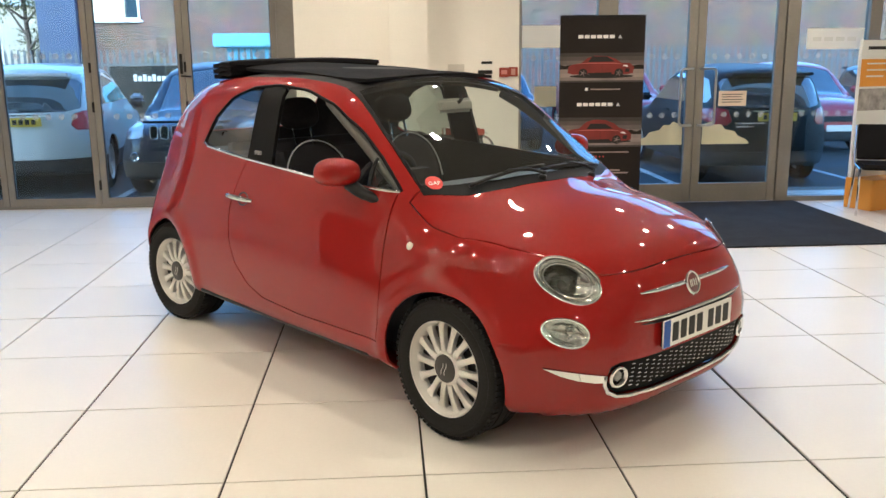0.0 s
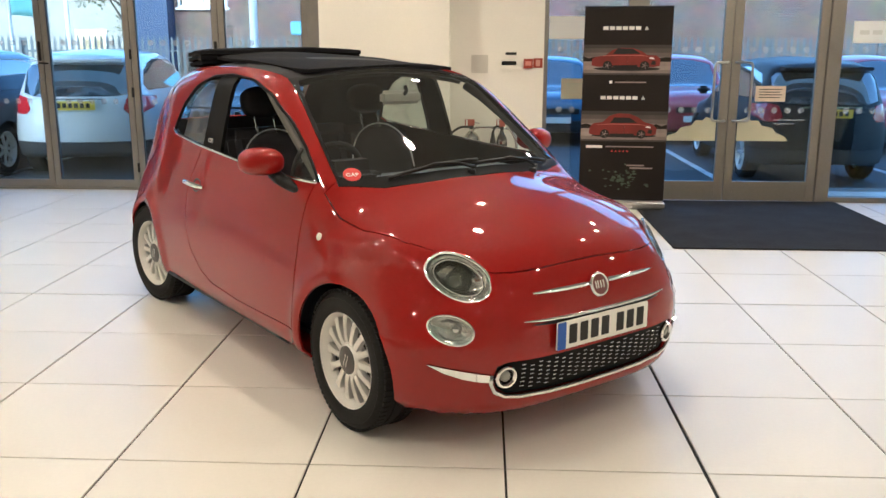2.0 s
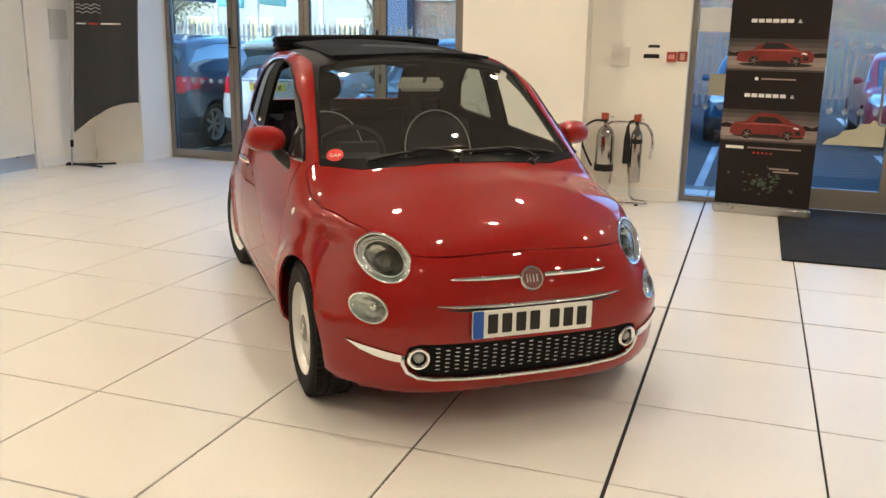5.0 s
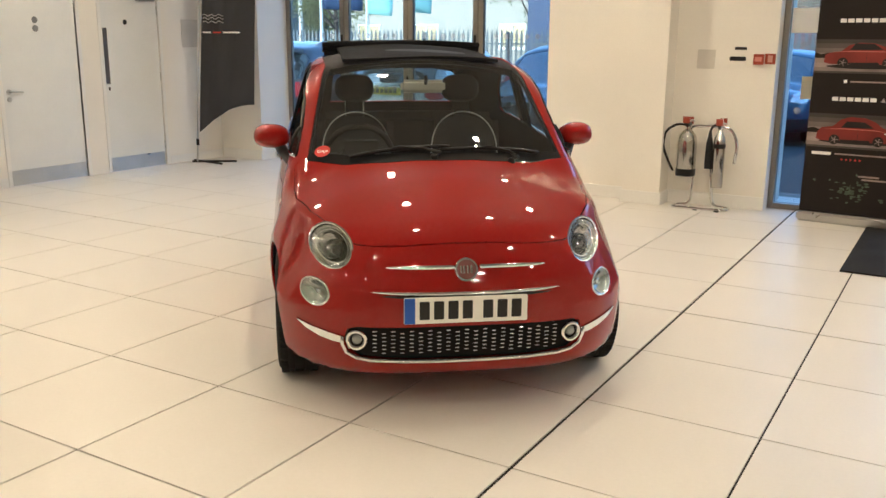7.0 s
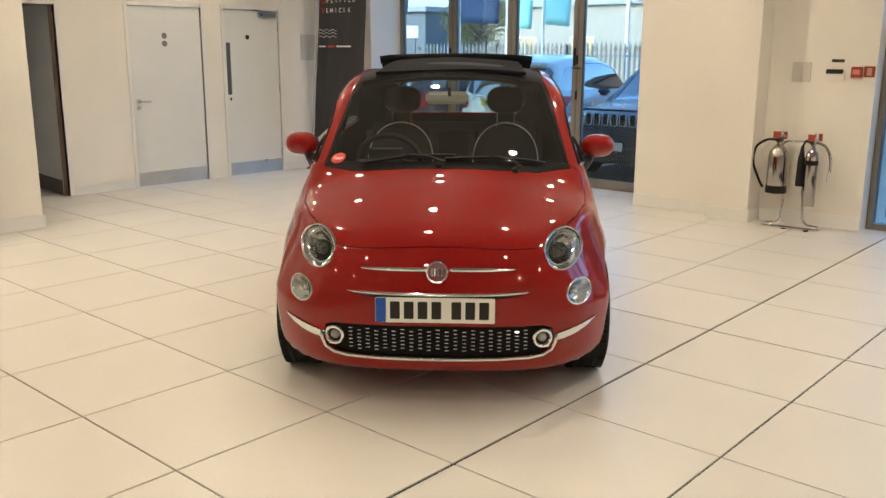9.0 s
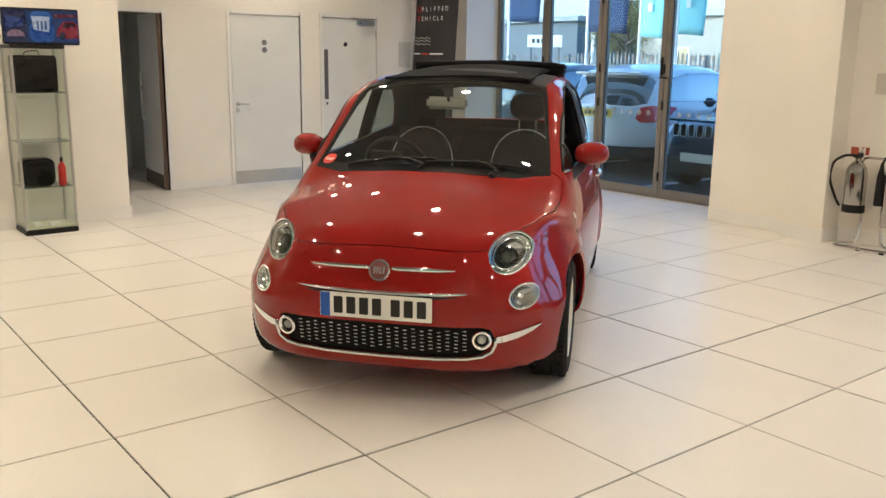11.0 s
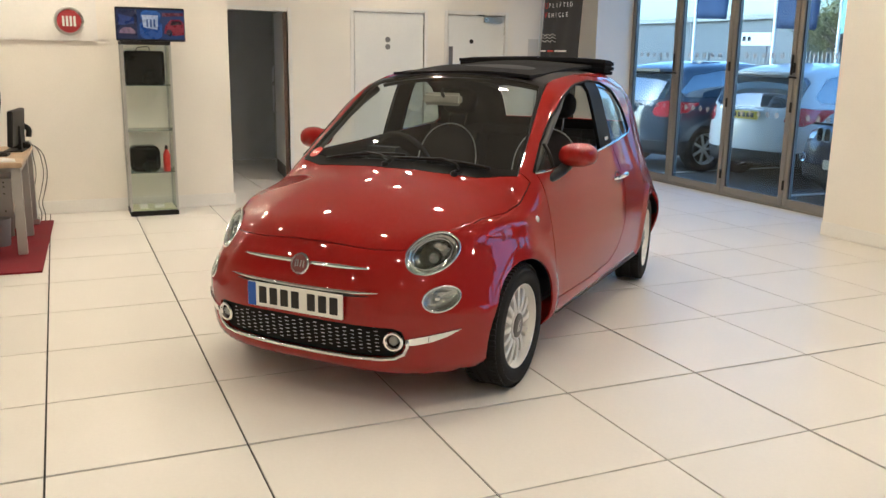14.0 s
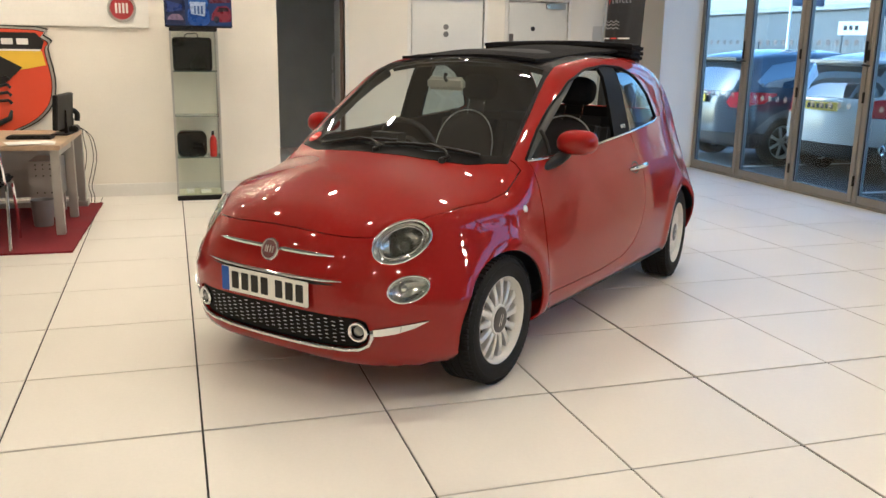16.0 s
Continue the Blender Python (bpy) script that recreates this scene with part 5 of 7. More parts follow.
part("caption_bar", box((-0.16, -0.0055, 0.585), (0.28, -0.004, 0.597)), M_BANMID, banner)
for j in range(5):
    part("star", lathe([(0, 0), (0.009, 0), (0.009, 0.001), (0, 0.001)], 5, pose(-0.1 + 0.035 * j, -0.0045, 0.548, 90, 0, 0)), M_RED, banner)
part("caption_bar", box((0.04, -0.0055, 0.41), (0.20, -0.004, 0.424)), M_BANMID, banner)
part("caption_bar", box((0.07, -0.0055, 0.385), (0.28, -0.004, 0.399)), M_BANMID, banner)
random.seed(4)
blot = bmesh.new()
for k in range(60):
    a, r = random.uniform(0, 6.28), random.gauss(0, 0.11)
    add_prism(blot, ellipse(r * math.cos(a) - 0.02, 0.28 + 0.6 * r * math.sin(a), random.uniform(0.006, 0.022), random.uniform(0.004, 0.012), 7), 0.0008 + 0.00002 * k, pose(0, -0.0045, 0, 90, 0, 0))
tagged(part("picture_wreath", blot, mat("grey_green_print", (0.05, 0.07, 0.04), 0.5, grain=0.6, grain_scale=20), banner), kind="stuff")

# ---- fire extinguishers on their stand ----
stand = thing("extinguisher_stand", "chrome tube stand for two fire extinguishers beside the pilaster", "stand", pose(1.20, 8.50, 0))
part("stand_tube", tube(bend([(-0.13, 0.06, 0.40), (-0.10, 0.02, 0.30), (-0.11, 0.0, 0.03), (-0.24, -0.02, 0.018), (-0.24, -0.16, 0.018), (0.25, -0.12, 0.018), (0.25, 0.02, 0.018), (0.09, 0.0, 0.03), (0.06, 0.02, 0.30), (0.05, 0.06, 0.40)], 0.06), 0.014, 10), M_CHROME, stand, smooth="all")
part("stand_rail", tube(bend([(-0.17, 0.08, 0.42), (-0.17, 0.06, 0.745), (0.20, 0.06, 0.745), (0.27, 0.05, 0.60), (0.25, 0.04, 0.42)], 0.07), 0.014, 10), M_CHROME, stand, smooth="all")
for xx in (-0.02, 0.17):
    part("stand_foot", box((xx - 0.02, -0.155, 0.0005), (xx + 0.02, -0.12, 0.012), 0.004), M_BLACK, stand)
M_SAFETY_TAG = mat("dull_red_label", (0.34, 0.06, 0.03), 0.5, wear=0.1)
M_POLISHED = mat("polished_steel", (0.46, 0.44, 0.40), 0.13, 1.0, grain=0.08, grain_scale=90, bump=0.15, wear=0.12)
water = thing("fire_extinguisher", "polished steel fire extinguisher with black base and hose", "extinguisher", pose(1.03, 8.50, 0.30), "fire extinguishers")
part("cylinder", lathe([(0, 0.04), (0.082, 0.04), (0.086, 0.06), (0.086, 0.30), (0.075, 0.36), (0.045, 0.40), (0.024, 0.415), (0.022, 0.44), (0, 0.44)], 32), M_POLISHED, water, smooth=True)
part("base_ring", lathe([(0.085, -0.01), (0.09, -0.008), (0.09, 0.055), (0.085, 0.058), (0.0, 0.058), (0, 0.0)], 32), M_BLACK, water, smooth=True)
part("valve", box((-0.02, -0.055, 0.44), (0.02, 0.05, 0.485), 0.008), M_BLACK, water)
part("lever", tube([(0.0, 0.02, 0.485), (0.045, -0.06, 0.505), (0.08, -0.09, 0.50)], 0.009, 8), M_STEEL, water, smooth="all")
part("hose", tube(bend([(-0.02, 0, 0.455), (-0.10, -0.01, 0.46), (-0.20, -0.02, 0.40), (-0.22, -0.03, 0.25), (-0.14, -0.03, 0.08), (-0.11, -0.02, 0.03)], 0.08, 6), 0.011, 8), M_RUBBER, water, smooth="all")
part("tag", box((-0.035, -0.072, 0.475), (0.03, -0.068, 0.535), 0.002), M_SAFETY_TAG, water, "dull red label")
gas = thing("fire_extinguisher", "slim polished steel gas fire extinguisher with black horn", "extinguisher", pose(1.32, 8.50, 0.20), "fire extinguishers")
part("cylinder", lathe([(0, 0.0), (0.048, 0.0), (0.053, 0.012), (0.053, 0.42), (0.046, 0.46), (0.024, 0.495), (0.018, 0.53), (0, 0.53)], 28), M_POLISHED, gas, smooth=True)
part("band", lathe([(0.0535, 0.36), (0.0545, 0.361), (0.0545, 0.40), (0.0535, 0.401)], 28), M_BLACK, gas, smooth=True)
part("valve", box((-0.016, -0.045, 0.53), (0.016, 0.04, 0.57), 0.006), M_BLACK, gas)
part("lever", tube([(0.0, 0.02, 0.57), (0.03, -0.05, 0.59), (0.06, -0.07, 0.585)], 0.008, 8), M_STEEL, gas, smooth="all")
part("horn", lathe([(0, 0.12), (0.034, 0.12), (0.036, 0.14), (0.03, 0.36), (0.018, 0.42), (0.012, 0.47), (0, 0.47)], 20, pose(-0.085, -0.01, 0.05)), M_BLACK, gas, smooth=True)
part("hose", tube(bend([(-0.085, -0.01, 0.51), (-0.06, -0.01, 0.57), (-0.015, 0, 0.555)], 0.03), 0.010, 8), M_RUBBER, gas, smooth="all")
part("tag", box((-0.03, -0.062, 0.565), (0.03, -0.058, 0.625), 0.002), M_SAFETY_TAG, gas, "dull red label")

# ---- small fittings on the wall ----
M_SWITCH = mat("grey_switch_plate", (0.60, 0.57, 0.51), 0.45, 0.1, wear=0.05)


M_SAFETY = mat("dull_safety_red", (0.30, 0.045, 0.022), 0.5, wear=0.08)


def wall_plate(name, x0, x1, z0, z1, y, material, label, category, depth=0.012):
    ob = thing(name, label, category, pose((x0 + x1) / 2, y, (z0 + z1) / 2))
    w, h = (x1 - x0) / 2, (z1 - z0) / 2
    part("plate", box((-w, -depth, -h), (w, 0, h), 0.003), material, ob)
    return ob, w, h, depth


sw_, w, h, d = wall_plate("switch_plate", 1.02, 1.18, 1.255, 1.425, 8.68, M_SWITCH, "grey steel switch plate on the wall", "switch")
for r in range(3):
    for c in range(3):
        part("rocker", box((-0.055 + 0.04 * c, -d - 0.004, -0.055 + 0.04 * r), (-0.030 + 0.04 * c, -d, -0.028 + 0.04 * r), 0.002), M_SWITCH, sw_)
cp, w, h, d = wall_plate("keypad", 1.30, 1.46, 1.275, 1.335, 8.68, M_WALL, "cream control box with a black strip", "control box", 0.02)
part("strip", box((-0.07, -0.024, 0.02), (0.07, -0.0, 0.062), 0.005), M_BLACK, cp)
wall_plate("wall_label", 1.345, 1.45, 1.425, 1.45, 8.68, M_INK, "small black label on the wall", "label", 0.004)
fa, w, h, d = wall_plate("fire_alarm_point", 1.52, 1.605, 1.30, 1.39, 8.68, M_SAFETY, "red fire alarm call point on the wall", "alarm", 0.04)
part("glass_panel", box((-0.028, -0.043, -0.018), (0.028, -0.04, 0.022), 0.001), mat("pale_red_panel", (0.6, 0.25, 0.2), 0.3), fa)
fs, w, h, d = wall_plate("fire_sign", 1.61, 1.70, 1.305, 1.395, 8.68, M_SAFETY, "small red fire sign with white mark", "sign", 0.004)
part("mark", box((-0.02, -0.006, -0.03), (0.02, -0.004, 0.03), 0.001), mat("faded_print", (0.55, 0.30, 0.24), 0.5), fs)
for px in (0.995, 1.30):
    q, w, h, d = wall_plate("extinguisher_sign", px - 0.032, px + 0.032, 0.75, 0.815, 8.68, M_SAFETY, "small red extinguisher sign on the wall", "sign", 0.004)
    part("mark", box((-0.022, -0.006, -0.03), (0.0, -0.004, 0.03), 0.001), M_WHITE, q)

# ---- doors in the far wall ----
M_DOORW = mat("white_door_paint", (0.72, 0.73, 0.72), 0.4, grain=0.01, wear=0.02)


def door_frame(y0, y1, top, name):
    bm = bmesh.new()
    x0, x1 = X_DOORS - 0.16, X_DOORS + 0.004
    add_box(bm, (x0, y0 - 0.05, 0), (x1, y0, top + 0.05), 0.004)
    add_box(bm, (x0, y1, 0), (x1, y1 + 0.05, top + 0.05), 0.004)
    add_box(bm, (x0, y0, top), (x1, y1, top + 0.05), 0.004)
    return tagged(part(name, bm, M_WHITE), "white painted door frame", "door frame", kind="structure")


for n_, (a, b, top) in enumerate(((5.77, 6.67, 1.98), (6.99, 7.78, 1.985))):
    door_frame(a, b, top, f"trim_door_{n_ + 1}")
    leaf = thing(f"door_{n_ + 1}", "white flush door with a steel kick plate, closed", "door", kind="structure")
    x = X_DOORS - 0.015
    part("leaf", box((x - 0.044, a + 0.007, 0.006), (x, b - 0.002, top - 0.004), 0.002), M_DOORW, leaf)
    part("kick_plate", box((x, a + 0.012, 0.012), (x + 0.002, b - 0.012, 0.165)), M_STEEL, leaf, "brushed steel kick plate")
    for z in (0.25, 1.05, 1.80):
        part("hinge", box((x - 0.002, b - 0.006, z - 0.05), (x + 0.012, b + 0.008, z + 0.05), 0.002), M_STEEL, leaf)
    if n_ == 0:
        part("rose", lathe([(0, 0), (0.026, 0), (0.026, 0.008), (0, 0.008)], 24, pose(x, a + 0.065, 0.955, 0, 90, 0)), M_STEEL, leaf)
        part("lever_handle", tube(bend([(x, a + 0.065, 0.955), (x + 0.05, a + 0.065, 0.955), (x + 0.05, a + 0.19, 0.952)], 0.02), 0.0095, 8), M_STEEL, leaf, smooth="all")
        part("lock", lathe([(0, 0), (0.024, 0), (0.024, 0.008), (0, 0.008)], 24, pose(x, a + 0.065, 0.88, 0, 90, 0)), M_STEEL, leaf)
        for z in (1.665, 1.58):
            part("door_sign", lathe([(0, 0), (0.033, 0), (0.033, 0.002), (0, 0.002)], 24, pose(x, a + 0.43, z, 0, 90, 0)), mat("grey_sign_disc", (0.2, 0.2, 0.2), 0.4, 0.4), leaf)
    else:
        part("pull_plate", box((x, a + 0.02, 0.99), (x + 0.004, a + 0.075, 1.60), 0.001), mat("bronze_plate", (0.16, 0.14, 0.13), 0.4, 0.8), leaf)
        part("lock", box((x, a + 0.045, 0.92), (x + 0.006, a + 0.065, 0.955), 0.001), M_BLACK, leaf)
        part("door_sign", lathe([(0, 0), (0.028, 0), (0.028, 0.002), (0, 0.002)], 24, pose(x, a + 0.33, 1.665, 0, 90, 0)), M_INK, leaf)
        part("closer", box((x, b - 0.30, 1.90), (x + 0.05, b - 0.05, 1.965), 0.006), M_STEEL, leaf)
        part("closer_arm", tube([(x + 0.045, b - 0.12, 1.968), (x + 0.06, b - 0.42, 1.985)], 0.008, 6), M_STEEL, leaf)
door_frame(4.02, 4.97, 1.95, "trim_doorway")
# the open leaf in the passage
leaf = thing("door_open", "grey door standing open in the passage, dark edge", "door", pose(X_DOORS - 0.03, 4.966, 0, 0, 0, 174), kind="structure")
M_GREYD = mat("grey_door_paint", (0.62, 0.62, 0.60), 0.5, wear=0.04)
part("leaf", box((0.004, 0.0, 0.006), (0.86, 0.044, 1.96), 0.002), M_GREYD, leaf)
part("leaf_edge", box((-0.002, 0.0, 0.006), (0.004, 0.044, 1.96)), mat("brown_edge", (0.10, 0.065, 0.05), 0.5), leaf)
part("kick_plate", box((0.02, 0.044, 0.012), (0.84, 0.046, 0.17)), mat("dark_kick_plate", (0.10, 0.085, 0.08), 0.4, 0.6), leaf)
part("pull_bar", tube([(0.70, 0.06, 0.75), (0.70, 0.085, 0.78), (0.70, 0.085, 1.30), (0.70, 0.06, 1.33)], 0.011, 8), M_STEEL, leaf, smooth="all")
pl, w, h, d = wall_plate("access_panel", 8.19, 8.46, 1.41, 1.735, 0, M_SWITCH, "grey square access panel on the wall", "panel", 0.006)
pl.matrix_basis = pose(X_DOORS, 8.26, 1.55, 0, 0, 90)

# ---- feather flag on crossed feet ----
flag = thing("feather_flag", "dark grey feather flag on a pole with crossed black feet", "flag", pose(-4.86, 8.09, 0, 0, 0, 5))
M_FLAG = mat("dark_grey_flag_cloth", (0.035, 0.036, 0.042), 0.85, grain=0.08, grain_scale=400, bump=0.2, wear=0.08)
sway = lambda z: 0.085 * z
for k, (a, b) in enumerate((((-0.10, 0.02), (0.36, 0.30)), ((-0.10, 0.06), (0.42, -0.05)))):
    part("foot", tube([(a[0], a[1], 0.012 + 0.012 * k), (b[0], b[1], 0.012 + 0.012 * k)], 0.012, 8), M_BLACK, flag)
part("pole", tube([(0, 0, 0.02), (sway(2.3), 0, 2.3), (sway(2.7) + 0.02, 0, 2.7), (sway(2.95) + 0.08, 0, 2.95)], 0.011, 8), mat("pale_pole", (0.6, 0.6, 0.58), 0.4, 0.5), flag, smooth="all")
part("collar", lathe([(0, 0.22), (0.018, 0.22), (0.018, 0.30), (0, 0.30)], 12, pose(sway(0.26), 0, 0)), M_BLACK, flag)
FLAG_W = 0.80
cloth = bmesh.new()
rows = []
for i in range(41):
    v = i / 40
    row = []
    for j in range(21):
        u = j / 20
        bottom = 0.38 + 0.36 * math.sin(u * math.pi / 2) ** 0.9
        top = 2.92 - 0.25 * (1 - u) ** 2
        z = bottom + (top - bottom) * v
        row.append(cloth.verts.new((0.03 + sway(z) + FLAG_W * u * (1 - 0.04 * v), 0.02 * math.sin(7 * u + 4 * v) * (1 - 0.6 * v) + 0.012 * math.sin(19 * u - 6 * v), z)))
    rows.append(row)
for a, b in zip(rows, rows[1:]):
    for k in range(20):
        cloth.faces.new((a[k], a[k + 1], b[k + 1], b[k]))
sail = part("sail", cloth, M_FLAG, flag, "dark grey cloth", smooth="all")
sail.modifiers.new("thickness", "SOLIDIFY").thickness = 0.002
for word, z in (("UPLIFTED", 2.10), ("VEHICLE", 1.985)):
    for k, letter in enumerate(word):
        big = 0.105 if k == 0 else 0.074
        part("flag_letter", moved(text_mesh(letter, big, 0.0005), pose(0.15 + sway(z) + 0.072 * k, -0.040, z, 90, 0, 0)), M_RED if k == 0 else M_WHITE, flag, "red letter" if k == 0 else "white letter")
for k, (x0, w_) in enumerate(((0.10, 0.12), (0.25, 0.12), (0.40, 0.24))):
    part("flag_bar", box((x0 + sway(1.56), -0.042, 1.553), (x0 + w_ + sway(1.56), -0.040, 1.570)), M_RED if k == 1 else M_WHITE, flag)
for dz in (0, 0.04, 0.075):
    part("flag_mark", tube([(0.10 + sway(1.7) + 0.30 * t, -0.042, 1.68 + dz + 0.010 * math.sin(t * 18)) for t in np.linspace(0, 1, 30)], 0.005, 5), M_STEEL, flag)

# ---- glass display case ----
case = thing("display_case", "tall narrow glass display case on a dark plinth", "display case", pose(-3.37, 3.24, 0))
hw, hd = 0.202, 0.17
M_CASEG = glass("case_glass", (0.93, 0.96, 0.93), 0.02)
M_POST = mat("aluminium_post", (0.5, 0.5, 0.48), 0.35, 0.8, wear=0.05)
part("plinth", box((-hd - 0.01, -hw - 0.01, 0), (hd + 0.01, hw + 0.01, 0.045), 0.004), M_BLACK, case)
part("top_cap", box((-hd - 0.008, -hw - 0.008, 1.54), (hd + 0.008, hw + 0.008, 1.57), 0.004), M_BLACK, case)
for sx in (-1, 1):
    for sy in (-1, 1):
        part("post", box((sx * hd - 0.009, sy * hw - 0.009, 0.045), (sx * hd + 0.009, sy * hw + 0.009, 1.54), 0.002), M_POST, case)
for sy in (-1, 1):
    g = part("side_glass", box((-hd + 0.01, sy * hw - 0.003, 0.045), (hd - 0.01, sy * hw + 0.003, 1.54)), M_CASEG, case)
    g.visible_shadow = False
g = part("front_glass", box((hd - 0.003, -hw + 0.01, 0.045), (hd + 0.003, hw - 0.01, 1.54)), M_CASEG, case)
g.visible_shadow = False
for z in (0.40, 0.78, 1.185):
    part("shelf", box((-hd + 0.006, -hw + 0.006, z - 0.006), (hd - 0.006, hw - 0.006, z), 0.001), mat("shelf_glass_edge", (0.35, 0.42, 0.38), 0.2, transmission=0.6), case, "glass shelf")
part("base_board", box((-hd + 0.01, -hw + 0.01, 0.0455), (hd - 0.01, hw - 0.01, 0.06)), mat("pale_base", (0.6, 0.6, 0.45), 0.5), case)


def case_bag(z, w, h, label, loop):
    bag = thing("bag", label, "bag", pose(-3.34, 3.225 if loop else 3.185, z))
    body = prism(rounded(w, h, 0.028 if loop else 0.06, 6, 0, h / 2), 0.18)
    bmesh.ops.bevel(body, geom=[e for e in body.edges if abs(e.verts[0].co.z - e.verts[1].co.z) < 0.001], offset=0.022, segments=3, affect="EDGES")
    part("bag_body", moved(body, pose(-0.09, 0, 0, 90, 0, 90)), M_LEATHER, bag, smooth=True)
    part("bag_seam", tube([(0.091, y_, z_) for y_, z_ in rounded(w - 0.06, h - 0.06, 0.035, 4, 0, h / 2)], 0.003, 5, True), M_LEATHER, bag, smooth="all")
    part("zip", box((0.088, -w * 0.32, h * 0.40), (0.0925, w * 0.32, h * 0.43), 0.001), M_BLACK, bag)
    if loop:
        part("bag_handle", tube(bend([(0, -0.07, h - 0.01), (0, -0.05, h + 0.03), (0, 0.05, h + 0.04), (0, 0.06, h - 0.01)], 0.03), 0.004, 8), M_LEATHER, bag, smooth="all")
    return bag


M_LEATHER = mat("black_leather", (0.007, 0.0065, 0.0065), 0.28, spec=0.4, grain=0.2, grain_scale=60, bump=0.7, wear=0.1)
case_bag(1.186, 0.345, 0.30, "black leather case on the top glass shelf", True)
case_bag(0.401, 0.265, 0.235, "rounded black case on the lower glass shelf", False)
bottle = thing("bottle", "small red bottle standing on the glass shelf", "bottle", pose(-3.28, 3.375, 0.401))
part("bottle_body", lathe([(0, 0), (0.029, 0), (0.032, 0.01), (0.032, 0.15), (0.022, 0.18), (0.013, 0.19), (0.013, 0.2), (0, 0.2)], 20), M_RED, bottle, smooth=True)
part("cap", lathe([(0, 0.2), (0.014, 0.2), (0.012, 0.235), (0, 0.238)], 16), M_BLACK, bottle, smooth=True)
for k, (dy, w_, h_) in enumerate(((-0.09, 0.07, 0.03), (0.05, 0.09, 0.022))):
    pb = thing("leaflet", "small folded leaflet in the display case", "leaflet", pose(-3.30, 3.24 + dy, 0.061))
    part("paper", box((-0.05, -w_ / 2, 0), (0.05, w_ / 2, h_), 0.003), M_PAPER, pb)
# a monitor on top
tv = thing("monitor", "black flat screen showing a blue and red car picture", "monitor", pose(-3.25, 3.295, 1.571))
part("casing", box((-0.025, -0.296, 0.0), (0.02, 0.292, 0.29), 0.006), M_BLACK, tv)
M_SCR = mat("dark_screen", (0.01, 0.012, 0.02), 0.15, emit=(0.05, 0.09, 0.2), strength=0.12)
part("screen", box((0.02, -0.288, 0.018), (0.0215, 0.288, 0.272)), M_SCR, tv)
def screen_patch(outline, depth, col, name="screen_picture"):
    part(name, moved(prism(outline, 0.0004), pose(0.0215 + 0.0005 * depth, 0, 0, 90, 0, 90)), mat("picture_patch", [0.55 * c for c in col], 0.3, emit=col, strength=0.2, grain=0.35, grain_scale=45, wear=0.4, wear_scale=14), tv)


screen_patch(rounded(0.17, 0.245, 0.01, 3, -0.20, 0.145), 0, (0.008, 0.012, 0.035))
screen_patch([(-0.27 + x * 0.14 + 0.07, 0.05 + z * 0.07) for x, z in ((-0.5, 0.2), (-0.45, 0.6), (-0.2, 0.95), (0.2, 0.95), (0.42, 0.6), (0.5, 0.2))], 1, (0.16, 0.10, 0.12))
screen_patch([(-0.27, 0.13), (-0.14, 0.15), (-0.14, 0.20), (-0.27, 0.23)], 1, (0.02, 0.035, 0.11))
screen_patch(rounded(0.19, 0.16, 0.05, 5, 0.0, 0.10), 1, (0.012, 0.05, 0.17))
screen_patch(rounded(0.17, 0.10, 0.045, 5, 0.0, 0.215), 1, (0.015, 0.07, 0.20))
screen_patch([(-0.065, 0.12), (-0.075, 0.225), (0.065, 0.225), (0.055, 0.10)], 2, (0.34, 0.37, 0.40))
for k in range(3):
    screen_patch(rounded(0.016, 0.07, 0.005, 2, -0.03 + 0.03 * k, 0.155), 3, (0.03, 0.06, 0.13))
screen_patch([(0.11, 0.07), (0.12, 0.13), (0.17, 0.19), (0.25, 0.195), (0.283, 0.16), (0.283, 0.06), (0.2, 0.05)], 2, (0.16, 0.014, 0.022))
screen_patch([(0.16, 0.14), (0.18, 0.178), (0.25, 0.18), (0.27, 0.15)], 3, (0.02, 0.008, 0.012))
screen_patch(ellipse(0.155, 0.075, 0.026, 0.03, 14), 3, (0.02, 0.02, 0.03))
screen_patch([(0.10, 0.215), (0.283, 0.225), (0.283, 0.25), (0.10, 0.245)], 1, (0.09, 0.015, 0.02))

# ---- boards on the display wall ----
board = thing("logo_board", "white rectangular board with a round red badge", "sign", pose(X_CASE, 1.35, 1.565))
part("panel", box((0, -1.7, 0), (0.03, 1.51, 0.75), 0.004), M_WHITE, board)
part("badge_ring", lathe([(0.10, 0.0), (0.123, 0.0), (0.125, 0.012), (0.118, 0.02), (0.104, 0.02), (0.10, 0.012)], 36, pose(0.03, 1.28, 0.17, 0, 90, 0), closed=True), M_STEEL, board, smooth=True)
part("badge_disc", lathe([(0, 0.004), (0.101, 0.004), (0.101, 0.01), (0, 0.014)], 36, pose(0.03, 1.28, 0.17, 0, 90, 0)), mat("badge_red", (0.36, 0.035, 0.04), 0.3, coat=0.6), board, smooth=True)
for k in range(4):
    part("badge_bar", box((0.041, 1.224 + 0.031 * k, 0.125), (0.048, 1.243 + 0.031 * k, 0.215), 0.002), M_WHITE, board)
shield = thing("shield_sign", "large yellow and red shield sign with black top band", "sign", pose(X_CASE, 1.40, 0.60, 90, 0, 90))
SH = smooth_loop([(-0.58, 0.86), (-0.50, 0.95), (0.50, 0.95), (0.545, 0.88), (0.61, 0.83), (0.575, 0.76), (0.615, 0.50), (0.58, 0.28), (0.44, 0.12), (0.2, 0.0), (0.0, -0.10), (-0.2, 0.0), (-0.44, 0.12), (-0.58, 0.28), (-0.615, 0.50), (-0.575, 0.76), (-0.61, 0.83)], 3)
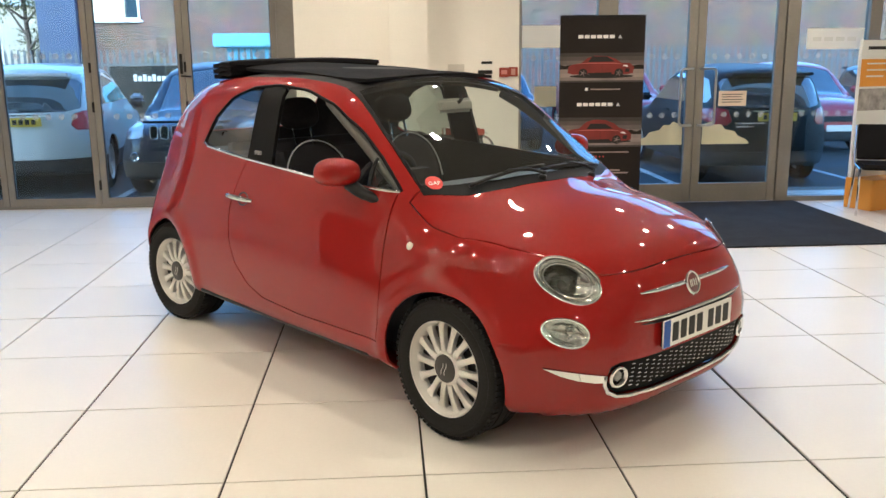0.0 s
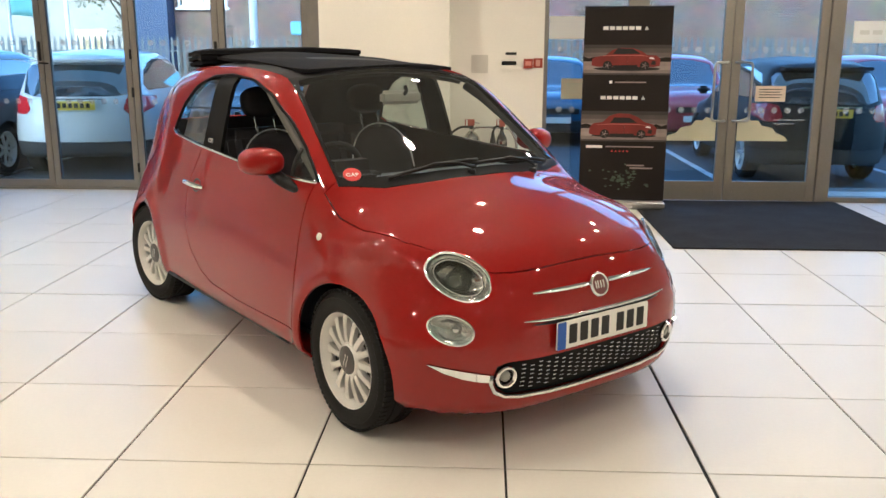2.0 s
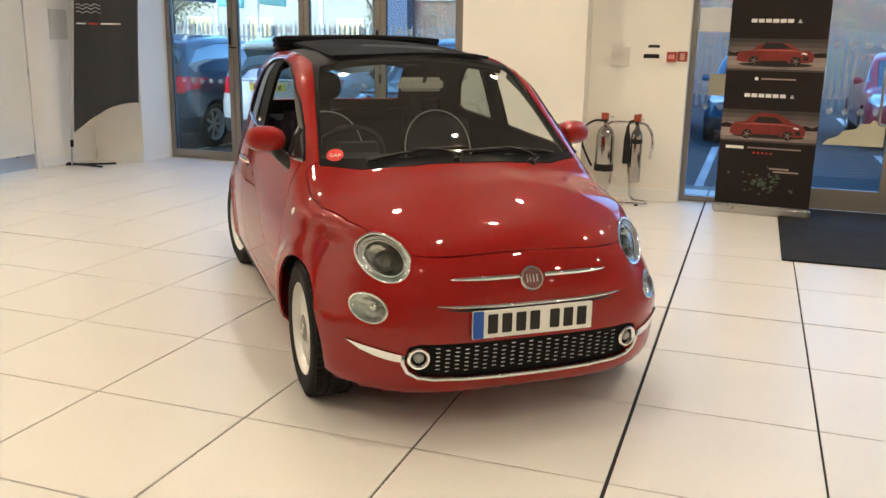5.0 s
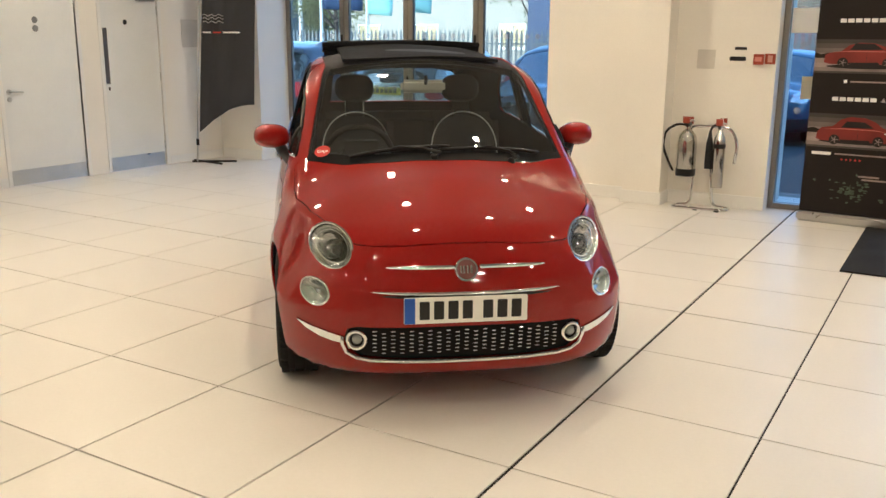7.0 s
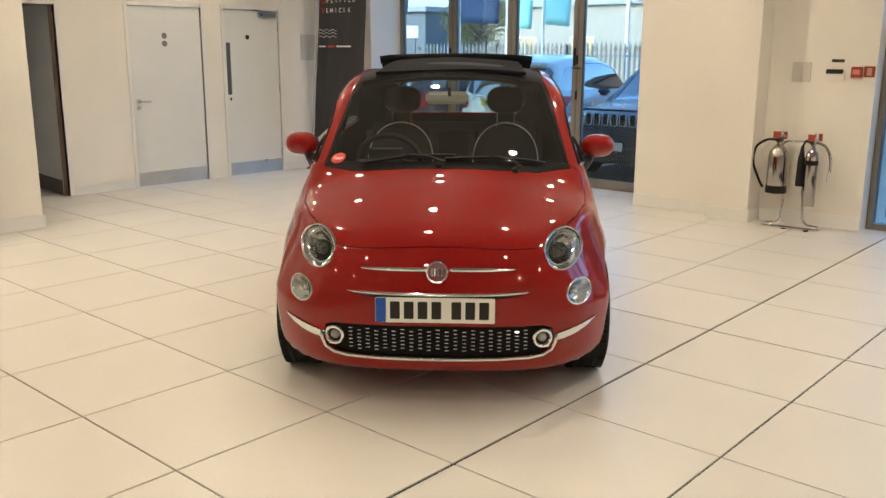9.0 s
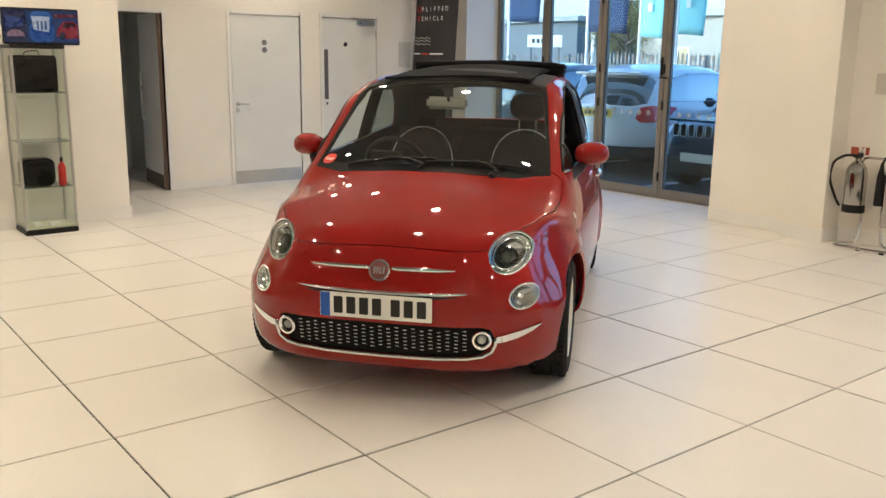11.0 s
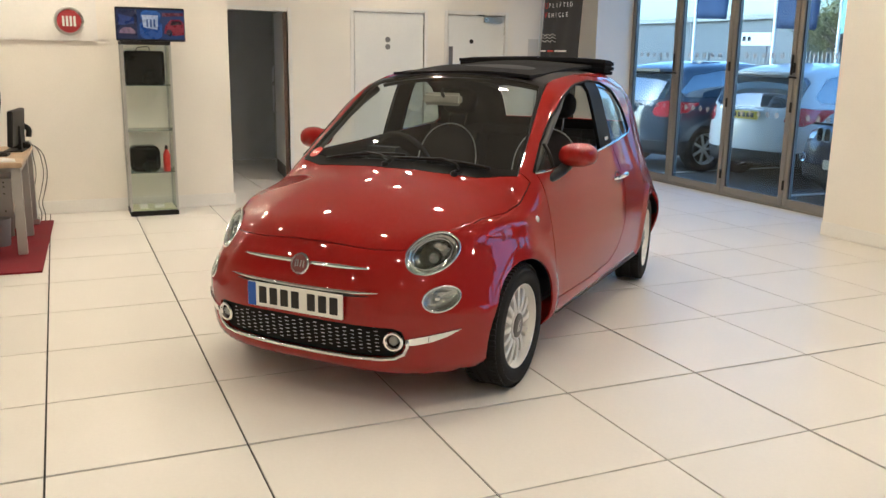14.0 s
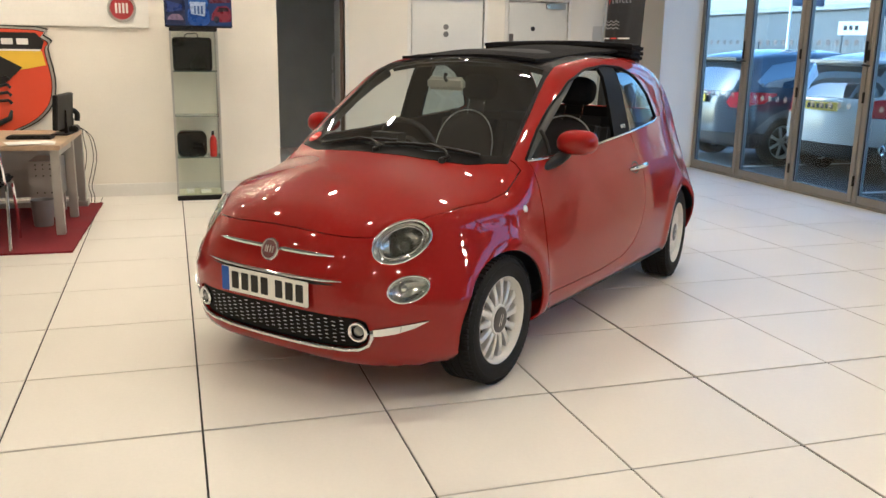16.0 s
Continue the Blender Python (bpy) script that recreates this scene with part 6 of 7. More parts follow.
scaled = lambda f, o=0.43: [(x * f, o + (z - o) * f) for x, z in SH]
part("edge", prism(scaled(1.018), 0.024), M_INK, shield, "black outer edge")
part("rim", prism(SH, 0.03), M_STEEL, shield, "silver rim")
part("inner_line", prism(scaled(0.968), 0.032), M_INK, shield)
part("field", prism(scaled(0.955), 0.034), mat("shield_red", (0.68, 0.07, 0.02), 0.35, coat=0.4), shield)
clip = lambda pts, lo, hi: [(x, min(max(z, lo), hi)) for x, z in pts]
part("yellow_field", prism(hull([(-0.56, 0.40), (0.555, 0.62), (0.53, 0.745), (-0.53, 0.745), (-0.57, 0.6)]), 0.037), mat("shield_yellow", (0.8, 0.52, 0.02), 0.35, coat=0.4), shield)
part("name_band", prism(hull([(-0.53, 0.76), (0.53, 0.76), (0.555, 0.83), (0.49, 0.905), (-0.49, 0.905), (-0.555, 0.83)]), 0.039), M_INK, shield)
for k in range(7):
    part("name_bar", box((-0.42 + 0.125 * k, 0.800, 0.0385), (-0.325 + 0.125 * k, 0.853, 0.043), 0.002), M_WHITE, shield)
part("stripe", box((-0.52, 0.745, 0.036), (0.52, 0.76, 0.0405)), M_WHITE, shield)
# black emblem as plain shapes
part("emblem", prism(hull([(-0.35, 0.50), (0.18, 0.70), (0.36, 0.60), (0.2, 0.45), (-0.1, 0.40)]), 0.042), M_INK, shield)
part("emblem_body", moved(prism(ellipse(0.02, 0.40, 0.10, 0.16, 24), 0.043), pose(0, 0, 0)), M_INK, shield)
for k in range(4):
    for sx in (-1, 1):
        part("emblem_leg", moved(tube([(0.02 + sx * 0.07, 0.30 + 0.06 * k, 0.042), (0.02 + sx * 0.20, 0.31 + 0.07 * k, 0.042), (0.02 + sx * 0.23, 0.28 + 0.07 * k, 0.042)], 0.014, 6), pose(0, 0, 0)), M_INK, shield)
part("emblem_tail", tube([(0.02, 0.26, 0.042), (0.04, 0.14, 0.042), (0.12, 0.10, 0.042), (0.22, 0.15, 0.042), (0.24, 0.22, 0.042)], [0.035, 0.03, 0.027, 0.024, 0.012], 8), M_INK, shield, smooth="all")

# ---- desk on its red carpet ----
M_CARPET = mat("dark_red_carpet", (0.17, 0.012, 0.018), 0.95, grain=0.3, grain_scale=350, bump=0.5, wear=0.12)
# desk and carpet stand two degrees out of square with the wall
DESK = Matrix.Translation((-1.82, 2.175, 0)) @ Matrix.Rotation(radians(-2.1), 4, "Z")
tagged(part("carpet", box((-1.36, -3.4, 0.0005), (0.59, 0.155, 0.014), 0.004, m=DESK), M_CARPET), "dark red carpet under the desk", "carpet")
desk = thing("desk", "pale wood desk with grey square steel legs", "desk", DESK)
M_DESK = mat("pale_wood_top", (0.46, 0.34, 0.22), 0.4, grain=0.12, grain_scale=14, wear=0.08)
M_LEG = mat("grey_steel_leg", (0.36, 0.35, 0.33), 0.4, 0.5, wear=0.05)
part("tabletop", box((-1.17, -1.85, 0.655), (0.06, 0.045, 0.690), 0.004), M_DESK, desk)
for lx in (0, -0.71):
    for ly in (0, -1.75):
        part("leg", box((lx - 0.032, ly - 0.032, 0.0145), (lx + 0.032, ly + 0.032, 0.655), 0.004), M_LEG, desk)
for ly in (0, -1.75):
    part("rail", box((-0.675, ly - 0.02, 0.60), (-0.035, ly + 0.02, 0.6545), 0.003), M_LEG, desk)
back = thing("desk_screen", "grey perforated modesty panel behind the desk", "panel", DESK)
part("panel", box((-1.265, -1.8, 0.10), (-1.225, -0.03, 0.64), 0.003), M_LEG, back)
part("foot_rail", box((-1.31, -1.8, 0.0145), (-1.18, 0.05, 0.06), 0.004), M_LEG, back)
part("end_post", box((-1.285, -0.028, 0.055), (-1.205, 0.032, 0.672), 0.004), M_LEG, back)
ped = thing("drawer_unit", "grey perforated metal drawer unit under the desk", "drawer unit", DESK @ pose(-0.88, -0.21, 0.0145))
part("carcass", box((-0.2, -0.11, 0.16), (0.2, 0.11, 0.47), 0.004), M_LEG, ped)
for r in range(4):
    for c in range(3):
        part("perforation", lathe([(0, 0), (0.006, 0), (0.006, 0.001), (0, 0.001)], 8, pose(0.2001, -0.055 + 0.055 * c, (0.21, 0.35, 0.405, 0.44)[r], 0, 90, 0)), M_BLACK, ped)
for c in (-0.17, 0.17):
    part("ped_leg", box((c - 0.015, -0.10, 0), (c + 0.015, 0.10, 0.16), 0.003), M_LEG, ped)
binn = thing("waste_bin", "translucent grey plastic waste bin on the carpet", "bin", pose(-2.19, 2.008, 0.0145))
part("bin_body", lathe([(0, 0), (0.068, 0), (0.072, 0.008), (0.085, 0.205), (0.088, 0.21), (0.082, 0.205), (0.068, 0.012), (0, 0.012)], 28), mat("grey_plastic", (0.2, 0.205, 0.22), 0.4, wear=0.05), binn, smooth=True)
mon = thing("monitor", "thin black monitor standing on the desk, seen from the side", "monitor", pose(-2.60, 2.16, 0.690, 0, 0, -9))
part("foot", box((-0.10, -0.08, 0), (0.10, 0.06, 0.012), 0.004), M_BLACK, mon)
part("neck", box((-0.025, 0.012, 0.01), (0.025, 0.04, 0.2), 0.004), M_BLACK, mon)
part("screen_case", box((-0.23, -0.025, 0.05), (0.23, 0.015, 0.33), 0.006, m=Matrix.Rotation(radians(-4), 4, "X")), M_BLACK, mon)
phone = thing("telephone", "black desk telephone with handset on the desk", "telephone", pose(-2.86, 2.17, 0.690))
part("phone_base", box((-0.09, -0.07, 0), (0.09, 0.085, 0.05), 0.01), M_BLACK, phone)
part("phone_cradle", box((-0.05, -0.05, 0.045), (0.07, 0.045, 0.12), 0.012), M_BLACK, phone)
part("handset", tube(bend([(0.02, 0.075, 0.09), (0.02, 0.085, 0.15), (0.02, 0.045, 0.185), (0.02, 0.0, 0.18)], 0.02), 0.022, 8), M_BLACK, phone, smooth="all")
kb = thing("keyboard", "black keyboard on the desk", "keyboard", pose(-2.28, 1.99, 0.690, 0, 0, 84))
part("board", box((-0.20, -0.07, 0), (0.13, 0.07, 0.022), 0.006), M_BLACK, kb)
part("keys", box((-0.19, -0.06, 0.022), (0.12, 0.06, 0.028), 0.003), M_RUBBER, kb)
papers = thing("paper_stack", "loose white papers on the desk", "papers", pose(-1.93, 2.02, 0.690, 0, 0, 4))
for k in range(4):
    part("sheet", box((-0.1, -0.15, 0.003 * k), (0.1, 0.15, 0.003 * k + 0.0025), m=pose(0.01 * k, -0.012 * k, 0, 0, 0, 5 * k)), M_PAPER, papers)
cables = thing("cables", "dark cables hanging behind the desk to the floor", "cable")
for k, (dx, dy) in enumerate(((0, 0.0), (0.04, 0.03), (-0.04, -0.06))):
    part("cable", tube(bend([(-2.92 + dx, 2.19, 0.70), (-3.03 + dx, 2.265, 0.705), (-3.15 + dx, 2.31 + dy, 0.62), (-3.16 + dx, 2.335 + dy, 0.44), (-3.15 + dx, 2.295 + dy, 0.27), (-3.16 + dx, 2.265 + dy, 0.17), (-3.15 + dx, 2.29 + dy, 0.08), (-3.17 + dx, 2.28 + dy, 0.018)], 0.09, 5), 0.0032, 6), M_RUBBER, cables, smooth="all")


def tube_chair(m, label):
    """A visitor's chair on a bent tube frame."""
    ch = thing("chair", label, "chair", m, "visitor chairs")
    for s in (-1, 1):
        part("leg_frame", tube(bend([(0.20, s * 0.23, 0.012), (0.14, s * 0.22, 0.44), (-0.16, s * 0.22, 0.46), (-0.26, s * 0.21, 0.82)], 0.05), 0.011, 8), M_CHROME, ch, "chrome tube leg", smooth="all")
        part("back_leg", tube([(-0.24, s * 0.23, 0.012), (-0.10, s * 0.22, 0.45)], 0.011, 8), M_CHROME, ch)
    part("seat", box((-0.2, -0.22, 0.44), (0.22, 0.22, 0.49), 0.02, 3), M_FABRIC, ch, smooth=True)
    part("backrest", box((-0.20, -0.215, 0.50), (-0.17, 0.215, 0.84), 0.014, 3, Matrix.Translation((-0.18, 0, 0.5)) @ Matrix.Rotation(radians(-13), 4, "Y") @ Matrix.Translation((0.18, 0, -0.5))), M_FABRIC, ch, smooth=True)
    return ch


ch1 = tube_chair(pose(-1.50, 1.68, 0.014, 0, 0, 180), "black fabric chair on chrome tube legs by the desk")
ch2 = copy_thing(ch1, pose(5.06, 8.0, 0, 0, 0, 250))
ch2["label"] = "black fabric chair on chrome legs by the entrance"
# orange display beside the entrance
disp = thing("leaflet_display", "orange and white cardboard display stand beside the entrance", "display stand", pose(5.27, 8.40, 0, 0, 0, 20))
part("foot_box", box((-0.28, -0.16, 0.001), (0.28, 0.16, 0.30), 0.006), M_ORANGE, disp)
part("back_board", box((-0.28, 0.10, 0.30), (0.28, 0.14, 1.62), 0.004), M_PAPER, disp)
part("orange_panel", box((-0.275, 0.097, 1.18), (0.275, 0.0995, 1.44)), M_ORANGE, disp)
part("grey_panel", box((-0.275, 0.097, 0.95), (0.275, 0.0995, 1.16)), mat("grey_print", (0.35, 0.33, 0.32), 0.6, grain=0.4, grain_scale=14), disp)
for k in range(3):
    part("print_bar", box((-0.2, 0.094, 1.39 - 0.06 * k), (0.15 - 0.06 * k, 0.0965, 1.405 - 0.06 * k)), M_WHITE, disp)
part("print_bar", box((-0.2, 0.096, 1.53), (0.1, 0.0985, 1.56)), M_INK, disp)
part("shelf_tray", box((-0.27, -0.05, 0.62), (0.27, 0.10, 0.66), 0.004), M_PAPER, disp)

# ---- outside: ground, parked cars, fence, buildings ----
GROUND_Z = -0.12
tagged(part("ground", box((-150, Y_FOLD + 0.1, GROUND_Z - 0.3), (150, 400, GROUND_Z)), M_ASPHALT), "dark grey asphalt car park", "ground", kind="structure")
tagged(part("pavement", box((-12, Y_FOLD + 0.10, GROUND_Z), (12, Y_FOLD + 0.62, -0.012), 0.006), mat("concrete_apron", (0.22, 0.22, 0.21), 0.85, grain=0.2, grain_scale=60, bump=0.3, wear=0.15)), "grey concrete threshold strip outside the glass", "pavement", kind="structure")
M_LINE = mat("worn_white_line", (0.5, 0.51, 0.52), 0.8, grain=0.35, grain_scale=50, wear=0.3)
for x in (-7.3, -5.05, -2.8, -0.5, 1.8, 4.1, 6.5, 8.9):
    for y0, y1 in ((10.1, 14.6), (17.2, 21.6)):
        tagged(part("bay_line", box((x - 0.05, y0, GROUND_Z), (x + 0.05, y1, GROUND_Z + 0.004)), M_LINE), "worn white painted parking bay line", "road marking", group="bay lines", kind="structure")

M_CARGLASS = mat("tinted_car_glass", (0.02, 0.03, 0.04), 0.04, coat=1.0, ior=2.3)
M_CLAD = mat("grey_cladding", (0.03, 0.03, 0.032), 0.7, grain=0.1, wear=0.1)
M_TAIL = mat("red_tail_lamp", (0.5, 0.02, 0.025), 0.15, coat=1.0)
M_HEAD = mat("clear_head_lamp", (0.6, 0.62, 0.63), 0.12, 0.5, coat=1.0)
M_PLATEY = mat("yellow_plate", (0.68, 0.5, 0.06), 0.4)

CROSSOVER = Shell(
    top=[(-3.45, 0.92), (-3.36, 1.12), (-3.14, 1.44), (-2.9, 1.53), (-2.3, 1.585), (-1.6, 1.59), (-1.15, 1.53), (-0.6, 1.20), (-0.32, 1.04), (-0.1, 1.0), (0.35, 0.955), (0.65, 0.88), (0.9, 0.7)],
    crown=[(-3.4, 0.16), (-2, 0.13), (-0.8, 0.16), (0.6, 0.14)],
    side=[(0.1, 0.80), (0.3, 0.87), (0.6, 0.895), (0.85, 0.885), (1.0, 0.845), (1.08, 0.815), (1.3, 0.745), (1.5, 0.66), (1.7, 0.56)],
    taper=[(-3.5, 0.15), (-3.0, 0.05), (-2.2, 0.0), (-0.6, 0.02), (0.2, 0.07), (0.9, 0.18)],
    nose=[(0.1, 0.74), (0.3, 0.82), (0.55, 0.85), (0.8, 0.82), (1.0, 0.70)],
    tail=[(0.1, -3.25), (0.35, -3.40), (0.6, -3.43), (0.95, -3.40), (1.1, -3.33), (1.6, -3.0)],
    floor=[(-3.5, 0.30), (-3.0, 0.24), (0.4, 0.22), (0.9, 0.26)],
    nose_curve=(0.5, 0.1), arches=(0.0, -2.55), arch_z=0.33, soft=(0.09, 0.09, 0.06), spine=(0.1, -2.75, 0.65))


def parked_car(label, m, paint, scale=(1, 1, 1), grille="plain", plate=None, lower=True):
    """A parked car whose panels, windows, lamps and wheels are cut from one skin."""
    car = thing("parked_car", label, "car", m @ Matrix.Diagonal((*scale, 1)), "parked cars")
    sk = CROSSOVER.mesh(56, 60, 20)
    B, G, S, A, L, D, T, H = range(8)
    claim(sk, hull([(-0.32, 0.62), (-0.10, 0), (-0.32, -0.62), (-0.98, -0.58), (-1.05, 0), (-0.98, 0.58)]), XY, lambda c: c.z > 0.9, G)
    claim(sk, hull([(-0.66, 1.06), (-0.66, 1.34), (-0.60, 1.40), (0.60, 1.40), (0.66, 1.34), (0.66, 1.06), (0.5, 1.02), (-0.5, 1.02)]), YZ, lambda c: c.x < -2.8, G, {B})
    for s in (-1, 1):
        near = lambda c, s=s: c.y * s > 0.3
        claim(sk, hull([(-0.52, 1.06), (-1.02, 1.36), (-1.4, 1.45), (-2.2, 1.46), (-2.72, 1.38), (-2.98, 1.16), (-2.9, 1.08)]), XZ, near, S, {B})
        for ax in (0.0, -2.55):
            claim(sk, ellipse(ax, 0.33, 0.365, 0.365, 26), XZ, lambda c, s=s: c.y * s > 0.45 and c.z < 0.85, A, {B})
        claim(sk, hull([(s * y, z) for y, z in ((0.56, 0.86), (0.60, 1.0), (0.72, 1.03), (0.83, 1.0), (0.84, 0.86), (0.76, 0.80), (0.62, 0.80))]), YZ, lambda c, s=s: c.x < -2.7 and c.y * s > 0, T, {B})
        claim(sk, hull([(s * y, z) for y, z in ((0.52, 0.74), (0.54, 0.86), (0.66, 0.90), (0.80, 0.88), (0.81, 0.76), (0.7, 0.71))]), YZ, lambda c, s=s: c.x > 0.2 and c.y * s > 0, H, {B})
    if lower:
        claim(sk, [(-4, 0.1), (1.5, 0.1), (1.5, 0.46), (-4, 0.46)], XZ, lambda c: True, L, {B})
    piece("body", sk, B, CROSSOVER, paint, car, gap=0.003)
    piece("glazing", sk, G, CROSSOVER, M_CARGLASS, car, gap=0.003, push=-0.004)
    for s in (-1, 1):
        piece("side_glass", sk, S, CROSSOVER, M_CARGLASS, car, gap=0.003, push=-0.004, mask=lambda c, s=s: c.y * s > 0)
        piece("tail_light", sk, T, CROSSOVER, M_TAIL, car, gap=0.003, push=0.006, mask=lambda c, s=s: c.y * s > 0)
        piece("headlight", sk, H, CROSSOVER, M_HEAD, car, gap=0.003, push=0.004, mask=lambda c, s=s: c.y * s > 0)
    if lower:
        piece("lower_cladding", sk, L, CROSSOVER, M_CLAD, car, gap=0.003)
    sk.free()
    part("floor_pan", box((-3.0, -0.7, 0.24), (0.5, 0.7, 0.30), 0.01), M_BLACK, car)
    part("roof_spoiler", box((-3.22, -0.56, 1.43), (-2.98, 0.56, 1.47), 0.012), paint, car)
    for ax in (0.0, -2.55):
        for s in (-1, 1):
            w = new("wheel")
            w.matrix_basis = pose(ax, s * 0.76, 0.335, -90 * s, 0, 0)
            w.parent = car
            part("tyre", lathe([(0.22, -0.1), (0.30, -0.1), (0.332, -0.07), (0.334, 0.07), (0.30, 0.1), (0.23, 0.095)], 36, closed=True), M_RUBBER, w, smooth=True)
            part("rim", lathe([(0.2, -0.05), (0.225, 0.07), (0.235, 0.09), (0.222, 0.092), (0.205, 0.06)], 32, closed=True), M_SILVER, w, smooth=True)
            part("hub_cap", lathe([(0.05, 0.03), (0.045, 0.07), (0, 0.075)], 16), M_SILVER, w, smooth=True)
            part("brake_disc", lathe([(0, 0.0), (0.2, 0.0), (0.2, 0.01), (0, 0.01)], 24), M_BLACK, w)
            for k in range(7):
                part("spoke", box((0.04, -0.018, 0.045), (0.215, 0.018, 0.07), 0.004, 1, Matrix.Rotation(2 * math.pi * k / 7, 4, "Z")), M_SILVER, w)
    # rear plate with bars, front plate
    part("rear_plate", box((-3.452, -0.26, 0.86), (-3.432, 0.26, 0.965), 0.003), plate or M_PLATEY, car)
    for k in range(6):
        part("plate_bar", box((-3.458, -0.2 + 0.07 * k, 0.885), (-3.4515, -0.155 + 0.07 * k, 0.942)), M_INK, car)
    part("hatch_trim", box((-3.47, -0.36, 0.985), (-3.42, 0.36, 1.0), 0.004), M_CHROME, car)
    part("front_plate", box((0.845, -0.26, 0.42), (0.865, 0.26, 0.525), 0.003), M_PLATE, car)
    if grille == "slots":
        for k in range(7):
            y = -0.375 + 0.125 * k
            slot = new("grille_slot")
            slot.matrix_basis = pose(0.852 - 0.5 * abs(y) ** 3, y, 0.80, 90, 0, 90)
            slot.parent = car
            ring = rounded(0.086, 0.15, 0.03, 4)
            part("slot_ring", tube([(a, b, 0.0) for a, b in ring], 0.008, 6, True), M_CHROME, slot, smooth="all")
            part("slot_back", prism(rounded(0.08, 0.144, 0.028, 4), 0.004), M_BLACK, slot)
        part("bonnet_lip", box((0.78, -0.5, 0.905), (0.83, 0.5, 0.93), 0.01), M_BLACK, car)
        for s in (-1, 1):
            part("fog_ring", lathe([(0.03, 0), (0.05, 0), (0.055, 0.012), (0.05, 0.02), (0.03, 0.01)], 24, pose(0.80, s * 0.62, 0.52, 0, 90, 0), closed=True), M_CHROME, car, smooth=True)
    else:
        part("grille", box((0.835, -0.4, 0.58), (0.86, 0.4, 0.68), 0.01), M_BLACK, car)
    for s in (-1, 1):
        part("door_mirror", box((-0.62, s * 0.93 - 0.09, 1.02), (-0.5, s * 0.93 + 0.09, 1.14), 0.04, 3), paint, car, smooth=True)
        part("side_handle", box((-1.62, s * 0.895 - 0.012, 0.92), (-1.45, s * 0.895 + 0.012, 0.945), 0.006), paint, car)
    return car


P_WHITE = mat("white_car_paint", (0.62, 0.63, 0.63), 0.3, coat=0.8, wear=0.02)
P_NAVY = mat("navy_car_paint", (0.012, 0.018, 0.04), 0.35, coat=0.5)
P_GREY = mat("slate_car_paint", (0.05, 0.06, 0.075), 0.3, 0.3, coat=1.0)
P_DARK = mat("black_car_paint", (0.010, 0.011, 0.012), 0.45, coat=0.1, spec=0.2)
P_RED = mat("far_red_car_paint", (0.32, 0.025, 0.035), 0.3, coat=1.0)
P_BLUE = mat("blue_car_paint", (0.02, 0.07, 0.14), 0.3, coat=1.0)


def parked(x, y, heading, *args, **kw):
    return parked_car(args[0], pose(x, y, GROUND_Z, 0, 0, heading), *args[1:], **kw)


parked(-4.30, 14.13, 97, "white crossover parked with its tail to the folding doors", P_WHITE)
parked(-1.85, 11.2, -91, "navy off-road car with chrome grille slots, parked nose in", P_NAVY, grille="slots")
parked(-5.85, 13.6, 91, "slate grey crossover parked tail in beside the white car", P_GREY)
parked(5.2, 13.7, 90, "black hatchback parked with its tail to the entrance", P_DARK, scale=(0.9, 0.93, 0.95))
parked(4.75, 15.9, -90, "red hatchback parked in the far row", P_RED, scale=(0.9, 0.93, 0.95), lower=False)
parked(7.75, 14.6, -90, "red hatchback parked nose in by the black car", P_RED, scale=(0.9, 0.93, 0.95))
parked(2.35, 15.6, -90, "blue hatchback parked in the far row", P_BLUE, scale=(0.9, 0.93, 0.93))
parked(10.4, 14.9, -90, "dark grey car parked at the end of the row", P_GREY, scale=(0.95, 0.95, 0.93))
parked(0.3, 15.8, -90, "blue car parked beyond the entrance", P_BLUE, scale=(0.9, 0.93, 0.95))
parked(-9.2, 15.4, 90, "silver car parked at the far side", P_WHITE, scale=(0.95, 0.95, 0.93))

# ---- advertising board before the fence ----
board_out = thing("sign_board", "low black advertising board with a white word, standing before the fence", "sign", pose(-4.75, 20.5, GROUND_Z))
part("board_panel", box((-0.98, -0.02, 0.12), (0.98, 0.02, 1.50), 0.008), M_BLACK, board_out, "black board")
for px in (-0.85, 0.85):
    part("board_post", box((px - 0.035, 0.021, 0.0), (px + 0.035, 0.09, 1.46), 0.006), M_BLACK, board_out)
for k in range(8):
    part("word_bar", box((-0.46 + 0.104 * k, -0.026, 1.165), (-0.38 + 0.104 * k, -0.019, 1.165 + (0.15 if k in (0, 2, 4) else 0.11)), 0.002), M_WHITE, board_out)

# ---- palisade fence ----
fence = thing("fence", "grey galvanised steel palisade fence behind the car park", "fence", pose(0, 23.0, GROUND_Z))
M_GALV = mat("galvanised_steel", (0.125, 0.14, 0.155), 0.5, 0.3, grain=0.1, wear=0.1)
pale_me = None
for k in range(290):
    x = -22 + 0.155 * k
    if pale_me is None:
        bm = prism([(-0.034, 0.08), (0.034, 0.08), (0.034, 1.78), (0.012, 1.90), (-0.012, 1.90), (-0.034, 1.78)], 0.012)
        moved(bm, pose(0, 0, 0, 90, 0, 0))
        ob = part("pale", bm, M_GALV, fence)
        pale_me = ob.data
    else:
        ob = new("pale", pale_me)
        ob.parent = fence
    ob.location = (x, 0, 0)
for z in (0.45, 1.5):
    part("fence_rail", box((-22, 0.012, z), (23, 0.05, z + 0.05)), M_GALV, fence)
for k in range(17):
    part("fence_post", box((-22 + 2.75 * k, 0.05, 0), (-21.9 + 2.75 * k, 0.11, 1.85), 0.003), M_GALV, fence)


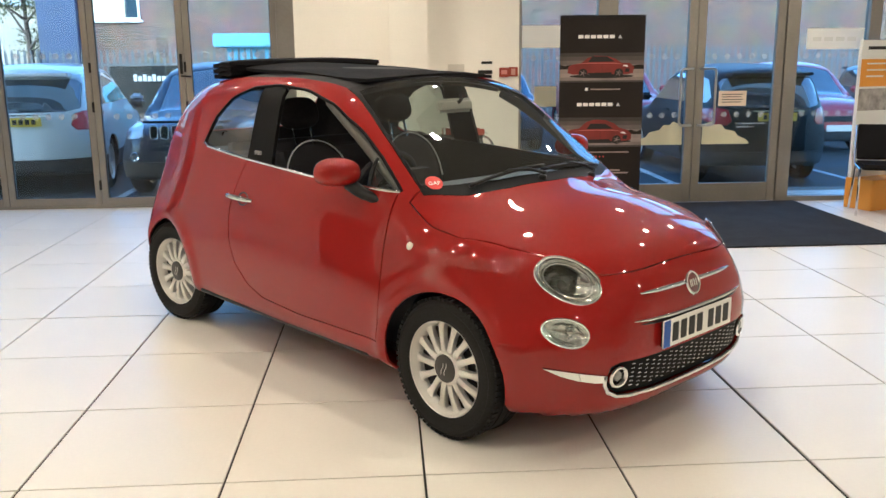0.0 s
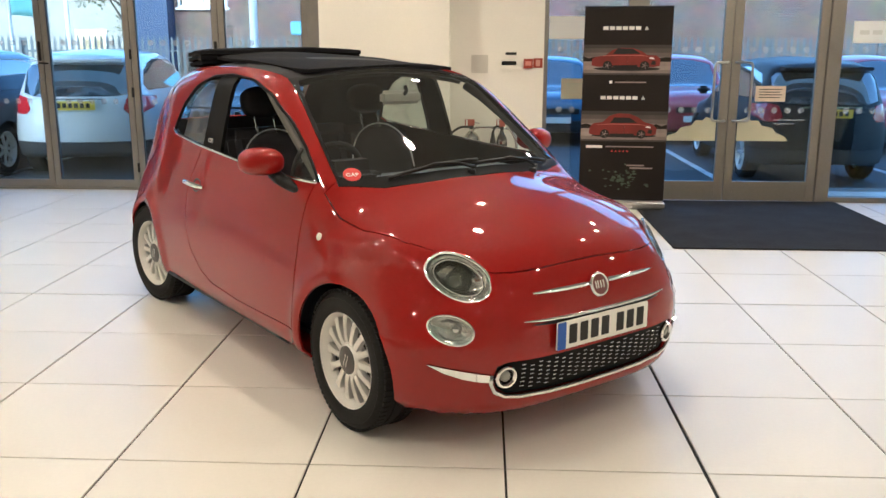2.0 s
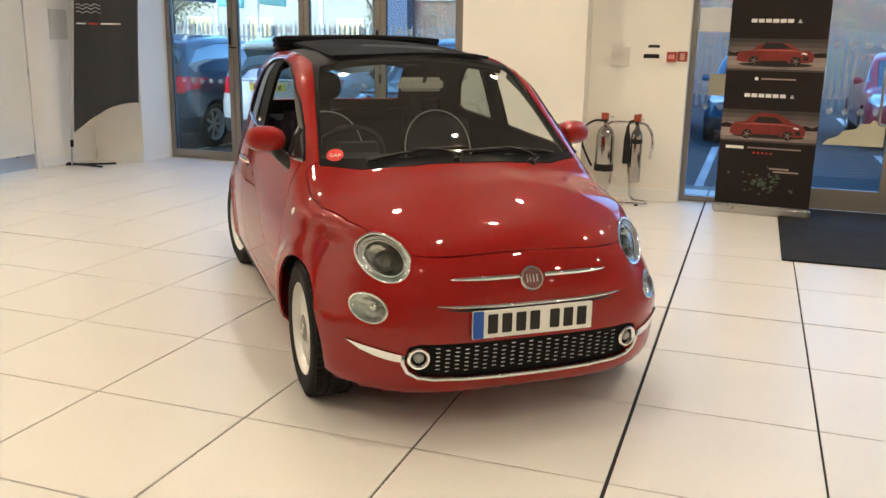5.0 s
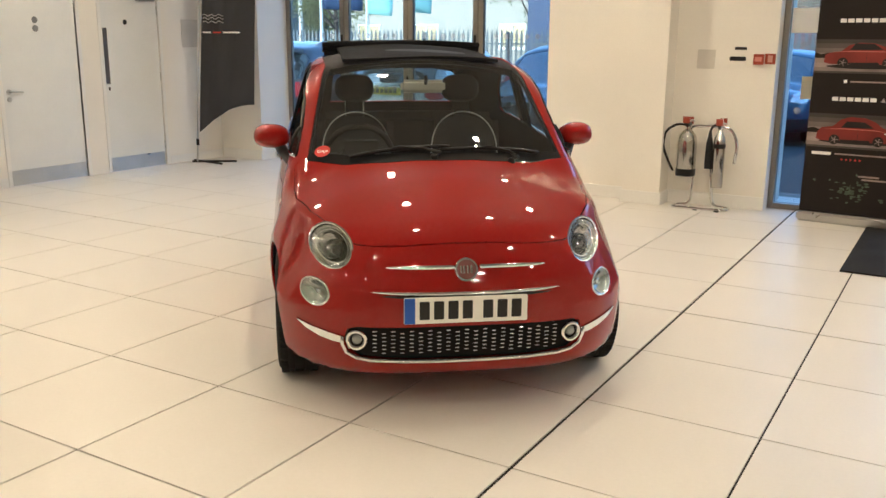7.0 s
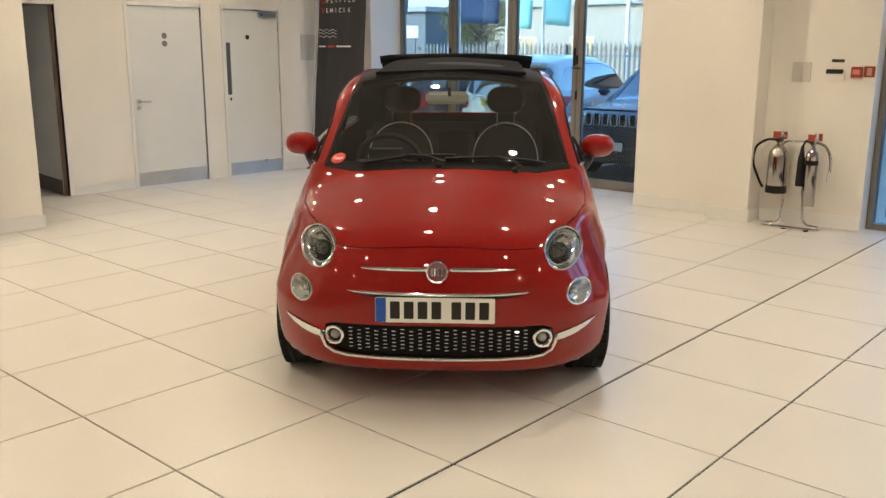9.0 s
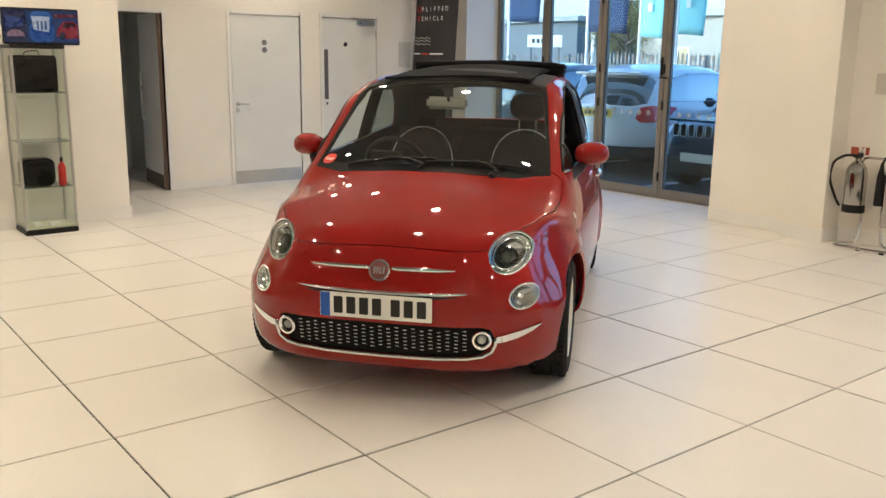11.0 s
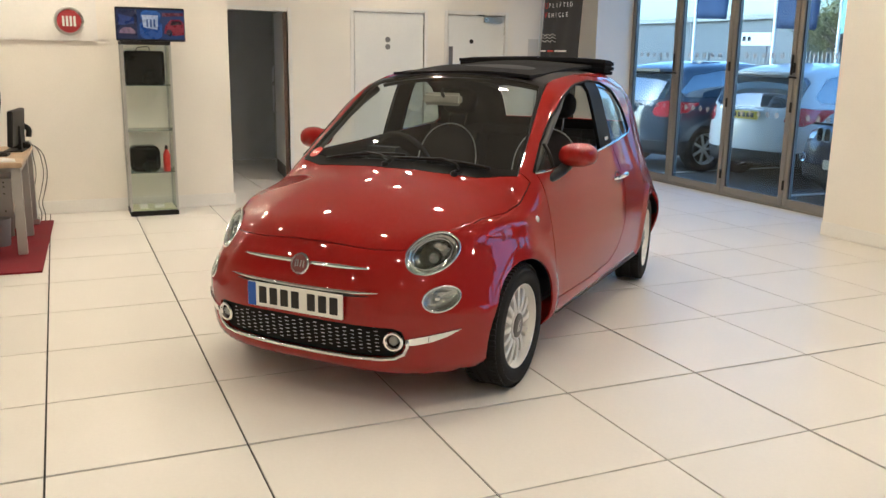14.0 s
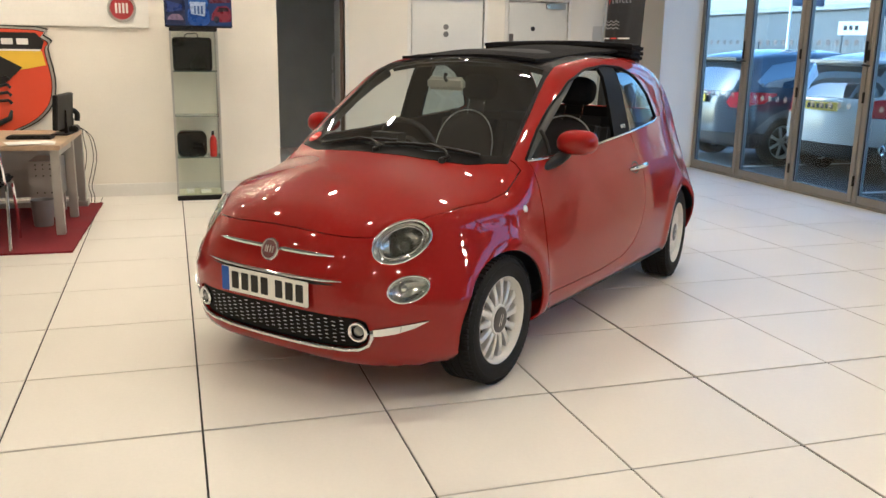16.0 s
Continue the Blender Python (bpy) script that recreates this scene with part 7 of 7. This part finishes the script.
# ---- brick building ----
def brick_material():
    m = mat("red_brown_brick", (0.26, 0.15, 0.12), 0.85)
    nt = m.node_tree
    b = nt.nodes["Principled BSDF"]
    tc = nt.nodes.new("ShaderNodeTexCoord")
    mp = nt.nodes.new("ShaderNodeMapping")
    mp.inputs["Rotation"].default_value = (radians(-90), 0, 0)
    br = nt.nodes.new("ShaderNodeTexBrick")
    br.inputs["Scale"].default_value = 1.0
    br.inputs["Brick Width"].default_value, br.inputs["Row Height"].default_value = 0.225, 0.075
    br.inputs["Mortar Size"].default_value = 0.006
    br.inputs["Color1"].default_value = (0.29, 0.165, 0.12, 1)
    br.inputs["Color2"].default_value = (0.125, 0.078, 0.066, 1)
    br.inputs["Mortar"].default_value = (0.26, 0.24, 0.22, 1)
    no = nt.nodes.new("ShaderNodeTexNoise")
    no.inputs["Scale"].default_value = 1.3
    mx = nt.nodes.new("ShaderNodeMix")
    mx.data_type, mx.blend_type = "RGBA", "MULTIPLY"
    mx.inputs["Factor"].default_value = 0.55
    nt.links.new(tc.outputs["Object"], mp.inputs["Vector"])
    nt.links.new(mp.outputs["Vector"], br.inputs["Vector"])
    nt.links.new(tc.outputs["Object"], no.inputs["Vector"])
    nt.links.new(br.outputs["Color"], mx.inputs["A"])
    nt.links.new(no.outputs["Color"], mx.inputs["B"])
    nt.links.new(mx.outputs["Result"], b.inputs["Base Color"])
    return m


def building(name, label, x0, x1, y0, depth, h, material, windows=(), roof_mat=None):
    bd = thing(name, label, "building", pose(x0, y0, GROUND_Z))
    part("wall", box((0, 0, 0), (x1 - x0, depth, h)), material, bd)
    part("roof", box((-0.3, -0.3, h), (x1 - x0 + 0.3, depth + 0.3, h + 0.35), 0.03), roof_mat or M_CLAD, bd)
    for wx, wz, w, hh in windows:
        win = new("window")
        win.matrix_basis = pose(wx, 0, wz)
        win.parent = bd
        f = bmesh.new()
        for lo, hi in (((-w / 2, -0.05, 0), (w / 2, 0.02, 0.07)), ((-w / 2, -0.05, hh - 0.07), (w / 2, 0.02, hh)), ((-w / 2, -0.05, 0.07), (-w / 2 + 0.07, 0.02, hh - 0.07)), ((w / 2 - 0.07, -0.05, 0.07), (w / 2, 0.02, hh - 0.07)), ((-0.035, -0.05, 0.07), (0.035, 0.02, hh - 0.07))):
            add_box(f, lo, hi)
        part("window_frame", f, M_WHITE, win)
        part("pane", box((-w / 2 + 0.03, -0.02, 0.03), (w / 2 - 0.03, -0.004, hh - 0.03)), M_CARGLASS, win)
        part("sill", box((-w / 2 - 0.08, -0.12, -0.08), (w / 2 + 0.08, 0, 0), 0.01), M_WHITE, win)
    return bd


M_BRICK = brick_material()
building("brick_building", "long red brown brick building with white windows", -8.95, 34, 29.0, 12, 4.75, M_BRICK, [(0.95, 2.88, 1.6, 1.5)])
building("blue_building", "dark blue clad building beside the brick one", -10.15, -8.98, 28.4, 10, 5.4, mat("dark_blue_cladding", (0.025, 0.05, 0.12), 0.5, grain=0.05, wear=0.1))
building("low_building", "low cream rendered building behind the fence", -31, -12.5, 44.0, 10, 4.2, mat("cream_render", (0.36, 0.325, 0.27), 0.85, wear=0.1), [(3, 1.2, 1.6, 1.3), (7, 1.2, 1.6, 1.3), (12.5, 1.2, 1.6, 1.3)], mat("grey_roof_sheet", (0.3, 0.33, 0.36), 0.5, 0.3))
building("grey_shed", "large grey metal clad shed in the distance", -95, -38, 46.0, 30, 4.3, mat("grey_blue_sheet", (0.11, 0.125, 0.14), 0.6, grain=0.05, wear=0.08), (), mat("shed_roof", (0.26, 0.28, 0.29), 0.6))
building("blue_cabin", "light blue site cabin behind the fence", -3.75, -2.2, 24.2, 2.4, 1.95, mat("light_blue_sheet", (0.12, 0.36, 0.55), 0.5, wear=0.08), (), mat("cabin_roof", (0.2, 0.45, 0.62), 0.5))
board2 = thing("site_sign", "white sign board on two posts beyond the fence", "sign", pose(-23.3, 28.6, GROUND_Z, 0, 0, 40))
part("sign_panel", box((-0.75, -0.03, 2.2), (0.75, 0.03, 2.72), 0.01), M_WHITE, board2)
for s in (-1, 1):
    part("sign_post", tube([(s * 0.6, 0.05, 0), (s * 0.6, 0.05, 2.68)], 0.05, 8), M_GALV, board2)
for k in range(3):
    part("sign_mark", box((-0.55 + 0.2 * k, -0.035, 2.38), (-0.42 + 0.2 * k, -0.031, 2.56)), M_INK, board2)


# ---- sail flags and lamp posts ----
def sail_flag(x, y, material, h=5.2, w=1.15):
    f = thing("sail_flag", "tall coloured advertising flag on a white pole", "flag", pose(x, y, GROUND_Z), "advertising flags")
    part("pole", tube([(0, 0, 0), (0, 0, h)], 0.035, 8), M_WHITE, f)
    bm = bmesh.new()
    rows = []
    for i in range(17):
        v = i / 16
        row = []
        for j in range(9):
            u = j / 8
            row.append(bm.verts.new((0.04 + w * u, 0.07 * math.sin(6 * u + 4 * v) * u, h - 3.1 + 3.05 * v - 0.06 * u)))
        rows.append(row)
    for a, b in zip(rows, rows[1:]):
        for k in range(8):
            bm.faces.new((a[k], a[k + 1], b[k + 1], b[k]))
    c = part("cloth", bm, material, f, smooth="all")
    c.modifiers.new("thickness", "SOLIDIFY").thickness = 0.004
    for k in range(6):
        part("print_bar", box((w * 0.43, -0.12, h - 2.5 + 0.3 * k), (w * 0.6, -0.1, h - 2.3 + 0.3 * k)), M_WHITE, f)
    return f


F_NAVY = mat("navy_flag", (0.02, 0.04, 0.10), 0.8, wear=0.05)
F_TEAL = mat("teal_flag", (0.30, 0.62, 0.62), 0.8, wear=0.05)
F_BLUE = mat("bright_blue_flag", (0.01, 0.09, 0.55), 0.7, wear=0.05)
sail_flag(-13.65, 17.8, F_NAVY, 5.75)
sail_flag(-10.0, 17.0, F_NAVY, 5.4)
sail_flag(-10.35, 19.3, F_TEAL, 5.35, 0.75)
sail_flag(-9.2, 19.3, F_TEAL, 5.4, 0.75)
sail_flag(-23.6, 60.0, F_BLUE, 6.6, 1.7)
for x, y in ((-3.55, 18.2), (-19.0, 27.0), (-13.0, 30.0)):
    lp = thing("lamp_post", "tall white street lamp post", "lamp post", pose(x, y, GROUND_Z), "lamp posts")
    part("post", tube([(0, 0, 0), (0, 0, 7.0)], [0.09, 0.06], 10), M_WHITE, lp, smooth=True)
    part("lamp_head", box((-0.12, -0.7, 6.95), (0.12, 0.1, 7.1), 0.03), M_GALV, lp)


# ---- trees ----
M_BARK = mat("grey_brown_bark", (0.09, 0.07, 0.055), 0.9, grain=0.3, grain_scale=20, bump=0.6)
M_LEAF = mat("autumn_leaves", (0.12, 0.115, 0.04), 0.8, grain=0.4, grain_scale=3, wear=0.3, wear_scale=1)


def tree(x, y, h, seed):
    rng = random.Random(seed)
    t = thing("tree", "bushy tree with thinning yellow green leaves", "tree", pose(x, y, GROUND_Z), "trees")
    bm = bmesh.new()
    add_tube(bm, [(0, 0, 0), (0.08, 0.03, h * 0.3), (0.0, 0.1, h * 0.6), (0.1, 0.0, h * 0.9)], [0.16, 0.12, 0.07, 0.02], 8)
    tips = []
    for k in range(12):
        a, z0 = rng.uniform(0, 6.28), h * rng.uniform(0.3, 0.75)
        r = h * rng.uniform(0.14, 0.28)
        tip = Vector((r * math.cos(a), r * math.sin(a), z0 + h * rng.uniform(0.08, 0.25)))
        add_tube(bm, [(0, 0, z0), tip * 0.5 + Vector((0, 0, z0 * 0.55)), tip], [0.05, 0.03, 0.012], 5)
        tips.append(tip)
    part("trunk", bm, M_BARK, t, smooth=True)
    verts, faces = [], []
    for tip in tips + [Vector((0, 0, h * 0.9)), Vector((0.1, 0, h * 0.75))]:
        for k in range(420):
            c = tip + Vector((rng.gauss(0, 1), rng.gauss(0, 1), rng.gauss(0, 0.8))) * h * 0.075
            u = Vector((rng.gauss(0, 1), rng.gauss(0, 1), rng.gauss(0, 1))).normalized()
            v = u.orthogonal().normalized()
            s = h * rng.uniform(0.006, 0.012)
            n = len(verts)
            verts += [c - u * s, c + v * s * 0.6, c + u * s, c - v * s * 0.6]
            faces.append((n, n + 1, n + 2, n + 3))
    me = bpy.data.meshes.new("crown")
    me.from_pydata(verts, [], faces)
    me.materials.append(M_LEAF)
    crown = new("crown", me)
    crown.parent = t
    return t


for k, (x, y, h) in enumerate(((-17.4, 27, 4.2), (-20.4, 30, 4.0), (-12.3, 33, 5.4))):
    tree(x, y, h, k)

# ---- floor tiles, each a piece ----
def tile_mesh(w, h):
    bm = box((-w / 2, -h / 2, -0.008), (w / 2, h / 2, 0), 0.0012, 1)
    me = bpy.data.meshes.new("floor_tile")
    bm.to_mesh(me)
    bm.free()
    me.materials.append(M_TILE)
    return me


TILE_MESHES = {}
for i in range(-13, 10):
    for j in range(-15, 6):
        cx, cy = TILE_X + (i + 0.5) * TILE_W, TILE_Y + (j + 0.5) * TILE_H
        if cx > XE + 0.4 or cy < YS - 0.4:
            continue
        if cx < X_CASE - 0.4 and cy < 3.6:
            continue
        # wider expansion joints run along one line each way
        cut_x, cut_y = {-1: -1, 0: 1}.get(i, 0), {-1: -1, 0: 1}.get(j, 0)
        size = (TILE_W - 0.009 - 0.003 * abs(cut_x), TILE_H - 0.008 - 0.003 * abs(cut_y))
        if size not in TILE_MESHES:
            TILE_MESHES[size] = tile_mesh(*size)
        t = new("floor_tile", TILE_MESHES[size])
        t.location = (cx + 0.0015 * cut_x, cy + 0.0015 * cut_y, 0)
        t.parent = floor
